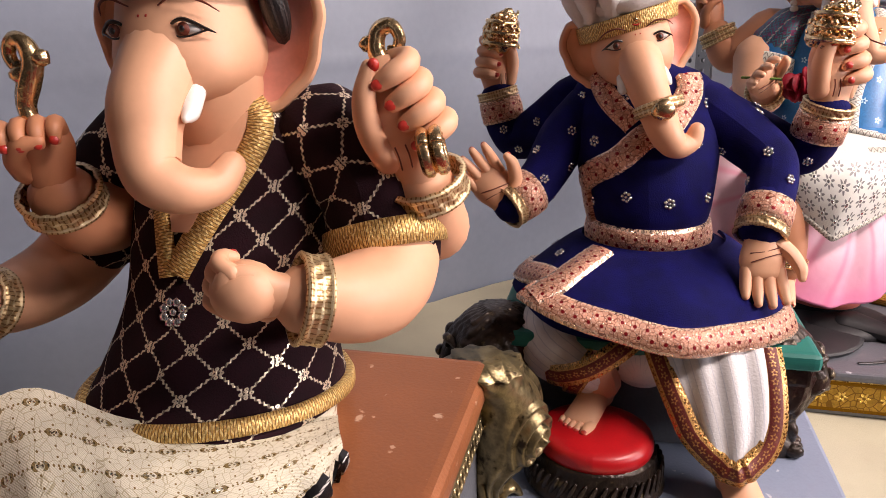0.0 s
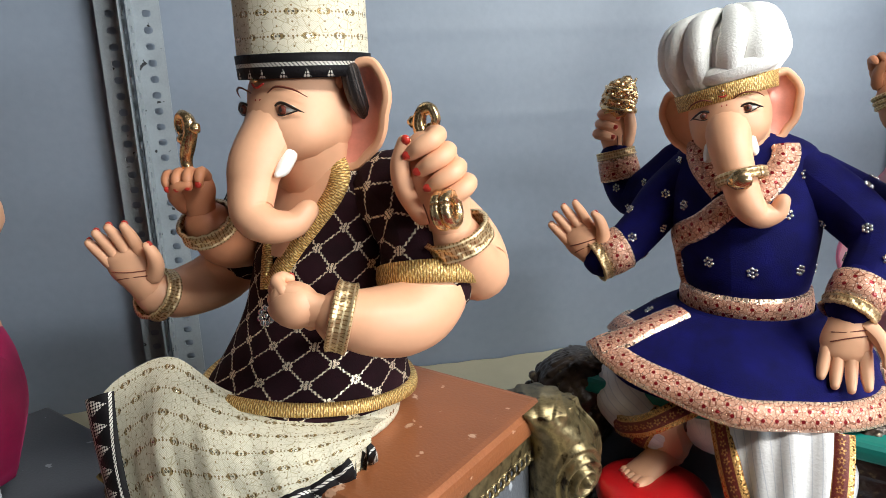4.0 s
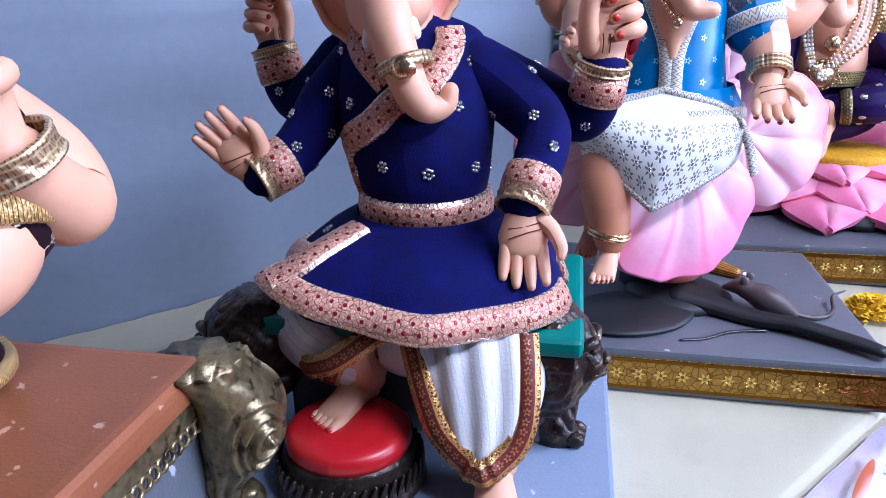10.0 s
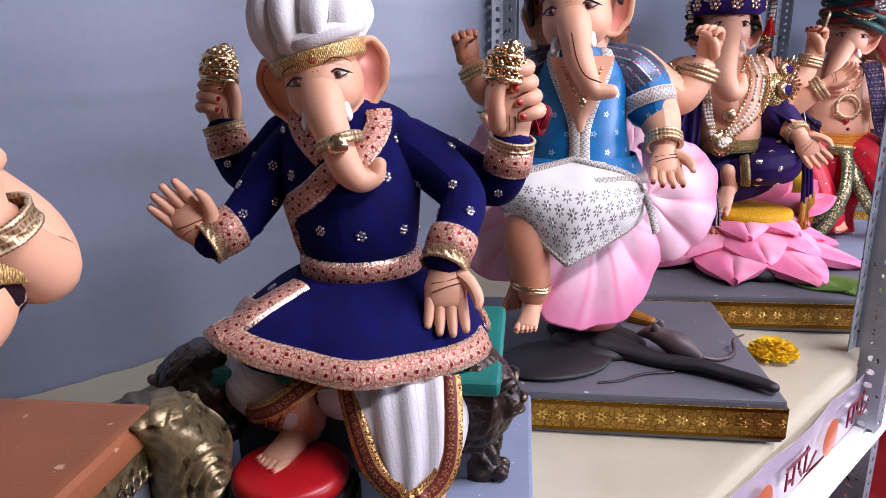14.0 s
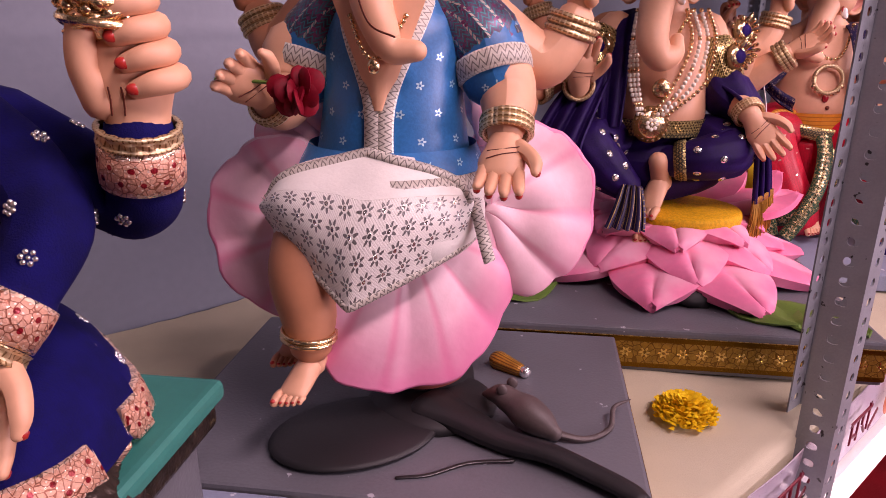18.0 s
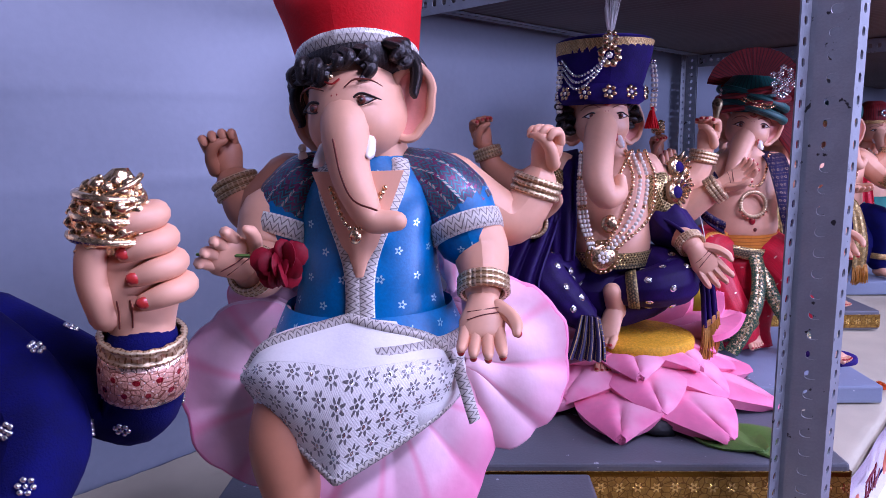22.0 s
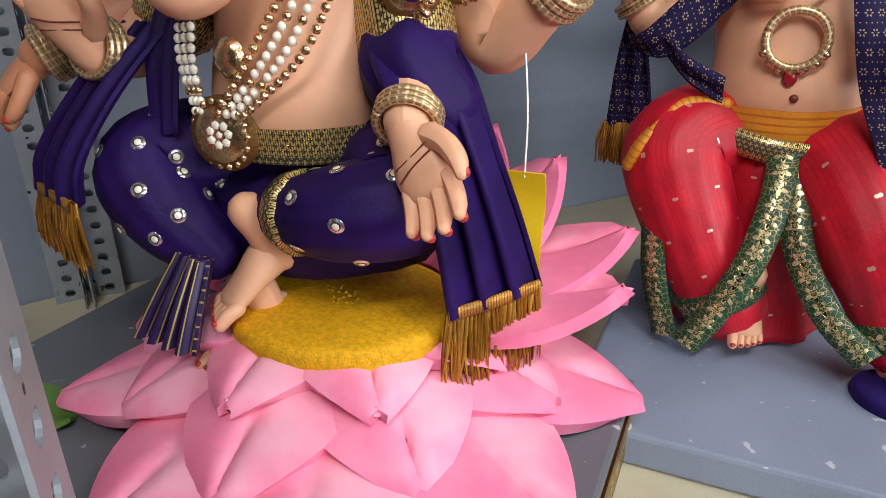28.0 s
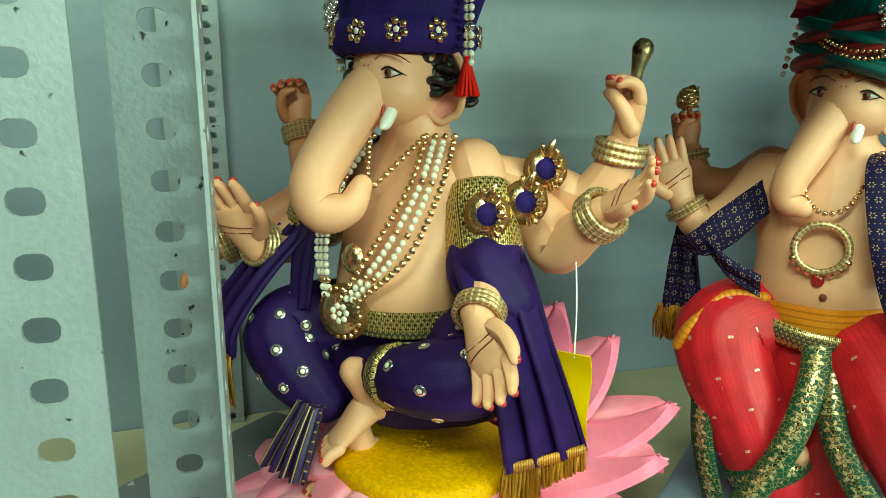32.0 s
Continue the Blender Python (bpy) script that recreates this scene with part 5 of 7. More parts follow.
    s.hand((-0.164, -0.106, 0.384), (-0.05, -0.42, 0.9), (0.6, -0.75, -0.2), 0.085, skin, 0.1, thumb=1, nails=nail)
    s.tube([(-0.09, 0.05, 0.47), (-0.11, 0.02, 0.43), (-0.1, -0.04, 0.43), (-0.09, -0.07, 0.455)], [0.036, 0.034, 0.03, 0.025], skin_shaded, 16, 6)
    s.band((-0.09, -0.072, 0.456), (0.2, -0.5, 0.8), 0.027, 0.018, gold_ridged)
    s.hand((-0.088, -0.078, 0.468), (0.0, -0.2, 1), (0.5, -0.85, 0), 0.075, skin_shaded, 1.1, thumb=-1, nails=nail, fist=True)
    hook(s, (-0.085, -0.09, 0.54), 0.036, -1)
    # dhoti: folded legs under cream brocade, one corner hanging
    s.loft([(-0.02, -0.02, 0.238, 0.1, 0.108), (-0.024, -0.02, 0.262, 0.104, 0.11), (-0.022, -0.01, 0.285, 0.092, 0.098)], cream, 36, 5)
    s.tube([(-0.06, -0.02, 0.235), (-0.09, -0.09, 0.225), (-0.115, -0.12, 0.225), (-0.1, -0.13, 0.16), (-0.1, -0.14, 0.1)], [0.04, 0.045, 0.042, 0.034, 0.028], skin_shaded, 24, 6)
    s.tube([(0.03, -0.02, 0.23), (0.028, -0.07, 0.212), (0.02, -0.1, 0.19), (0.016, -0.13, 0.15), (0.012, -0.155, 0.1)], [0.032, 0.034, 0.035, 0.034, 0.03], skin_shaded, 24, 6)
    rows, cols = 22, 34
    drape = np.zeros((rows, cols, 3))
    top = resample([(-0.16, -0.187, 0.277), (-0.145, -0.157, 0.304), (-0.106, -0.122, 0.321), (-0.03, -0.116, 0.3), (0.035, -0.085, 0.282), (0.072, -0.046, 0.268), (0.088, -0.012, 0.254)], cols)
    low = resample([(-0.075, -0.211, 0.127), (-0.021, -0.181, 0.153), (0.03, -0.158, 0.176), (0.066, -0.132, 0.198), (0.098, -0.09, 0.222), (0.106, -0.05, 0.24)], cols)
    for i in range(rows):
        for j in range(cols):
            w = i / (rows - 1)
            bulge = 0.05 * math.sin(math.pi * min(1.0, w * 0.93)) * min(1.0, j / 9)
            fold = 0.004 * math.sin(j * 0.8 + 3 * w) + 0.003 * math.sin(j * 1.9 - 5 * w)
            drape[i, j] = top[j] * (1 - w) + low[j] * w + arr(0.3, -0.62, 0.45) * (bulge + fold * w * min(1.0, j / 5))
    s.sheet(drape[:, ::-1], 0.004, cream)
    s.ribbon(drape, [(q, 0.91) for q in np.linspace(0.0, 1.0, 16)], 0.03, black_lace, 0.006, 5, False)
    s.ribbon(drape, [(0.045, q) for q in np.linspace(0.0, 0.99, 8)], 0.03, black_lace, 0.007, 5, False)
    s.tube([(0.015, -0.135, 0.15), (0.015, -0.16, 0.1)], [0.034, 0.028], skin, 14, 4)
    s.foot((0.018, -0.162, 0.1), (0.05, -1, -0.1), 0.11, skin, nail, 1)
    s.tube([(-0.095, -0.14, 0.13), (-0.12, -0.155, 0.07)], [0.032, 0.024], skin, 14, 4)
    s.foot((-0.125, -0.16, 0.064), (-0.85, -0.55, 0), 0.115, skin, nail, 1)
    # head and cap
    s.tube([(0.0, 0.01, 0.5), (-0.003, -0.005, 0.545)], [0.045, 0.046], skin, 16, 4)
    trunk = [(-0.006, -0.068, 0.525), (-0.003, -0.08, 0.5), (0.006, -0.09, 0.478), (0.024, -0.086, 0.468), (0.038, -0.07, 0.468), (0.044, -0.056, 0.479)]
    face(s, (-0.006, 0.001, 0.566), 0.0595, 0, trunk, [0.0265, 0.023, 0.02, 0.017, 0.0135, 0.0105], ears=0.78)
    s.loft([(-0.004, 0.0, 0.605, 0.064, 0.064), (-0.004, 0.0, 0.655, 0.064, 0.064), (-0.004, 0.0, 0.69, 0.06, 0.06), (-0.004, 0.0, 0.698, 0.03, 0.03)], cream, 30, 5)
    s.loft([(-0.004, 0.0, 0.6, 0.065, 0.065), (-0.004, 0.0, 0.622, 0.0665, 0.0665)], black_lace, 30, 3)
    for k in (-1, 1):
        s.tube([(0.056 * k, 0.0, 0.605), (0.06 * k, 0.004, 0.58), (0.056 * k, 0.02, 0.56)], [0.01, 0.01, 0.005], hair, 8, 4)
    s.loft([(-0.004, 0.04, 0.6, 0.055, 0.035), (-0.004, 0.045, 0.56, 0.05, 0.03), (-0.004, 0.04, 0.53, 0.03, 0.02)], hair, 20, 4)
    ob = s.make("seated_statue", place(0.276, 0.588))
    return tagged(ob, "seated elephant-headed statue in maroon velvet shirt and cream dhoti", "statue", "statues on the table")


statue_maroon()


def statue_blue():
    s = Sculpt()
    body = s.loft([(0.0, -0.015, 0.375, 0.098, 0.085), (0.0, -0.01, 0.41, 0.09, 0.08), (0.0, -0.004, 0.47, 0.082, 0.074), (0.0, 0.006, 0.53, 0.084, 0.068), (0.0, 0.012, 0.565, 0.068, 0.055), (0.0, 0.01, 0.588, 0.04, 0.04)], blue_silk, 40)
    v = [[(0.05 * (1 - i / 7 * 0.92) * (j / 4 * 2 - 1), -0.062 - 0.012 * math.cos((j / 4 - 0.5) * 2.6) - 0.012 * i / 7, 0.568 - 0.115 * i / 7) for j in range(5)] for i in range(8)]
    s.sheet(v, 0.008, skin)
    s.ribbon(body, [(0.135, 0.9), (0.105, 0.78), (0.06, 0.58), (0.014, 0.36), (0.012, 0.1)], 0.021, white_lace, 0.004, 6)
    s.ribbon(body, [(-0.135, 0.9), (-0.105, 0.78), (-0.06, 0.58), (-0.014, 0.36), (-0.012, 0.1)], 0.021, white_lace, 0.004, 6)
    s.beads([(-0.03, -0.075, 0.55), (-0.012, -0.095, 0.515), (0.0, -0.098, 0.508), (0.012, -0.095, 0.515), (0.03, -0.075, 0.55)], 0.003, gold)
    s.ball((0.0, -0.102, 0.5), (0.007, 0.004, 0.008), gold, sides=10, rows=6)
    # kurta tails over the lap
    tails = s.loft([(0.0, -0.015, 0.41, 0.1, 0.086), (0.0, -0.025, 0.39, 0.108, 0.1, -0.002), (0.0, -0.03, 0.365, 0.116, 0.108, 0.006)], blue_silk, 44, 5, False, fold=(5, 0.02))
    s.ribbon(tails, [(u, 0.8) for u in np.linspace(0.01, 0.3, 6)], 0.018, white_lace, 0.004, 6)
    s.ribbon(tails, [(u, 0.8) for u in np.linspace(0.99, 0.7, 6)], 0.018, white_lace, 0.004, 6)
    # lap: thighs under ivory cloth with a hanging point
    s.tube([(-0.05, 0.0, 0.36), (-0.08, -0.085, 0.345), (-0.082, -0.11, 0.32)], [0.043, 0.04, 0.036], ivory_plain, 20, 5)
    s.tube([(0.05, 0.0, 0.35), (0.07, -0.06, 0.335), (0.05, -0.1, 0.32)], [0.045, 0.046, 0.04], ivory_plain, 20, 5)
    rows, cols = 16, 22
    g = np.zeros((rows, cols, 3))
    top = resample([(-0.122, -0.095, 0.35), (-0.098, -0.11, 0.39), (-0.03, -0.1, 0.408), (0.03, -0.1, 0.406), (0.085, -0.075, 0.39), (0.115, -0.03, 0.36)], cols)
    half = cols // 2
    low = np.vstack([resample([(-0.124, -0.11, 0.336), (-0.075, -0.145, 0.3), (-0.02, -0.17, 0.255)], half), resample([(-0.016, -0.169, 0.256), (0.035, -0.145, 0.28), (0.085, -0.108, 0.303), (0.108, -0.07, 0.314)], cols - half)])
    for i in range(rows):
        for j in range(cols):
            w = i / (rows - 1)
            a, b = top[j], low[j]
            bl = 0.028 * math.sin(math.pi * w)
            g[i, j] = a * (1 - w) + b * w + arr(0, -bl, bl * 0.45)
    s.sheet(g[:6, ::-1], 0.004, ivory_plain)
    s.sheet(g[5:, ::-1], 0.004, ivory_sequin)
    s.ribbon(g, [(q, 0.99) for q in np.linspace(0.0, 1.0, 14)], 0.008, white_lace, 0.003, 5, False)
    s.ribbon(g, [(0.47, 0.0), (0.36, 0.05), (0.2, 0.1), (0.06, 0.14), (0.0, 0.3)], 0.011, white_lace, 0.005, 6, False)
    s.ribbon(g, [(0.45, 0.0), (0.58, 0.05), (0.72, 0.1), (0.84, 0.2), (0.92, 0.4)], 0.011, white_lace, 0.005, 6, False)
    s.strap(spline([(0.103, -0.085, 0.36), (0.113, -0.1, 0.335), (0.12, -0.106, 0.312), (0.125, -0.104, 0.293)], 8), spline([(0.5, -0.85, 0.2)] * 4, 8), 0.014, white_lace)
    # one bare leg
    s.tube([(-0.08, -0.105, 0.325), (-0.082, -0.13, 0.28), (-0.074, -0.14, 0.235), (-0.07, -0.15, 0.205)], [0.036, 0.037, 0.032, 0.025], skin_shaded, 20, 6)
    s.foot((-0.07, -0.152, 0.2), (-0.2, -0.9, -0.22), 0.075, skin, nail, 1)
    s.bangle((-0.072, -0.149, 0.214), (0.1, 0, 1), 0.029, 0.003, gold, 2, 0.006)
    s.foot((-0.095, -0.1, 0.215), (-0.2, -0.9, -0.3), 0.07, skin_shaded, nail, 1)
    # arms
    for k in (-0.88, 1):
        sl = s.tube([(0.07 * k, 0.016, 0.55), (0.104 * k, 0.008, 0.526), (0.119 * k, -0.006, 0.488)], [0.04, 0.044, 0.041], blue_silk, 20, 6)
        s.ribbon(sl, [(u, 0.93) for u in np.linspace(0, 1, 9)], 0.024, white_lace, 0.004, 5)
        s.tube([(0.055 * k, 0.014, 0.558), (0.082 * k, 0.012, 0.546), (0.106 * k, 0.006, 0.522)], [0.034, 0.0425, 0.0455], shot_silk, 22, 6)
    s.tube([(0.119, -0.003, 0.51), (0.134, -0.015, 0.47), (0.137, -0.04, 0.447), (0.136, -0.055, 0.433)], [0.034, 0.034, 0.028, 0.022], skin, 18, 6)
    s.bangle((0.137, -0.053, 0.434), (0, -0.6, -0.8), 0.027, 0.004, gold_ridged, 3, 0.007)
    s.hand((0.136, -0.065, 0.422), (-0.05, -0.75, -0.62), (0.0, -0.65, 0.75), 0.088, skin, 0.2, thumb=-1, nails=nail)
    s.tube([(0.1, 0.03, 0.55), (0.15, 0.03, 0.51), (0.175, 0.03, 0.5), (0.2, 0.035, 0.525), (0.208, 0.038, 0.545)], [0.034, 0.034, 0.032, 0.027, 0.023], skin, 18, 6)
    s.bangle((0.206, 0.037, 0.54), (0.3, 0, 0.9), 0.028, 0.004, gold_ridged, 3, 0.008)
    s.hand((0.212, 0.038, 0.558), (0.25, 0.05, 1), (-0.7, -0.75, 0), 0.078, skin, 1.0, thumb=1, nails=None, fist=True)
    s.tube([(-0.119, -0.003, 0.51), (-0.122, -0.03, 0.465), (-0.115, -0.07, 0.455), (-0.118, -0.085, 0.462)], [0.038, 0.034, 0.028, 0.023], skin, 18, 6)
    s.hand((-0.12, -0.095, 0.466), (-0.35, -0.75, 0.55), (0.55, -0.7, -0.3), 0.085, skin, 0.35, thumb=1, nails=None)
    s.bangle((-0.118, -0.088, 0.463), (-0.3, -0.75, 0.4), 0.026, 0.004, gold_ridged, 2, 0.008)
    s.tube([(-0.1, 0.03, 0.55), (-0.14, 0.04, 0.52), (-0.16, 0.045, 0.52), (-0.178, 0.05, 0.548)], [0.038, 0.034, 0.032, 0.024], skin_shaded, 18, 6)
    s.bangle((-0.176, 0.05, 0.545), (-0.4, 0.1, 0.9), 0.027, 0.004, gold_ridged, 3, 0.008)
    s.hand((-0.183, 0.052, 0.558), (-0.3, 0.05, 1), (0.3, -0.9, 0), 0.08, skin_shaded, 0.9, thumb=-1, fist=True)
    # rose in the front hand
    rnd = random.Random(8)
    s.tube([(-0.16, -0.13, 0.488), (-0.11, -0.125, 0.485), (-0.085, -0.12, 0.48)], [0.002] * 3, leaf_green, 6, 4)
    for k in range(26):
        a, h = k * 2.4, 0.004 + 0.0006 * k
        c = arr(-0.075, -0.125, 0.475) + arr(math.cos(a) * h, math.sin(a) * 0.6 * h, -0.012 + rnd.random() * 0.026)
        s.ball(c, (0.013, 0.004, 0.014), rose_red, Euler((rnd.uniform(-0.5, 0.5), 0, a)).to_matrix().to_4x4(), 8, 6)
    # head, curls, red cap
    head = s.mark()
    s.tube([(0.0, 0.012, 0.565), (0.0, 0.0, 0.605)], [0.04, 0.042], skin, 16, 4)
    trunk = [(-0.002, -0.066, 0.605), (0.0, -0.078, 0.57), (0.008, -0.086, 0.54), (0.018, -0.088, 0.517), (0.042, -0.086, 0.512)]
    face(s, (-0.002, -0.008, 0.63), 0.058, -4, trunk, [0.025, 0.021, 0.018, 0.014, 0.01], ears=0.6)
    trunk_line(s, [(-0.004, -0.1, 0.6), (0.0, -0.107, 0.565), (0.01, -0.112, 0.54), (0.03, -0.108, 0.527)])
    s.loft([(-0.002, 0.014, 0.652, 0.062, 0.058, 0.022), (-0.002, 0.012, 0.69, 0.064, 0.06), (-0.002, 0.01, 0.71, 0.05, 0.05)], hair, 26, 4)
    for k in range(46):
        a = rnd.uniform(-2.5, 2.5)
        r0 = arr(-0.002 + 0.062 * math.sin(a), 0.008 - 0.062 * math.cos(a), rnd.uniform(0.672, 0.692))
        out = arr(math.sin(a), -math.cos(a), 0)
        drop = rnd.uniform(0.008, 0.018) + (0.035 if abs(a) > 1.1 else 0)
        s.tube([r0, r0 + out * 0.01 + arr(0.008 * math.cos(a), 0.008 * math.sin(a), -drop * 0.5), r0 + out * 0.008 + arr(0.0, 0.0, -drop), r0 + out * 0.014 + arr(-0.006 * math.cos(a), -0.006 * math.sin(a), -drop * 1.1)], [0.006, 0.007, 0.005, 0.001], hair, 6, 4)
    s.loft([(-0.002, 0.02, 0.678, 0.066, 0.064, 0.022), (-0.002, 0.025, 0.73, 0.077, 0.066, 0.02), (-0.002, 0.03, 0.772, 0.09, 0.045, 0.0), (-0.002, 0.03, 0.795, 0.092, 0.018, -0.004), (-0.002, 0.03, 0.8, 0.08, 0.006)], red_velvet, 36, 5)
    s.loft([(-0.002, 0.02, 0.674, 0.068, 0.066, 0.022), (-0.002, 0.02, 0.688, 0.069, 0.067, 0.023)], white_lace, 30, 3)
    for k in range(4):
        s.ball((-0.07, -0.02 - 0.003 * k, 0.6 - 0.009 * k), 0.005 + 0.001 * (k % 2), pearl, sides=8, rows=6)
    s.shift(head, (0.0, 0.006, 0.003), (0, -8, -9), (-0.002, -0.008, 0.6), 1.08)
    ob = s.make("seated_statue", place(1.27, 0.60))
    return tagged(ob, "seated elephant-headed statue in peacock blue silk coat and red cap", "statue", "statues on the table")


statue_blue()


def tassel_hem(s, left, right, drop, seed=1):
    """Hanging gold threads below a cloth edge."""
    rnd = random.Random(seed)
    a, b = arr(*left), arr(*right)
    for k in range(110):
        p = a + (b - a) * (k % 55) / 54 + arr(0, -0.003 if k > 54 else 0.001, 0)
        q = p + arr(rnd.uniform(-0.008, 0.008), rnd.uniform(-0.01, 0.005), -drop * rnd.uniform(0.82, 1.08))
        s.tube([p + arr(0, 0, 0.003), (p + q) / 2 + arr(rnd.uniform(-0.004, 0.004), -0.003, 0), q], [0.0015, 0.0018, 0.0009], fringe, 4, 2)


def shawl(s, left_line, right_line, material, waves=3, depth=0.008, thick=0.004, cols=14):
    """Hanging cloth between two curves, with soft folds along it."""
    a, b = spline(left_line, 6), spline(right_line, 6)
    g = np.zeros((len(a), cols, 3))
    for j in range(cols):
        w = j / (cols - 1)
        g[:, j] = a * (1 - w) + b * w + arr(0, -1, 0) * depth * math.sin(w * waves * 2 * math.pi)
    s.sheet(g, thick, material)
    return g


def statue_purple():
    s = Sculpt()
    body = s.loft([(0.0, -0.04, 0.345, 0.085, 0.075), (0.0, -0.045, 0.385, 0.088, 0.08), (0.0, -0.035, 0.44, 0.087, 0.075), (0.0, -0.02, 0.5, 0.095, 0.066), (0.0, -0.015, 0.535, 0.09, 0.055), (0.0, -0.015, 0.56, 0.05, 0.042), (0, -0.02, 0.59, 0.038, 0.04)], skin, 40)
    belt = s.loft([(0.0, -0.04, 0.34, 0.092, 0.084), (0.0, -0.043, 0.372, 0.092, 0.084)], zari, 36, 3, False)
    n = unit(arr(0.2, -1, 0.08))
    c = arr(-0.026, -0.13, 0.366)
    s.disc(c, n, 0.034, gold_lace, 24, 0.007)
    s.disc(c + n * 0.007, n, 0.025, gold, 20, 0.003)
    for k in range(18):
        w = 2 * math.pi * k / 18
        s.ball(c + n * 0.008 + arr(math.cos(w) * 0.029, 0, math.sin(w) * 0.029), 0.0032, gold, sides=6, rows=4)
    s.flower(c + n * 0.01, n, 0.013, pearl, pearl, 7)
    # folded legs
    leg_l = s.tube([(0.045, 0.0, 0.318), (0.1, -0.06, 0.326), (0.128, -0.098, 0.312), (0.078, -0.126, 0.304), (0.022, -0.118, 0.296)], [0.052, 0.051, 0.048, 0.041, 0.03], purple, 44, 7, ripple=(11, 0.022, 5))
    leg_r = s.tube([(-0.045, 0.0, 0.31), (-0.105, -0.075, 0.326), (-0.134, -0.12, 0.318), (-0.1, -0.135, 0.282), (-0.062, -0.132, 0.25)], [0.056, 0.056, 0.052, 0.043, 0.03], purple, 44, 7, ripple=(11, 0.022, 5))
    s.tube([(-0.08, -0.03, 0.28), (0.0, -0.06, 0.275), (0.08, -0.03, 0.28)], [0.065, 0.07, 0.065], purple, 20, 5)
    s.ribbon(leg_l, [(q, 0.93) for q in np.linspace(0, 1, 9)], 0.022, zari, 0.004, 5)
    for g, sd in ((leg_l, 5), (leg_r, 6)):
        def stud(p, n):
            s.disc(p, n, 0.0072, silver, 12, 0.0012)
            s.disc(p + n * 0.001, n, 0.0048, black_paint, 10, 0.0006)
            s.disc(p + n * 0.0014, n, 0.0036, pearl, 8, 0.0006)
        scatter(s, g, (6, 5), stud, vmin=0.15, vmax=0.9, seed=sd)
    s.foot((0.0, -0.128, 0.282), (-0.45, -0.7, -0.55), 0.1, skin, nail, -1)
    s.foot((-0.01, -0.13, 0.215), (-0.25, -0.9, -0.35), 0.09, skin, nail, 1)
    g = shawl(s, [(-0.07, -0.16, 0.26), (-0.085, -0.185, 0.22), (-0.1, -0.2, 0.185)], [(-0.035, -0.165, 0.255), (-0.03, -0.19, 0.215), (-0.03, -0.205, 0.18)], striped_pleat, 4, 0.008, cols=24)
    # arms: three to the left side, three to the right side
    s.tube([(0.08, -0.015, 0.528), (0.1, -0.022, 0.48), (0.117, -0.048, 0.42), (0.138, -0.09, 0.397), (0.148, -0.118, 0.388)], [0.0365, 0.0348, 0.0313, 0.0244, 0.02], skin, 18, 6)
    s.bangle((0.147, -0.115, 0.389), (0.2, -0.7, -0.4), 0.025, 0.004, gold_ridged, 3, 0.006)
    s.hand((0.152, -0.124, 0.382), (0.5, -0.35, -0.75), (-0.2, -0.9, 0.3), 0.092, skin, 0.22, thumb=-1, nails=nail)
    s.tube([(0.068, -0.005, 0.515), (0.15, 0.02, 0.47), (0.17, 0.025, 0.435), (0.205, 0.01, 0.46), (0.235, -0.003, 0.485)], [0.032, 0.033, 0.031, 0.0261, 0.02], skin, 18, 6)
    s.bangle((0.232, -0.001, 0.483), (0.75, -0.3, 0.6), 0.026, 0.005, gold_ridged, 3, 0.008)
    s.hand((0.24, -0.005, 0.49), (0.85, -0.2, 0.5), (-0.3, -0.6, 0.75), 0.085, skin, 0.35, thumb=1, nails=nail)
    s.tube([(0.068, 0.0, 0.52), (0.15, 0.05, 0.5), (0.19, 0.06, 0.49), (0.22, 0.065, 0.525), (0.228, 0.067, 0.552)], [0.031, 0.031, 0.029, 0.0245, 0.02], skin, 18, 6)
    s.bangle((0.227, 0.067, 0.548), (0.25, 0, 1), 0.026, 0.005, gold_ridged, 3, 0.008)
    s.hand((0.231, 0.067, 0.562), (0.2, 0.05, 1), (-0.75, -0.65, 0), 0.09, skin, 0.75, thumb=1, nails=nail, fist=True)
    s.tube([(0.244, 0.06, 0.58), (0.246, 0.055, 0.63), (0.25, 0.06, 0.66)], [0.004, 0.006, 0.012], antique, 8, 4)
    s.tube([(-0.09, -0.02, 0.53), (-0.13, -0.05, 0.47), (-0.155, -0.09, 0.43), (-0.16, -0.135, 0.434)], [0.0365, 0.0331, 0.0278, 0.02], skin, 18, 6)
    s.bangle((-0.16, -0.132, 0.434), (0, -0.9, 0.2), 0.026, 0.004, gold_ridged, 3, 0.007)
    s.hand((-0.16, -0.143, 0.437), (0.0, -0.55, 0.85), (0.35, -0.9, -0.3), 0.1, skin, 0.12, thumb=1, nails=nail)
    s.tube([(-0.1, 0.0, 0.53), (-0.17, 0.0, 0.5), (-0.225, 0.025, 0.53), (-0.242, 0.034, 0.57)], [0.0365, 0.0313, 0.0261, 0.02], skin_shaded, 18, 6)
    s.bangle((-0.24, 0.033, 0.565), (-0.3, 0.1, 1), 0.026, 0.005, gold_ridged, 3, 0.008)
    s.hand((-0.245, 0.035, 0.578), (-0.3, 0.0, 1), (0.5, -0.85, 0), 0.085, skin_shaded, 0.8, thumb=-1, nails=nail, fist=True)
    s.tube([(-0.1, 0.0, 0.53), (-0.17, -0.05, 0.47), (-0.22, -0.11, 0.435), (-0.24, -0.13, 0.424)], [0.0348, 0.0313, 0.0261, 0.02], skin_shaded, 18, 6)
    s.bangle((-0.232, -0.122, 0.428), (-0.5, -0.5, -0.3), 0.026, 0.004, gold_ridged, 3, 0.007)
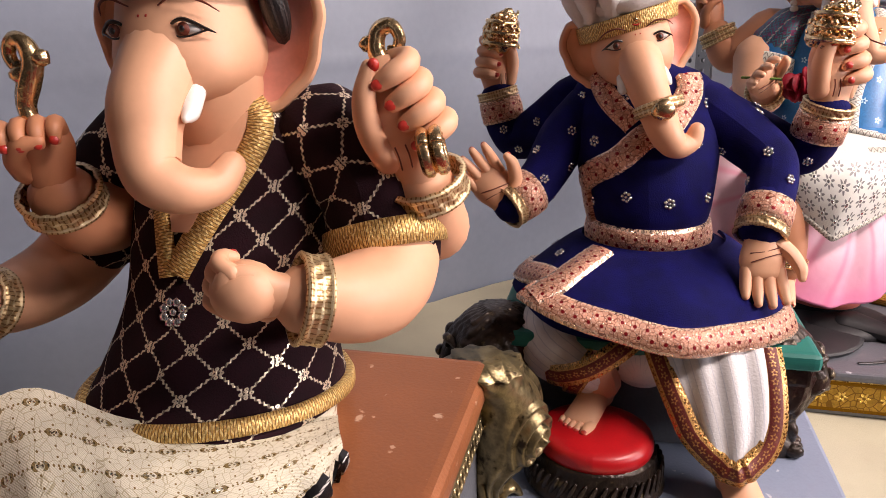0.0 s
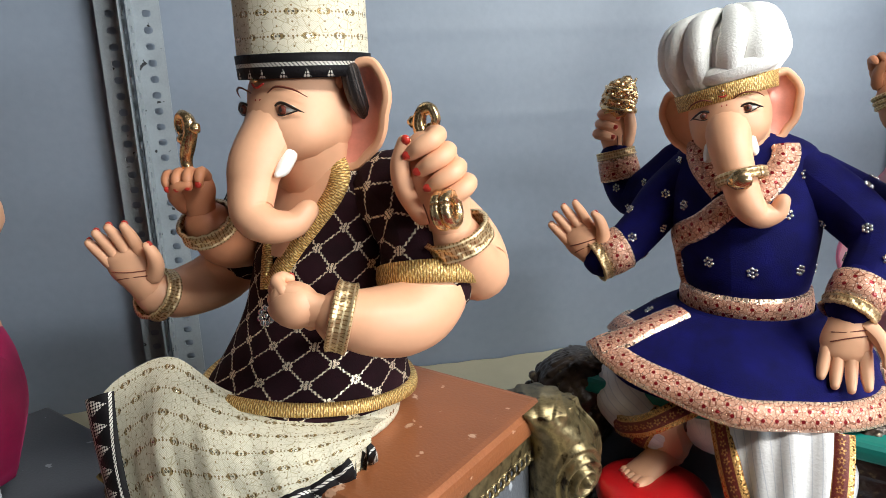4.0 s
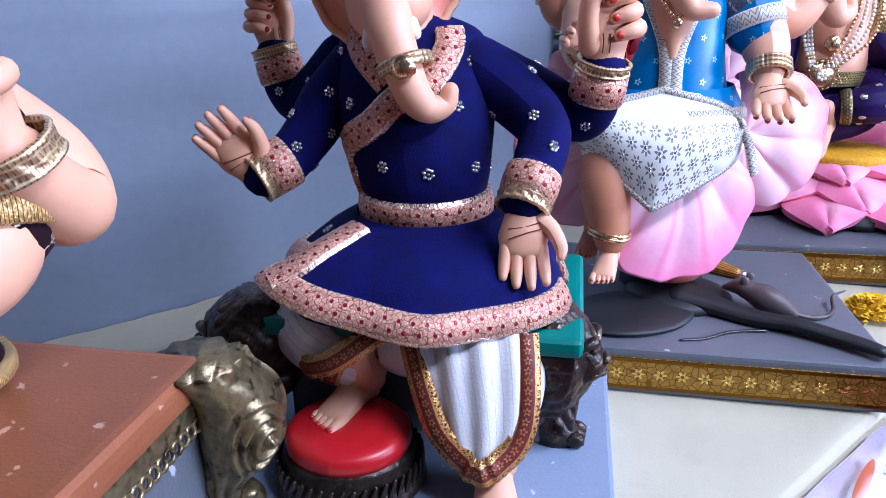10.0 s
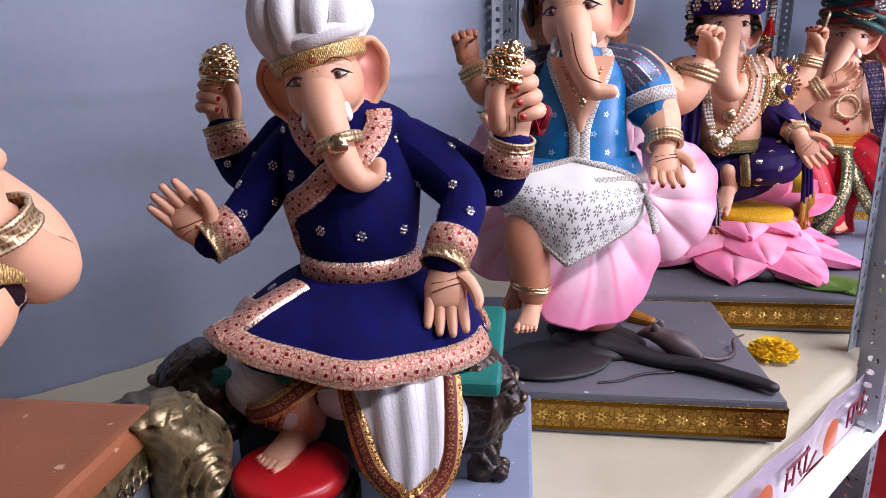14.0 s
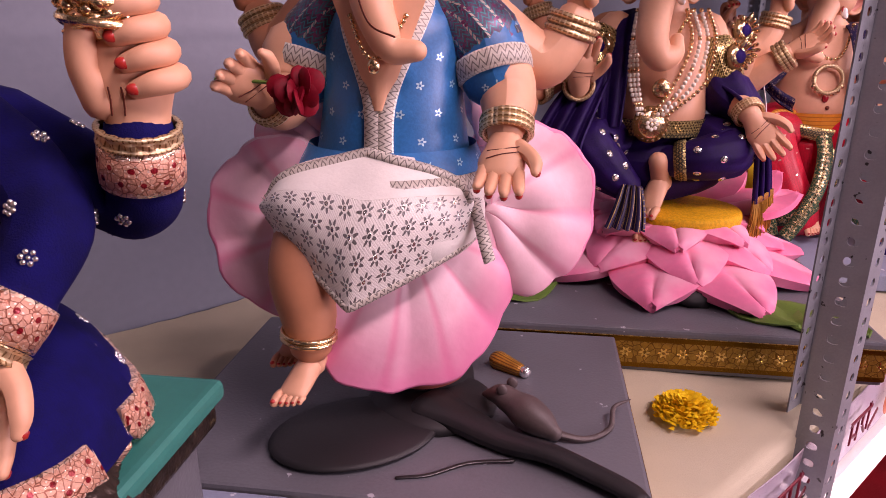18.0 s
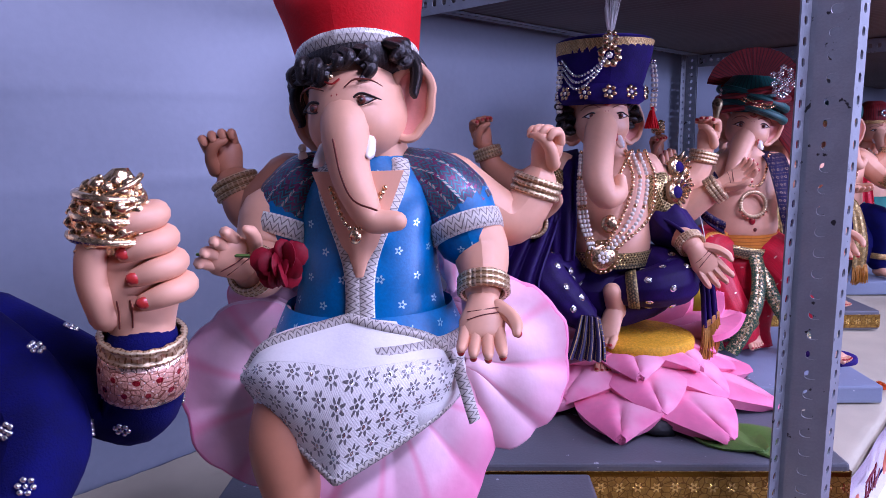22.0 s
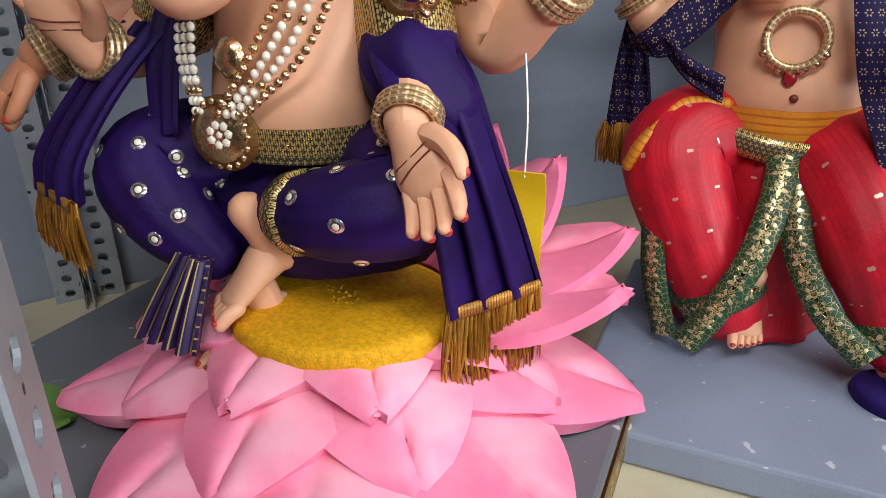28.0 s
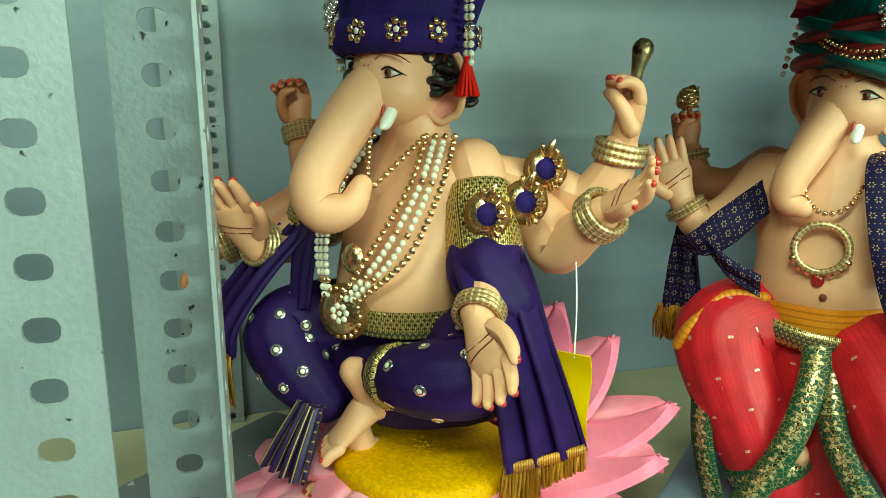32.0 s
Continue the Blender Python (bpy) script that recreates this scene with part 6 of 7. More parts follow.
    s.hand((-0.243, -0.132, 0.42), (-0.7, -0.3, -0.55), (-0.1, 0.3, -0.9), 0.085, skin_shaded, 0.5, thumb=1, nails=nail)
    # feathered arm ornaments
    for c, k in (((0.128, -0.066, 0.484), 1), ((0.15, -0.018, 0.494), 1), ((0.156, 0.02, 0.528), 1), ((-0.12, -0.075, 0.5), -1), ((-0.13, -0.05, 0.52), -1)):
        n = unit(arr(0.55 * k, -0.8, 0.15))
        c = arr(*c)
        s.disc(c, n, 0.026, gold_lace, 18, 0.005)
        for w in range(14):
            d = arr(math.cos(w * 0.45) * 0.9, -0.25 * k * math.cos(w * 0.45), math.sin(w * 0.45))
            s.tube([c + n * 0.004 + d * 0.018, c + n * 0.004 + d * (0.024 if w % 2 else 0.026)], [0.0035, 0.004], gold, 6, 3)
        s.disc(c + n * 0.005, n, 0.021, gold, 16, 0.004)
        s.disc(c + n * 0.009, n, 0.013, turban_purple, 12, 0.003)
        s.tube([c + n * 0.006 + arr(0, 0, 0.018), c + n * 0.007 + arr(0.006 * k, 0, 0.027), c + n * 0.006 + arr(0.01 * k, 0, 0.033)], [0.006, 0.004, 0.0015], gold, 8, 4)
    s.tube([(0.094, -0.024, 0.485), (0.11, -0.04, 0.436)], [0.046, 0.045], zari, 24, 4)
    s.tube([(-0.115, -0.035, 0.5), (-0.13, -0.055, 0.46)], [0.046, 0.044], zari, 18, 4)
    # shawls
    shawl(s, [(0.09, -0.075, 0.44), (0.13, -0.118, 0.41), (0.16, -0.125, 0.36), (0.172, -0.118, 0.29), (0.18, -0.112, 0.218)],
          [(0.145, -0.015, 0.435), (0.175, -0.045, 0.41), (0.2, -0.06, 0.36), (0.222, -0.048, 0.29), (0.238, -0.032, 0.222)], purple, 3, 0.012, cols=28)
    tassel_hem(s, (0.18, -0.115, 0.22), (0.238, -0.036, 0.224), 0.075, 2)
    s.strap([(0.181, -0.118, 0.222), (0.208, -0.084, 0.224), (0.238, -0.038, 0.226)], [(0.5, -0.8, 0)] * 3, 0.012, fringe)
    s.tube([(0.112, -0.044, 0.428), (0.126, -0.06, 0.412), (0.152, -0.065, 0.392)], [0.044, 0.044, 0.034], purple, 32, 5, ripple=(6, 0.06, 4))
    shawl(s, [(-0.16, -0.09, 0.455), (-0.205, -0.12, 0.4), (-0.24, -0.15, 0.34), (-0.25, -0.155, 0.3)], [(-0.1, -0.1, 0.455), (-0.125, -0.15, 0.4), (-0.15, -0.185, 0.34), (-0.155, -0.192, 0.3)], purple, 3, 0.01, cols=24)
    tassel_hem(s, (-0.25, -0.157, 0.3), (-0.155, -0.194, 0.3), 0.06, 3)
    s.strap([(-0.25, -0.162, 0.302), (-0.203, -0.18, 0.302), (-0.155, -0.198, 0.302)], [(-0.2, -0.9, 0)] * 3, 0.012, fringe)
    shawl(s, [(-0.1, 0.03, 0.56), (-0.115, -0.03, 0.545), (-0.115, -0.08, 0.49), (-0.12, -0.11, 0.43), (-0.12, -0.12, 0.36)], [(-0.05, 0.02, 0.57), (-0.06, -0.06, 0.545), (-0.07, -0.1, 0.48), (-0.075, -0.125, 0.42), (-0.08, -0.135, 0.36)], purple, 2, 0.005)
    # necklaces
    for k in range(4):
        s.beads([(0.034 + 0.013 * k, -0.045, 0.566), (0.04 + 0.014 * k, -0.09, 0.51), (0.012 + 0.017 * k, -0.124, 0.44), (-0.024 + 0.009 * k, -0.137, 0.385)], 0.0043, pearl if k % 3 else gold, 2.0, second=gold, every=7 if k % 3 else 2)
    for k in range(3):
        s.beads([(-0.04 - 0.008 * k, -0.05, 0.566), (-0.056 - 0.006 * k, -0.1, 0.5), (-0.054 - 0.007 * k, -0.126, 0.44), (-0.042 - 0.004 * k, -0.136, 0.385)], 0.0043, pearl, 2.0, second=gold, every=7)
    s.beads([(-0.04, -0.06, 0.565), (-0.01, -0.1, 0.52), (0.0, -0.106, 0.512), (0.01, -0.1, 0.52), (0.04, -0.06, 0.565)], 0.004, gold)
    s.ball((-0.012, -0.128, 0.43), (0.016, 0.008, 0.018), gold, sides=14, rows=8, lump=0.1)
    # tag string
    s.tube([(0.2, 0.01, 0.45), (0.212, -0.01, 0.38), (0.212, -0.012, 0.32)], [0.0012] * 3, white_paint, 5, 4)
    s.sheet([[(0.192 + 0.04 * j / 3, -0.013 + 0.006 * math.sin(i), 0.325 - 0.1 * i / 6) for j in range(4)] for i in range(7)], 0.0015, tag_yellow)
    # head and turban
    trunk = [(-0.026, -0.095, 0.6), (-0.036, -0.13, 0.555), (-0.04, -0.155, 0.515), (-0.025, -0.158, 0.487), (0.0, -0.145, 0.492), (0.006, -0.13, 0.515)]
    face(s, (-0.012, -0.03, 0.63), 0.06, -2, trunk, [0.031, 0.029, 0.028, 0.025, 0.018, 0.012], ears=0.62, ear_out=(0.9, 0.3, -0.4))
    for k in (-1, 1):
        rnd = random.Random(30 + k)
        for j in range(26):
            c = arr(-0.018 + 0.064 * k + rnd.uniform(-0.008, 0.012) * k, -0.015 + rnd.uniform(-0.025, 0.03), 0.632 + rnd.uniform(-0.026, 0.026))
            a = rnd.uniform(0, 6)
            s.bangle(c, (math.cos(a), 0.5, math.sin(a)), 0.009, 0.0045, hair)
        top = arr(-0.008 + 0.09 * k, -0.035, 0.742)
        for j in range(2):
            s.beads([top + arr(0.006 * j, 0, 0), top + arr(0.006 * j + 0.004 * k, -0.006, -0.04), top + arr(0.006 * j + 0.003 * k, -0.005, -0.095)], 0.0042, pearl, second=silver, every=6)
        if k > 0:
            for j in range(16):
                a = j * 0.4
                s.tube([top + arr(0.004, -0.005, -0.09), top + arr(0.004 + 0.013 * math.cos(a), -0.005 + 0.013 * math.sin(a), -0.13)], [0.003, 0.0018], red_velvet, 5, 3)
    s.loft([(-0.014, -0.02, 0.662, 0.07, 0.07), (-0.012, -0.016, 0.69, 0.08, 0.08), (-0.008, -0.01, 0.73, 0.089, 0.087), (-0.004, -0.004, 0.775, 0.096, 0.092), (-0.003, 0.0, 0.79, 0.085, 0.08), (-0.002, 0.0, 0.797, 0.03, 0.03)], turban_purple, 36, 5)
    band = s.loft([(-0.014, -0.022, 0.658, 0.075, 0.075), (-0.014, -0.021, 0.667, 0.087, 0.086), (-0.013, -0.02, 0.684, 0.09, 0.089), (-0.013, -0.02, 0.697, 0.082, 0.082)], turban_purple, 44, 4, False, fold=(9, 0.03))
    top_band = s.loft([(-0.006, -0.006, 0.757, 0.0945, 0.091), (-0.004, -0.004, 0.782, 0.0975, 0.0935)], gold_lace, 40, 3, False)
    for j in range(12):
        p, n = s.at(band, j / 12, 0.6)
        s.flower(p, n, 0.014, gold, pearl, 6)
    for j in range(3):
        s.beads([(-0.094, -0.045, 0.745 - 0.012 * j), (-0.075, -0.09, 0.712 - 0.012 * j), (-0.045, -0.11, 0.722 - 0.008 * j), (-0.014, -0.106, 0.752)], 0.0032, silver, 2.0)
    s.flower(arr(-0.014, -0.106, 0.748), (0, -1, 0), 0.024, gold, pearl, 8)
    s.flower(arr(-0.013, -0.109, 0.778), (0, -1, 0), 0.016, gold, pearl, 7)
    rnd = random.Random(77)
    for k in range(60):
        d = arr(rnd.uniform(-0.014, 0.014), rnd.uniform(-0.01, 0.01), 0)
        s.tube([(-0.012, -0.102, 0.775), arr(-0.012, -0.1, 0.81) + d * 0.6, arr(-0.008, -0.094, 0.845 + rnd.uniform(-0.012, 0.01)) + d], [0.0012, 0.0011, 0.0004], white_paint, 5, 3)
    ob = s.make("seated_statue", place(2.0, 0.70))
    return tagged(ob, "six-armed elephant-headed statue in purple silk with pearl strings", "statue", "statues on the table")


statue_purple()


def statue_red():
    s = Sculpt()
    s.loft([(0.02, -0.01, 0.3, 0.088, 0.075), (0.025, -0.015, 0.35, 0.092, 0.085), (0.025, -0.01, 0.4, 0.09, 0.08), (0.025, 0.0, 0.47, 0.1, 0.07), (0.025, 0.01, 0.52, 0.095, 0.058), (0.028, 0.0, 0.55, 0.045, 0.042), (0.03, -0.005, 0.58, 0.04, 0.042)], skin, 40)
    s.ball((0.03, -0.1, 0.356), 0.005, brown_line, sides=8, rows=6)
    sash = s.loft([(0.02, -0.01, 0.308, 0.1, 0.09, -0.012), (0.022, -0.012, 0.348, 0.1, 0.093, -0.006)], orange_sash, 36, 4, False, fold=(6, 0.02))
    s.tube([(-0.04, -0.085, 0.342), (-0.09, -0.1, 0.34), (-0.125, -0.13, 0.3), (-0.14, -0.13, 0.27)], [(0.012, 0.008)] * 4, orange_sash, 10, 5)
    s.strap(spline([(-0.05, -0.095, 0.31), (0.02, -0.108, 0.295), (0.09, -0.09, 0.29), (0.12, -0.04, 0.3)], 8), spline([(-0.3, -1, 0), (0, -1, 0), (0.5, -1, 0), (1, -0.3, 0)], 8), 0.03, zari)
    # legs
    right = s.tube([(-0.01, 0.0, 0.29), (-0.065, -0.055, 0.295), (-0.09, -0.09, 0.272), (-0.05, -0.115, 0.18), (-0.005, -0.12, 0.1)], [0.068, 0.066, 0.064, 0.056, 0.05], red_silk, 48, 7, ripple=(13, 0.02, 5))
    left = s.tube([(0.06, 0.0, 0.29), (0.105, -0.07, 0.26), (0.14, -0.12, 0.21), (0.165, -0.13, 0.15), (0.18, -0.14, 0.1)], [0.075, 0.072, 0.066, 0.052, 0.042], red_silk, 48, 7, ripple=(13, 0.02, 5))
    s.loft([(0.03, -0.02, 0.28, 0.09, 0.08), (0.04, -0.05, 0.2, 0.08, 0.06), (0.03, -0.06, 0.1, 0.07, 0.05), (0.02, -0.05, 0.05, 0.09, 0.07)], red_silk, 26, 5, True, fold=(9, 0.06))
    for g in (right, left):
        s.ribbon(g, [(q, 0.95) for q in np.linspace(0, 1, 9)], 0.034, green_lace, 0.004, 5)
    s.strap(spline([(0.03, -0.1, 0.3), (0.03, -0.135, 0.25), (0.014, -0.168, 0.18), (-0.018, -0.182, 0.11), (-0.045, -0.178, 0.06)], 8), spline([(0, -1, 0.2)] * 5, 8), 0.035, green_lace, 0.004)
    s.strap(spline([(0.045, -0.105, 0.28), (0.06, -0.15, 0.2), (0.1, -0.17, 0.13), (0.15, -0.18, 0.085)], 8), spline([(-0.2, -1, 0.2)] * 4, 8), 0.034, green_lace, 0.004)
    s.strap(spline([(-0.1, -0.145, 0.21), (-0.092, -0.155, 0.14), (-0.07, -0.16, 0.06)], 8), spline([(-0.5, -1, 0)] * 3, 8), 0.034, green_lace, 0.004)
    s.foot((0.185, -0.142, 0.09), (0.35, -0.95, 0), 0.1, skin, nail, 1)
    s.foot((0.02, -0.13, 0.14), (0.1, -0.75, -0.65), 0.085, skin, nail, 1)
    # arms
    s.tube([(0.11, 0.0, 0.51), (0.15, -0.04, 0.46), (0.175, -0.1, 0.42), (0.18, -0.17, 0.395), (0.18, -0.195, 0.38)], [0.0365, 0.0348, 0.0313, 0.0244, 0.0191], skin, 18, 6)
    s.bangle((0.18, -0.19, 0.384), (0, -0.6, -0.7), 0.025, 0.004, gold_ridged, 3, 0.007)
    s.hand((0.179, -0.202, 0.37), (-0.05, -0.6, -0.8), (-0.3, -0.7, 0.5), 0.09, skin, 0.3, thumb=-1, nails=nail)
    s.tube([(-0.06, 0.0, 0.5), (-0.1, -0.03, 0.45), (-0.135, -0.06, 0.435), (-0.158, -0.068, 0.46)], [0.0365, 0.0313, 0.0278, 0.02], skin, 18, 6)
    s.bangle((-0.156, -0.068, 0.456), (-0.5, -0.1, 0.8), 0.026, 0.004, gold_ridged, 2, 0.008)
    s.hand((-0.163, -0.07, 0.47), (-0.35, -0.1, 0.95), (0.6, -0.8, 0), 0.095, skin, 0.12, thumb=-1, nails=nail)
    s.tube([(-0.06, 0.02, 0.51), (-0.11, 0.03, 0.48), (-0.16, 0.03, 0.49), (-0.178, 0.03, 0.53)], [0.0348, 0.0313, 0.0261, 0.02], skin_shaded, 18, 6)
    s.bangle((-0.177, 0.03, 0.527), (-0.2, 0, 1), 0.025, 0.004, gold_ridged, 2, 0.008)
    s.hand((-0.18, 0.03, 0.54), (-0.2, 0, 1), (0.4, -0.9, 0), 0.075, skin_shaded, 0.9, thumb=-1, nails=nail, fist=True)
    conch(s, (-0.186, 0.024, 0.612), 0.03)
    s.tube([(0.11, 0.02, 0.51), (0.17, 0.03, 0.48), (0.2, 0.03, 0.5), (0.21, 0.03, 0.55)], [0.0365, 0.0313, 0.0261, 0.02], skin, 18, 6)
    s.hand((0.212, 0.03, 0.555), (0.1, 0, 1), (-0.5, -0.85, 0), 0.08, skin, 0.8, thumb=1, nails=nail, fist=True)
    # stoles
    shawl(s, [(0.075, 0.03, 0.545), (0.06, -0.07, 0.525), (0.07, -0.11, 0.45), (0.09, -0.115, 0.37), (0.12, -0.135, 0.3), (0.155, -0.15, 0.2)],
          [(0.125, 0.03, 0.545), (0.115, -0.06, 0.53), (0.12, -0.095, 0.45), (0.135, -0.1, 0.37), (0.165, -0.115, 0.3), (0.195, -0.13, 0.2)], indigo_lace, 1, 0.003)
    shawl(s, [(-0.06, -0.05, 0.5), (-0.105, -0.09, 0.46), (-0.14, -0.105, 0.425), (-0.16, -0.09, 0.42)], [(-0.045, -0.075, 0.46), (-0.085, -0.1, 0.415), (-0.12, -0.1, 0.395), (-0.155, -0.075, 0.4)], indigo_lace, 1, 0.004)
    shawl(s, [(-0.12, -0.1, 0.43), (-0.09, -0.11, 0.4), (-0.045, -0.1, 0.375)], [(-0.115, -0.095, 0.4), (-0.085, -0.105, 0.37), (-0.045, -0.098, 0.345)], indigo_lace, 1, 0.004)
    shawl(s, [(-0.17, -0.03, 0.45), (-0.18, -0.04, 0.38), (-0.185, -0.05, 0.3)], [(-0.155, -0.03, 0.45), (-0.14, -0.05, 0.38), (-0.125, -0.06, 0.3)], indigo_lace, 2, 0.006)
    tassel_hem(s, (-0.19, -0.05, 0.3), (-0.12, -0.06, 0.3), 0.05, 9)
    # pendant ring and necklaces
    s.beads([(-0.02, -0.05, 0.54), (0.0, -0.085, 0.48), (0.025, -0.095, 0.465), (0.05, -0.085, 0.48), (0.075, -0.05, 0.54)], 0.004, gold)
    s.bangle((0.022, -0.098, 0.42), (0, -1, 0.15), 0.031, 0.005, gold_ridged)
    for j in range(7):
        a = math.pi * (0.15 + 0.7 * j / 6)
        s.ball((0.022 - 0.034 * math.cos(a), -0.1, 0.42 - 0.034 * math.sin(a)), 0.006, gold, sides=8, rows=6)
    s.ball((0.022, -0.1, 0.378), (0.008, 0.004, 0.01), ruby, sides=8, rows=6)
    # head and turban with a pleated fan
    head = s.mark()
    trunk = [(0.016, -0.06, 0.565), (0.008, -0.08, 0.53), (0.0, -0.095, 0.5), (0.004, -0.1, 0.475), (0.022, -0.1, 0.468)]
    face(s, (0.032, -0.01, 0.605), 0.056, -2, trunk, [0.026, 0.023, 0.021, 0.018, 0.012], ears=0.6)
    s.loft([(0.034, 0.0, 0.64, 0.062, 0.062), (0.036, 0.0, 0.665, 0.074, 0.07), (0.036, 0.004, 0.7, 0.074, 0.07), (0.034, 0.006, 0.73, 0.05, 0.045)], turban_green, 30, 5, fold=(11, 0.03))
    for k in range(4):
        pts = [(0.034 + 0.078 * math.sin(a), -0.075 * math.cos(a), 0.648 + 0.014 * k + 0.02 * math.sin(a * (1 if k % 2 else -1))) for a in np.linspace(-2.4, 2.4, 9)]
        s.tube(pts, [0.01] * 9, turban_red if k % 2 else turban_green, 10, 4)
    for k in range(2):
        s.beads([(-0.03, -0.04, 0.7 - 0.012 * k), (0.01, -0.078, 0.668 - 0.008 * k), (0.06, -0.078, 0.662 - 0.008 * k), (0.1, -0.045, 0.69)], 0.003, gold)
    rows, cols = 5, 26
    g = np.zeros((rows, cols, 3))
    for i in range(rows):
        for j in range(cols):
            a = -1.5 + 3.0 * j / (cols - 1)
            r = 0.03 + 0.085 * i / (rows - 1)
            g[i, j] = (0.04 + r * math.sin(a), 0.02 + 0.008 * (j % 2), 0.7 + r * 0.9 * math.cos(a))
    s.sheet(g, 0.003, turban_red)
    g2 = np.zeros((6, 14, 3))
    for i in range(6):
        for j in range(14):
            a = 1.3 + 1.1 * j / 13
            r = 0.05 + 0.09 * i / 5
            g2[i, j] = (0.05 + r * math.sin(a), 0.0 + 0.008 * (j % 2), 0.66 + r * math.cos(a) * 1.1)
    s.sheet(g2, 0.003, turban_red)
    p = arr(0.08, -0.08, 0.69)
    s.flower(p, (0.3, -1, 0), 0.016, silver, silver, 8)
    for q in range(14):
        s.flower(p + arr(0.034 * math.sin(q * 2.4) * math.sqrt(q / 14), -0.004, 0.028 + 0.03 * math.cos(q * 2.4) * math.sqrt(q / 14)), (0.3, -1, 0), 0.009, silver, pearl, 6)
    s.beads([(-0.045, -0.03, 0.7), (-0.05, -0.035, 0.66), (-0.052, -0.035, 0.63)], 0.004, pearl, second=ruby, every=3)
    s.shift(head, (0.004, 0.008, 0.004), (0, 6, -10), (0.032, -0.01, 0.6), 1.04)
    ob = s.make("leaning_statue", place(2.55, 0.64))
    return tagged(ob, "elephant-headed statue in red silk dhoti and green and maroon turban", "statue", "statues on the table")


statue_red()


def far_statue(x, y, z, cloth, stole, hat, label, lean=0.0, tint=skin):
    """A seated statue further down the table: robe, four arms, stole, head and turban."""
    s = Sculpt()
    body = s.loft([(0.0, 0.0, 0.2, 0.095, 0.085), (0.0, -0.01, 0.27, 0.092, 0.085), (0.0, -0.005, 0.34, 0.09, 0.078), (0.0, 0.0, 0.41, 0.1, 0.068), (0.0, 0.005, 0.45, 0.075, 0.05), (0, 0, 0.49, 0.04, 0.04)], tint, 30)
    s.loft([(0.0, -0.02, 0.25, 0.1, 0.095), (0.0, -0.03, 0.2, 0.125, 0.12), (0.0, -0.05, 0.14, 0.14, 0.14), (0.0, -0.06, 0.05, 0.13, 0.12)], cloth, 34, 5, True, fold=(8, 0.05))
    for k in (-1, 1):
        g = s.tube([(0.05 * k, 0.0, 0.2), (0.1 * k, -0.09, 0.2), (0.11 * k, -0.14, 0.16), (0.1 * k, -0.15, 0.06)], [0.065, 0.065, 0.058, 0.04], cloth, 20, 6, ripple=(7, 0.02, 3))
        s.ribbon(g, [(q, 0.95) for q in np.linspace(0, 1, 9)], 0.022, gold_lace, 0.003, 5)
        s.foot((0.1 * k, -0.155, 0.045), (0.15 * k, -1, 0), 0.09, tint, nail, k)
        s.tube([(0.09 * k, 0, 0.43), (0.13 * k, -0.03, 0.38), (0.14 * k, -0.09, 0.35), (0.14 * k, -0.13, 0.36)], [0.04, 0.036, 0.03, 0.022], tint, 14, 5)
        s.bangle((0.14 * k, -0.125, 0.36), (0, -0.9, 0.3), 0.025, 0.004, gold_ridged, 3, 0.007)
        s.hand((0.14 * k, -0.138, 0.363), (0.1 * k, -0.85, 0.4 if k < 0 else -0.1), (0, -0.4, 0.9), 0.085, tint, 0.25, thumb=-k)
        s.tube([(0.09 * k, 0.02, 0.44), (0.15 * k, 0.02, 0.41), (0.18 * k, 0.01, 0.43), (0.19 * k, 0.0, 0.47)], [0.038, 0.034, 0.03, 0.022], tint, 14, 5)
        s.bangle((0.19 * k, 0.0, 0.465), (0.1 * k, 0, 1), 0.025, 0.004, gold_ridged, 3, 0.007)
        s.hand((0.192 * k, 0.0, 0.48), (0.1 * k, 0, 1), (-0.4 * k, -0.9, 0), 0.075, tint, 0.9, thumb=k, fist=True)
        conch(s, (0.195 * k, -0.01, 0.565), 0.035)
    shawl(s, [(-0.09, 0.03, 0.47), (-0.095, -0.06, 0.44), (-0.1, -0.1, 0.35), (-0.12, -0.15, 0.25), (-0.13, -0.18, 0.14)], [(-0.04, 0.03, 0.48), (-0.045, -0.07, 0.44), (-0.05, -0.105, 0.35), (-0.065, -0.16, 0.25), (-0.06, -0.19, 0.14)], stole, 2, 0.006)
    tassel_hem(s, (-0.13, -0.182, 0.14), (-0.06, -0.192, 0.14), 0.05, 4)
    shawl(s, [(0.1, -0.1, 0.35), (0.13, -0.17, 0.3), (0.14, -0.19, 0.2), (0.14, -0.19, 0.12)], [(0.16, -0.08, 0.35), (0.18, -0.14, 0.3), (0.2, -0.16, 0.2), (0.2, -0.16, 0.12)], stole, 2, 0.006)
    tassel_hem(s, (0.14, -0.192, 0.12), (0.2, -0.162, 0.12), 0.05, 5)
    s.beads([(-0.045, -0.045, 0.46), (-0.03, -0.085, 0.38), (0.0, -0.095, 0.34), (0.03, -0.085, 0.38), (0.045, -0.045, 0.46)], 0.005, gold)
    s.beads([(-0.04, -0.05, 0.46), (0.0, -0.085, 0.41), (0.04, -0.05, 0.46)], 0.005, pearl)
    s.ball((0.0, -0.1, 0.335), (0.014, 0.006, 0.016), gold, sides=10, rows=8)
    trunk = [(0.0, -0.07, 0.5), (0.0, -0.095, 0.46), (0.008, -0.105, 0.43), (0.028, -0.105, 0.415), (0.045, -0.1, 0.43)]
    face(s, (0, -0.005, 0.535), 0.056, lean, trunk, [0.03, 0.026, 0.023, 0.018, 0.012], tint, ears=0.9)
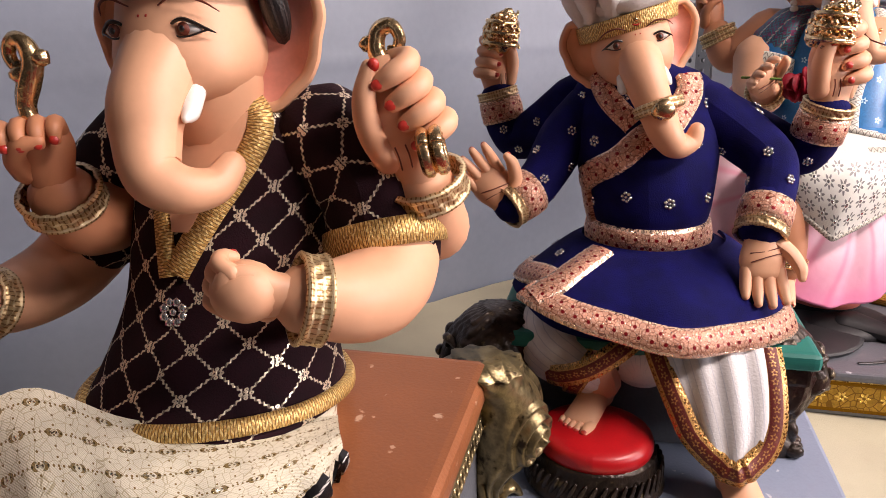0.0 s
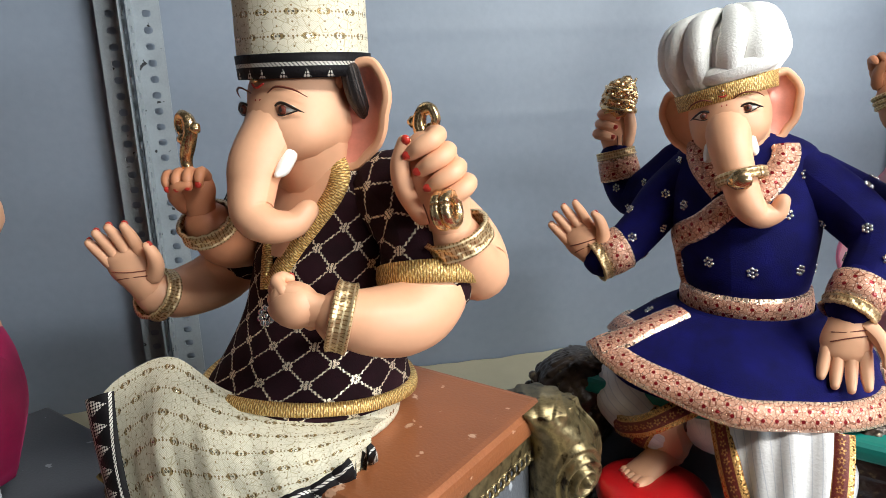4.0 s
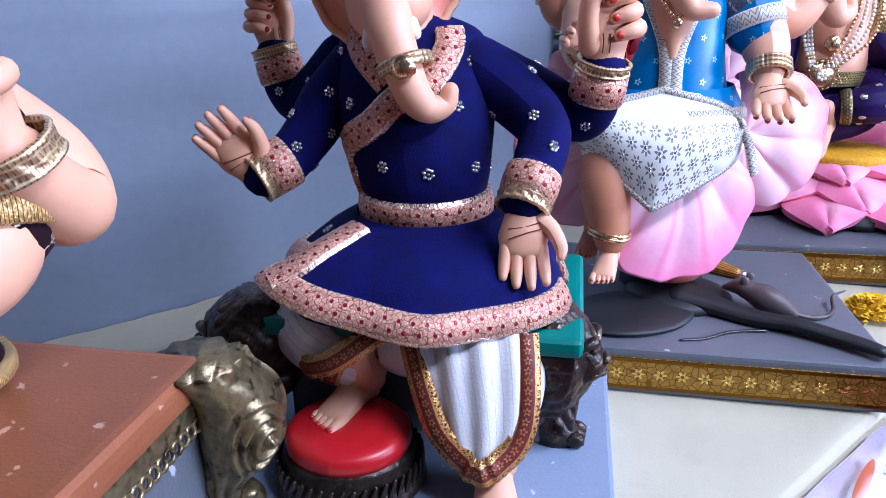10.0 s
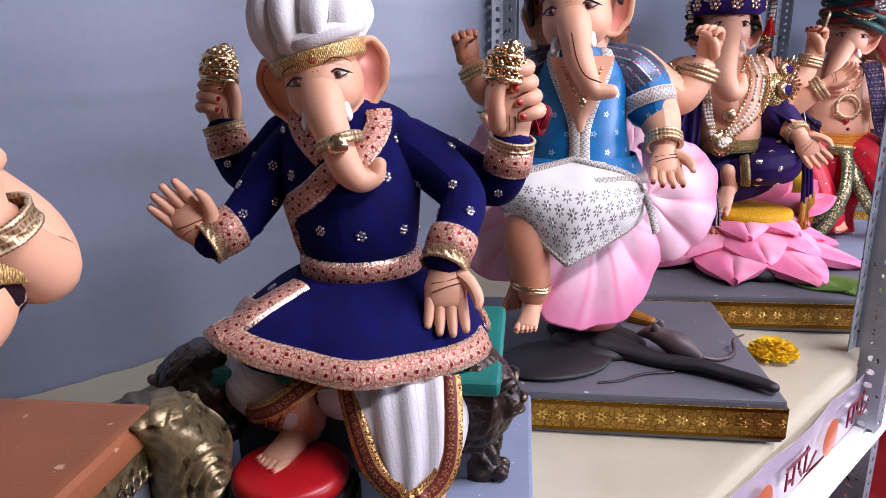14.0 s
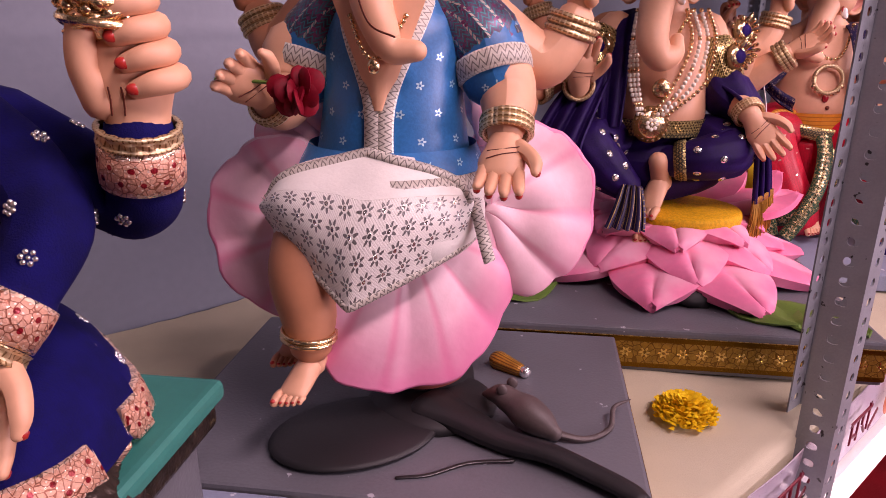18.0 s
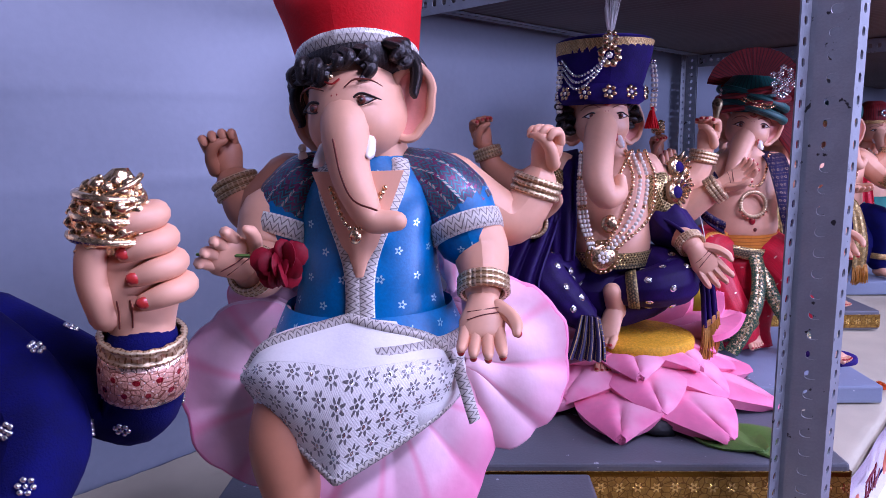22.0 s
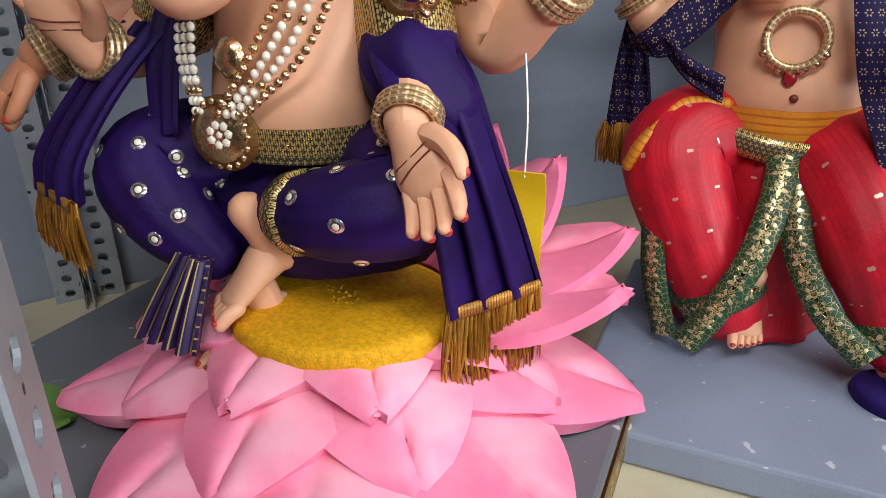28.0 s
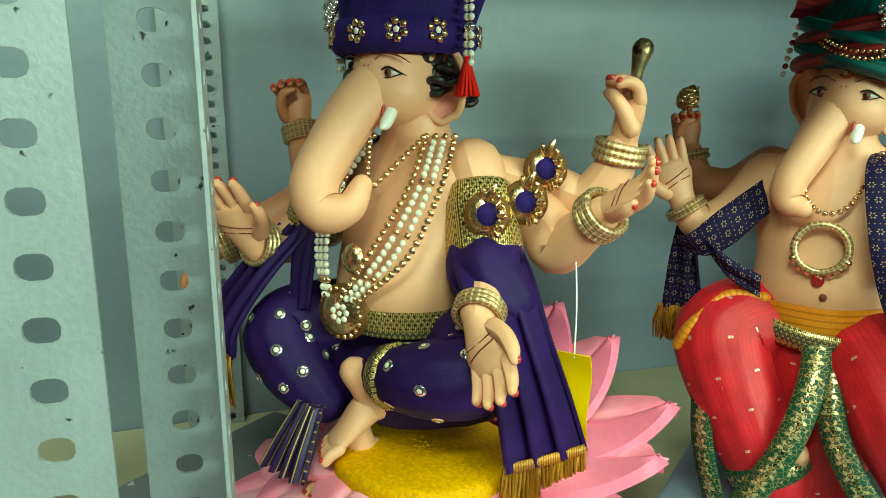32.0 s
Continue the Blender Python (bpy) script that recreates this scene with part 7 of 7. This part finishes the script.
    s.loft([(0, 0.005, 0.57, 0.06, 0.06), (0, 0.005, 0.6, 0.075, 0.072), (0, 0.008, 0.64, 0.07, 0.066), (0, 0.01, 0.67, 0.03, 0.03)], hat, 26, 5, fold=(9, 0.04))
    s.loft([(0, 0.005, 0.57, 0.064, 0.064), (0, 0.005, 0.588, 0.069, 0.068)], gold_lace, 26, 3)
    s.flower(arr(0, -0.075, 0.615), (0, -1, 0.1), 0.016, silver, ruby, 8)
    ob = s.make("seated_statue", place(x, y, z))
    return tagged(ob, label, "statue", "statues on the table")


FAR = [
    (3.12, 0.68, 0.06, black_paint, olive_gauze, turban_red, "elephant-headed statue in dark robe with gold gauze stole"),
    (3.72, 0.66, 0.05, navy, gold_lace, turban_green, "elephant-headed statue in blue robe with gold lace stole"),
    (4.3, 0.66, 0.05, teal, red_silk, turban_red, "elephant-headed statue in teal robe with red stole"),
    (4.9, 0.66, 0.05, maroon, olive_gauze, turban_purple, "elephant-headed statue in maroon robe with gauze stole"),
    (5.5, 0.66, 0.05, red_silk, gold_lace, turban_white, "elephant-headed statue in red robe with white turban"),
    (-0.22, 0.84, 0.05, magenta, olive_gauze, turban_red, "elephant-headed statue in magenta silk robe"),
]
for row in FAR:
    far_statue(*row)


# ---- seats and plinths ----
def plinth(where, x0, x1, y0, y1, h, material, trim, label):
    e = thing("plinth", where, label, "plinth", "plinths on the table")
    part("slab", box_sculpt(x0, x1, y0, y1, 0.0, h, material, 0.005), e)
    if trim:
        t = 0.003
        for nm, q in (("front_trim", (x0, x1, y0 - t, y0 + 0.001)), ("back_trim", (x0, x1, y1 - 0.001, y1 + t))):
            part(nm, box_sculpt(q[0], q[1], q[2], q[3], 0.008, h - 0.012, gold_trim, 0.001), e, "embossed gold foil trim")
        for nm, q in (("side_trim", (x0 - t, x0 + 0.001)), ("side_trim", (x1 - 0.001, x1 + t))):
            part(nm, box_sculpt(q[0], q[1], y0, y1, 0.008, h - 0.012, gold_trim, 0.001), e, "embossed gold foil trim")
    return e


plinth(place(1.27, 0.60), -0.265, 0.308, -0.235, 0.195, 0.07, plinth_grey, True, "grey painted plinth with embossed gold foil trim")
plinth(place(2.0, 0.70), -0.38, 0.322, -0.4, 0.075, 0.075, plinth_grey, True, "wide grey plinth with gold foil trim under the lotus")
plinth(place(2.55, 0.64), -0.15, 0.223, -0.353, 0.12, 0.04, plinth_blue, False, "blue-grey painted plinth chipped at the edges")
plinth(place(0.80, 0.58), -0.19, 0.222, -0.27, 0.128, 0.068, plinth_blue, False, "blue-grey painted plinth under the lion throne")
plinth(place(0.276, 0.588), -0.21, 0.25, -0.3, 0.25, 0.03, plinth_grey, False, "grey painted base slab of the copper throne")
for x, y, z, *rest in FAR:
    plinth(place(x, y), -0.2, 0.2, -0.25, 0.2, z, plinth_grey if x < 3.4 else plinth_blue, x < 3.4, "painted plinth under a statue further along")


def curl_leg(e, x, y, z0, z1, turn, material, spread=0.66):
    """A leaf-carved throne leg: palmette between two volutes, a narrow neck and a scrolled foot."""
    s = Sculpt()
    h = z1 - z0

    def relief(a, v, z):
        out = 0.0
        for k in (-1, 1):
            du, dv = (a - spread * k) * 0.05, z - h * 0.6
            r, turned = math.hypot(du, dv), math.atan2(dv, du * k)
            if r < 0.05:
                fade = min(1.0, (0.05 - r) / 0.018)
                out += fade * (0.008 * math.cos(min(1.0, r / 0.05) * 1.5) + 0.005 * math.sin(r * 480 + turned) + 0.006 * max(0.0, 1 - r / 0.009))
        wide = max(0.02, 0.5 * (v - 0.55)) + 0.1
        if v > 0.5 and abs(a) < wide:
            out += 0.008 * (1 - abs(a) / wide) + 0.0025 * math.cos(a / wide * 9)
        if v > 0.86:
            out += 0.003 * math.sin(a * 11) * (v - 0.86) / 0.14 + 0.006 * (v - 0.86) / 0.14
        if v < 0.5:
            out += 0.0028 * math.sin(a * 9 + 10 * v) * min(1.0, (0.5 - v) * 6)
        return out

    s.carved([(0, -0.03, h * 0.05, 0.017, 0.016), (0, -0.026, h * 0.2, 0.016, 0.015), (0, -0.026, h * 0.3, 0.02, 0.018), (0, -0.042, h * 0.44, 0.035, 0.034), (0, -0.05, h * 0.62, 0.045, 0.044),
              (0, -0.046, h * 0.8, 0.046, 0.042), (0, -0.026, h * 0.93, 0.048, 0.04), (0, -0.018, h, 0.044, 0.036)], material, relief, 120, 13)
    scroll = [(0, -0.046 - (0.021 - 0.013 * w) * math.sin(6.9 * w - 0.5), 0.031 - (0.025 - 0.016 * w) * math.cos(6.9 * w - 0.5)) for w in np.linspace(0, 1, 16)]
    s.tube([(0, -0.012, h * 0.3), (0, -0.014, h * 0.16), (0, -0.022, 0.014)] + scroll, [(0.011, 0.006), (0.014, 0.007), (0.017, 0.008)] + [(0.021 - 0.004 * w, 0.0075 - 0.002 * w) for w in np.linspace(0, 1, 16)], material, 12, 3, up=(0, 1, 0.1))
    return part("claw_leg", s, e, "antique gold scrolled leaf-carved leg", pose(x, y, z0, 0, 0, turn) @ Matrix.Diagonal((0.9, 0.9, 1, 1)))


def copper_throne():
    e = thing("throne", place(0.276, 0.588), "low throne with copper-painted seat and antique gold carved legs", "throne")
    part("body", box_sculpt(-0.18, 0.178, -0.104, 0.138, 0.03, 0.2, plinth_grey, 0.006), e, "grey painted box under the seat")
    part("seat", box_sculpt(-0.19, 0.192, -0.119, 0.15, 0.203, 0.237, copper_seat, 0.012, 3), e, "copper-painted seat with worn edges")
    for nm, x0, x1, y0, y1 in (("front_moulding", -0.185, 0.183, -0.113, -0.105), ("side_moulding", 0.177, 0.185, -0.109, 0.14)):
        part(nm, box_sculpt(x0, x1, y0, y1, 0.183, 0.204, antique, 0.002), e, "antique gold moulding")
    s = Sculpt()
    for k in range(20):
        s.bangle((0.185, -0.094 + 0.0115 * k, 0.176), (1, 0, 0.2), 0.006, 0.0022, antique)
    part("scroll_trim", s, e, "row of carved antique gold scrolls")
    s = Sculpt()
    for k in range(30):
        s.bangle((-0.17 + 0.0114 * k, -0.111, 0.176), (0, 1, 0.2), 0.006, 0.0022, antique)
    part("scroll_trim", s, e, "row of carved antique gold scrolls")
    for x, y, top, turn, spread in ((0.152, -0.088, 0.214, 45, 0.62), (-0.156, -0.088, 0.214, -45, 0.62), (0.172, 0.13, 0.236, 132, 1.15)):
        curl_leg(e, x, y, 0.03, top, turn, antique, spread)
    b = Sculpt()
    b.ball((0.0, -0.19, 0.06), (0.065, 0.06, 0.035), gold, sides=24, rows=14)
    part("foot_ball", b, e, "dull gold footrest dome")


copper_throne()


def lion_throne():
    e = thing("throne", place(0.80, 0.58), "throne with teal seat and dark bronze lion-head legs", "throne")
    part("body", box_sculpt(-0.15, 0.16, -0.1, 0.07, 0.068, 0.186, plinth_grey, 0.006), e, "grey painted box under the seat")
    part("rail", box_sculpt(-0.168, 0.176, -0.14, 0.083, 0.183, 0.206, bronze_dark, 0.005), e, "dark bronze moulded rail")
    part("seat", box_sculpt(-0.175, 0.183, -0.148, 0.092, 0.206, 0.227, teal, 0.009, 3), e, "teal painted seat pad")
    for x, y, turn in ((-0.18, -0.108, -84), (0.14, -0.082, 84)):
        s = Sculpt()

        def mane(a, v, z):
            # wavy locks that sweep back from the face in three tiers
            back = min(1.0, max(0.0, (abs(a) - 0.55) / 0.4))
            tier = (abs(a) * 1.25 + 0.22 * math.sin(v * 31)) % 1.0
            lock = abs(math.sin(v * 26 + 2.2 * math.sin(a * 3.1) + 1.2 * math.sin(a * 7 + v * 9)))
            face = 0.012 * max(0.0, 1 - abs(a) / 0.5) * max(0.0, 1 - abs(v - 0.5) / 0.3)
            return back * (0.005 * lock + 0.004 * (1 - tier)) + face + 0.0015 * math.sin(a * 23) * math.sin(v * 41)

        s.carved([(0, 0.0, 0.048, 0.018, 0.022), (0, -0.002, 0.064, 0.04, 0.042), (0, -0.004, 0.095, 0.052, 0.054), (0, -0.004, 0.135, 0.056, 0.058), (0, 0.0, 0.17, 0.052, 0.055), (0, 0.004, 0.196, 0.038, 0.041), (0, 0.004, 0.208, 0.015, 0.017)],
                 bronze_dark, mane, 84, 8)
        # face set close into the mane: muzzle, nose, jaw, brows, eyes
        s.loft([(0, -0.046, 0.1, 0.018, 0.016), (0, -0.05, 0.11, 0.026, 0.024), (0, -0.052, 0.128, 0.027, 0.026), (0, -0.046, 0.15, 0.028, 0.02), (0, -0.036, 0.172, 0.026, 0.016)], bronze_dark, 18, 4)
        s.ball((0, -0.076, 0.132), (0.012, 0.007, 0.008), bronze_dark, sides=10, rows=6)
        s.tube([(-0.018, -0.066, 0.116), (0, -0.075, 0.113), (0.018, -0.066, 0.116)], [0.004, 0.005, 0.004], bronze_dark, 8, 4)
        for k in (-1, 1):
            s.tube([(0.006 * k, -0.064, 0.154), (0.018 * k, -0.062, 0.162), (0.03 * k, -0.05, 0.156)], [0.005, 0.007, 0.005], bronze_dark, 8, 4)
            s.ball((0.017 * k, -0.062, 0.149), 0.005, bronze_dark, sides=8, rows=6)
        s.loft([(0, -0.02, 0.0, 0.022, 0.03), (0, -0.02, 0.02, 0.024, 0.028), (0, -0.008, 0.045, 0.02, 0.02), (0, -0.004, 0.08, 0.032, 0.032)], bronze_dark, 24, 5, fold=(5, 0.08))
        for k in (-1, 0, 1):
            s.ball((0.013 * k, -0.046, 0.011), (0.009, 0.014, 0.011), bronze_dark, sides=10, rows=6)
            s.tube([(0.018 * k, -0.024, 0.072), (0.026 * k, -0.038, 0.055), (0.02 * k, -0.042, 0.034)], [0.006, 0.008, 0.004], bronze_dark, 8, 4)
        part("lion_head_leg", s, e, "dark bronze leg carved as a lion head", pose(x, y, 0.068, 0, 0, turn) @ Matrix.Diagonal((0.9, 0.9, 0.84, 1)))
    return e


lion_throne()


def footstool():
    e = thing("footstool", place(0.80, 0.58) @ pose(-0.05, -0.183, 0.068) @ Matrix.Diagonal((0.78, 0.78, 0.8, 1)), "round footstool with red cushion and dark bronze carved rim", "footstool")
    s = Sculpt()
    s.loft([(0, 0, 0.0, 0.098, 0.09), (0, 0, 0.01, 0.102, 0.094), (0, 0, 0.04, 0.09, 0.083), (0, 0, 0.056, 0.088, 0.08)], bronze_dark, 40, 4)
    for k in range(44):
        a = 2 * math.pi * k / 44
        c = arr(0.096 * math.sin(a), -0.089 * math.cos(a), 0.027)
        t = arr(math.cos(a), math.sin(a), 0)
        s.tube([c - t * 0.006 - arr(0, 0, 0.014), c + arr(0, 0, 0.002), c + t * 0.006 + arr(0, 0, 0.016)], [0.003, 0.0045, 0.003], bronze_dark, 6, 3)
    part("rim", s, e, "dark bronze carved rim")
    s = Sculpt()
    s.loft([(0, 0, 0.05, 0.08, 0.074), (0, 0, 0.066, 0.084, 0.078), (0, 0, 0.08, 0.076, 0.07), (0, 0, 0.086, 0.04, 0.036)], mat("red_cushion_paint", lin(186, 20, 26), 0.4, coat=0.3, vary=0.1), 36, 5)
    part("cushion", s, e, "glossy red painted cushion")


footstool()


def petal_mesh(length, width, thick, edge, curl, point=0.0, ribs=5, scallop=0.0):
    """A broad petal from its root: cupped, ribbed, round or pointed."""
    s = Sculpt()
    rows, cols = 16, 21
    g = np.zeros((rows, cols, 3))
    for i in range(rows):
        v = i / (rows - 1)
        w = width * (math.sin(math.pi * min(1.0, 0.16 + 0.84 * v)) ** 0.6 if point else (0.35 + 0.65 * math.sin(math.pi * 0.5 * min(1, v * 1.25))) * (1 - max(0, v - 0.7) ** 2 * 2.2))
        if point:
            w = width * math.sin(math.pi * (0.24 + 0.757 * v)) ** 0.78
        for j in range(cols):
            q = 2 * j / (cols - 1) - 1
            end = 1 - (0.28 * q * q if not point else 0)
            rib = 0.0045 * math.cos(q * math.pi * ribs) * v if not point else 0.017 * (1 - q * q) * min(1, 3 * v) * (1 - 0.4 * v) - 0.009 * math.exp(-(q / 0.13) ** 2) * v
            wave = scallop * math.sin(q * 9.0) * v * v
            g[i, j] = (w * q, -length * v * end, edge * q * q * v + curl * v * v * v + rib + wave)
    s.sheet(g, thick, pink)
    rim = [*g[:, 0], *g[-1, 1:-1], *g[::-1, -1]][::2]
    if not point:
        s.tube(rim, [thick * 0.48] * len(rim), pink, 8, 1)
    return s


def fan_petal(length, width, spread, curl, cup, seed):
    """A scallop-shaped petal: ribs run out from the root to a wavy rim."""
    rnd = random.Random(seed)
    s = Sculpt()
    rows, cols = 15, 61
    shift = rnd.uniform(0, 6)
    g = np.zeros((rows, cols, 3))
    for i in range(rows):
        v = i / (rows - 1)
        for j in range(cols):
            q = 2 * j / (cols - 1) - 1
            a = math.radians(spread) * q
            wob = q * 8.0 + 0.9 * math.sin(2.7 * q + shift) + shift
            lobe = 1 + v * (0.03 * abs(math.sin(wob)) + 0.014 * math.sin(q * 23 + shift) + 0.006 * math.sin(q * 51))
            rib = 0.0055 * abs(math.sin(wob)) * min(1.0, 1.6 * v)
            g[i, j] = (width * v * lobe * math.sin(a), -length * v * lobe * (0.3 + 0.7 * math.cos(a)), curl * v * v + cup * q * q * v + rib + 0.003 * math.sin(9 * v + 5 * q + shift))
    s.sheet(g, 0.012, pink_fan)
    s.tube([g[-1, j] for j in range(0, cols, 2)], [0.0058] * len(range(0, cols, 2)), pink_fan, 8, 2)
    return s


def petal_seat():
    e = thing("petal_seat", place(1.27, 0.60), "pink and white scalloped petal seat on a grey stem", "petal seat")
    core = Sculpt()
    core.loft([(0.03, 0.0, 0.1, 0.06, 0.06), (0.03, 0.0, 0.18, 0.065, 0.065), (0.02, -0.005, 0.27, 0.09, 0.08), (0.01, -0.01, 0.325, 0.1, 0.09), (0.0, 0.0, 0.34, 0.09, 0.08)], coral, 30, 5)
    part("core", core, e, "coral-shaded heart of the petals")
    petals = (((0.03, -0.092, 0.33), (0.02, -0.12, -1), (0.4, -0.88, -0.1), 0.2, 0.132, 108), ((0.115, -0.035, 0.338), (0.93, 0.1, -0.12), (0.4, -0.9, 0.12), 0.125, 0.1, 122),
              ((-0.085, -0.055, 0.312), (-0.96, -0.2, -0.2), (0.35, -0.9, 0.12), 0.128, 0.108, 122), ((-0.085, 0.02, 0.39), (-0.8, -0.1, 0.35), (0.5, -0.8, 0.2), 0.095, 0.07, 100), ((0.095, 0.05, 0.4), (0.7, 0.5, 0.3), (0.7, -0.7, 0.2), 0.09, 0.07, 100))
    for k, (root, way, face_to, ln, wd, sp) in enumerate(petals):
        yy = -Vector(way).normalized()
        xx = yy.cross(Vector(face_to)).normalized()
        m = Matrix((xx, yy, xx.cross(yy))).transposed().to_4x4()
        m.translation = root
        part("petal", fan_petal(ln, wd, sp, -0.018, -0.01, 40 + k), e, "pink petal fading to white with wavy rim", m)
    stem = Sculpt()
    stem.tube([(0.03, 0.02, 0.07), (0.03, 0.0, 0.12), (0.03, 0.0, 0.2)], [0.07, 0.06, 0.05], dark_slate, 18, 5)
    part("stem", stem, e, "dark grey stem")


petal_seat()


def elephant_relief():
    """The dark head lying on the plinth: ear, brow and long trunk."""
    s = Sculpt()
    s.ball((-0.03, -0.125, 0.076), (0.105, 0.075, 0.009), dark_slate, Euler((0, 0, 0.5)).to_matrix().to_4x4(), 30, 12)
    s.ball((0.05, -0.045, 0.074), (0.085, 0.075, 0.022), dark_slate, sides=24, rows=14)
    s.tube([(0.06, -0.06, 0.08), (0.1, -0.09, 0.078), (0.15, -0.125, 0.078), (0.2, -0.15, 0.084), (0.245, -0.175, 0.082), (0.28, -0.2, 0.082), (0.292, -0.214, 0.082)], [(0.046, 0.02), (0.03, 0.016), (0.021, 0.013), (0.017, 0.011), (0.016, 0.01), (0.015, 0.009), (0.012, 0.008)], dark_slate, 18, 6)
    s.tube([(0.035, -0.2, 0.072), (0.07, -0.19, 0.072), (0.11, -0.165, 0.073), (0.16, -0.155, 0.074)], [0.002, 0.0022, 0.0022, 0.002], black_paint, 6, 5)
    tagged(s.make("elephant_figure", place(1.27, 0.60)), "dark grey elephant head with long trunk lying on the plinth", "figurine")
    m = Sculpt()
    m.tube([(0.206, -0.107, 0.08), (0.194, -0.099, 0.085), (0.178, -0.089, 0.09), (0.164, -0.08, 0.094), (0.152, -0.072, 0.097), (0.142, -0.066, 0.094), (0.134, -0.061, 0.091)],
           [0.008, 0.015, 0.018, 0.014, 0.0125, 0.008, 0.0035], mouse_grey, 16, 6)
    for k in (-1, 1):
        m.ball((0.157 + 0.005 * k, -0.074 + 0.008 * k, 0.109), (0.006, 0.003, 0.007), mouse_grey, sides=10, rows=6)
    m.tube([(0.2, -0.105, 0.08), (0.235, -0.105, 0.074), (0.262, -0.085, 0.075), (0.268, -0.06, 0.085), (0.285, -0.05, 0.09)], [0.005, 0.0035, 0.003, 0.0025, 0.001], mouse_grey, 8, 5)
    tagged(m.make("mouse_figure", place(1.27, 0.60) @ pose(0.163, -0.078, 0.071) @ Matrix.Scale(1.2, 4) @ pose(-0.17, 0.084, -0.071)), "small grey mouse figurine with curled tail on the plinth", "figurine")
    o = Sculpt()
    o.tube([(0.13, 0.07, 0.08), (0.16, 0.05, 0.078)], [0.014, 0.01], fringe, 10, 4)
    o.ball((0.168, 0.044, 0.078), 0.009, silver, sides=8, rows=6)
    tagged(o.make("tassel", place(1.27, 0.60)), "gold tassel with silver bead lying on the plinth", "tassel")


elephant_relief()


def lotus():
    e = thing("lotus_pedestal", place(2.0, 0.70), "pink lotus pedestal with yellow heart on grey plinth", "lotus pedestal")
    c = Sculpt()
    c.loft([(0.035, -0.05, 0.075, 0.16, 0.16), (0.035, -0.05, 0.13, 0.16, 0.16), (0.035, -0.05, 0.172, 0.13, 0.13)], pink, 30, 4)
    part("core", c, e, "pink body of the lotus")
    h = Sculpt()
    h.loft([(0.055, -0.085, 0.16, 0.112, 0.104), (0.055, -0.085, 0.196, 0.114, 0.106), (0.055, -0.085, 0.203, 0.095, 0.088)], yellow, 40, 4)
    rnd = random.Random(4)
    for _ in range(420):
        a, r = rnd.uniform(0, 2 * math.pi), math.sqrt(rnd.random())
        h.ball((0.055 + 0.108 * r * math.sin(a), -0.085 - 0.1 * r * math.cos(a), 0.202 - 0.006 * r), 0.0032, yellow, sides=5, rows=4)
    part("heart", h, e, "grainy yellow lotus heart")
    cx, cy = 0.035, -0.05
    rings = ((9, -175, 0.135, 0.112, 0.17, 0.082, 9, -0.012), (9, -156, 0.095, 0.15, 0.14, 0.074, 12, -0.016), (8, -140, 0.075, 0.176, 0.105, 0.062, 6, -0.01))
    for count, start, root, z, ln, wd, tilt, curl in rings:
        for k in range(count):
            a = start + 360 / count * k + rnd.uniform(-4, 4)
            if root < 0.08 and abs(a) > 115:
                continue
            part("petal", petal_mesh(ln * rnd.uniform(0.93, 1.07), wd, 0.02, 0.004, curl + rnd.uniform(-0.006, 0.006), 1.0, 1), e, "pink pointed petal",
                 pose(cx + root * math.sin(radians(a)), cy - root * math.cos(radians(a)), z, tilt + rnd.uniform(-2, 2), rnd.uniform(-4, 4), a))
    for a, ln, tilt in ((104, 0.17, -3), (122, 0.2, -10), (142, 0.19, -30), (166, 0.2, -36), (190, 0.2, -36), (214, 0.19, -30), (238, 0.18, -12), (256, 0.17, -4)):
        part("petal", petal_mesh(ln, 0.078, 0.016, 0.012, 0.012, 1.0, 1), e, "pink upright back petal", pose(cx + 0.115 * math.sin(radians(a)), cy - 0.115 * math.cos(radians(a)), 0.178, tilt, 0, a))
    for x, y, turn in ((-0.26, -0.262, -58), (0.16, -0.3, 32), (0.235, -0.335, 50)):
        s = Sculpt()
        rows, cols = 8, 9
        g = [[((q * 2 / (cols - 1) - 1) * 0.06 * math.sin(math.pi * (0.1 + 0.85 * i / (rows - 1))), -0.16 * i / (rows - 1) + 0.08, 0.004 * math.sin(q + i)) for q in range(cols)] for i in range(rows)]
        s.sheet(g, 0.004, leaf_green)
        part("leaf", s, e, "flat green painted lotus leaf", pose(x, y, 0.081, 0, 0, turn))


lotus()
s = Sculpt()
s.ball((0, 0, 0.012), (0.035, 0.022, 0.02), dark_slate, sides=16, rows=10, lump=0.18)
s.ball((0.024, 0.006, 0.016), (0.014, 0.012, 0.014), dark_slate, sides=12, rows=8, lump=0.1)
tagged(s.make("mouse_figure", place(2.0, 0.70) @ pose(0.055, -0.285, 0.075, 0, 0, 20)), "small dark mouse figurine crouching between the lotus petals", "figurine")
s = Sculpt()
s.loft([(0, 0, 0, 0.06, 0.052), (0, 0, 0.012, 0.058, 0.05), (0, 0, 0.016, 0.04, 0.03)], turban_purple, 30, 4)
tagged(s.make("foot_disc", place(2.55, 0.64) @ pose(0.2, -0.175, 0.04)), "round purple painted foot disc on the plinth", "foot disc")
s = Sculpt()
s.loft([(0, 0, 0, 0.1, 0.1), (0, 0, 0.1, 0.09, 0.09), (0, 0, 0.24, 0.08, 0.08), (0, 0, 0.27, 0.03, 0.03)], dark_slate, 24, 4)
tagged(s.make("statue_support", place(2.55, 0.64) @ pose(0.03, 0.02, 0.04)), "dark painted rock support behind the statue", "support")
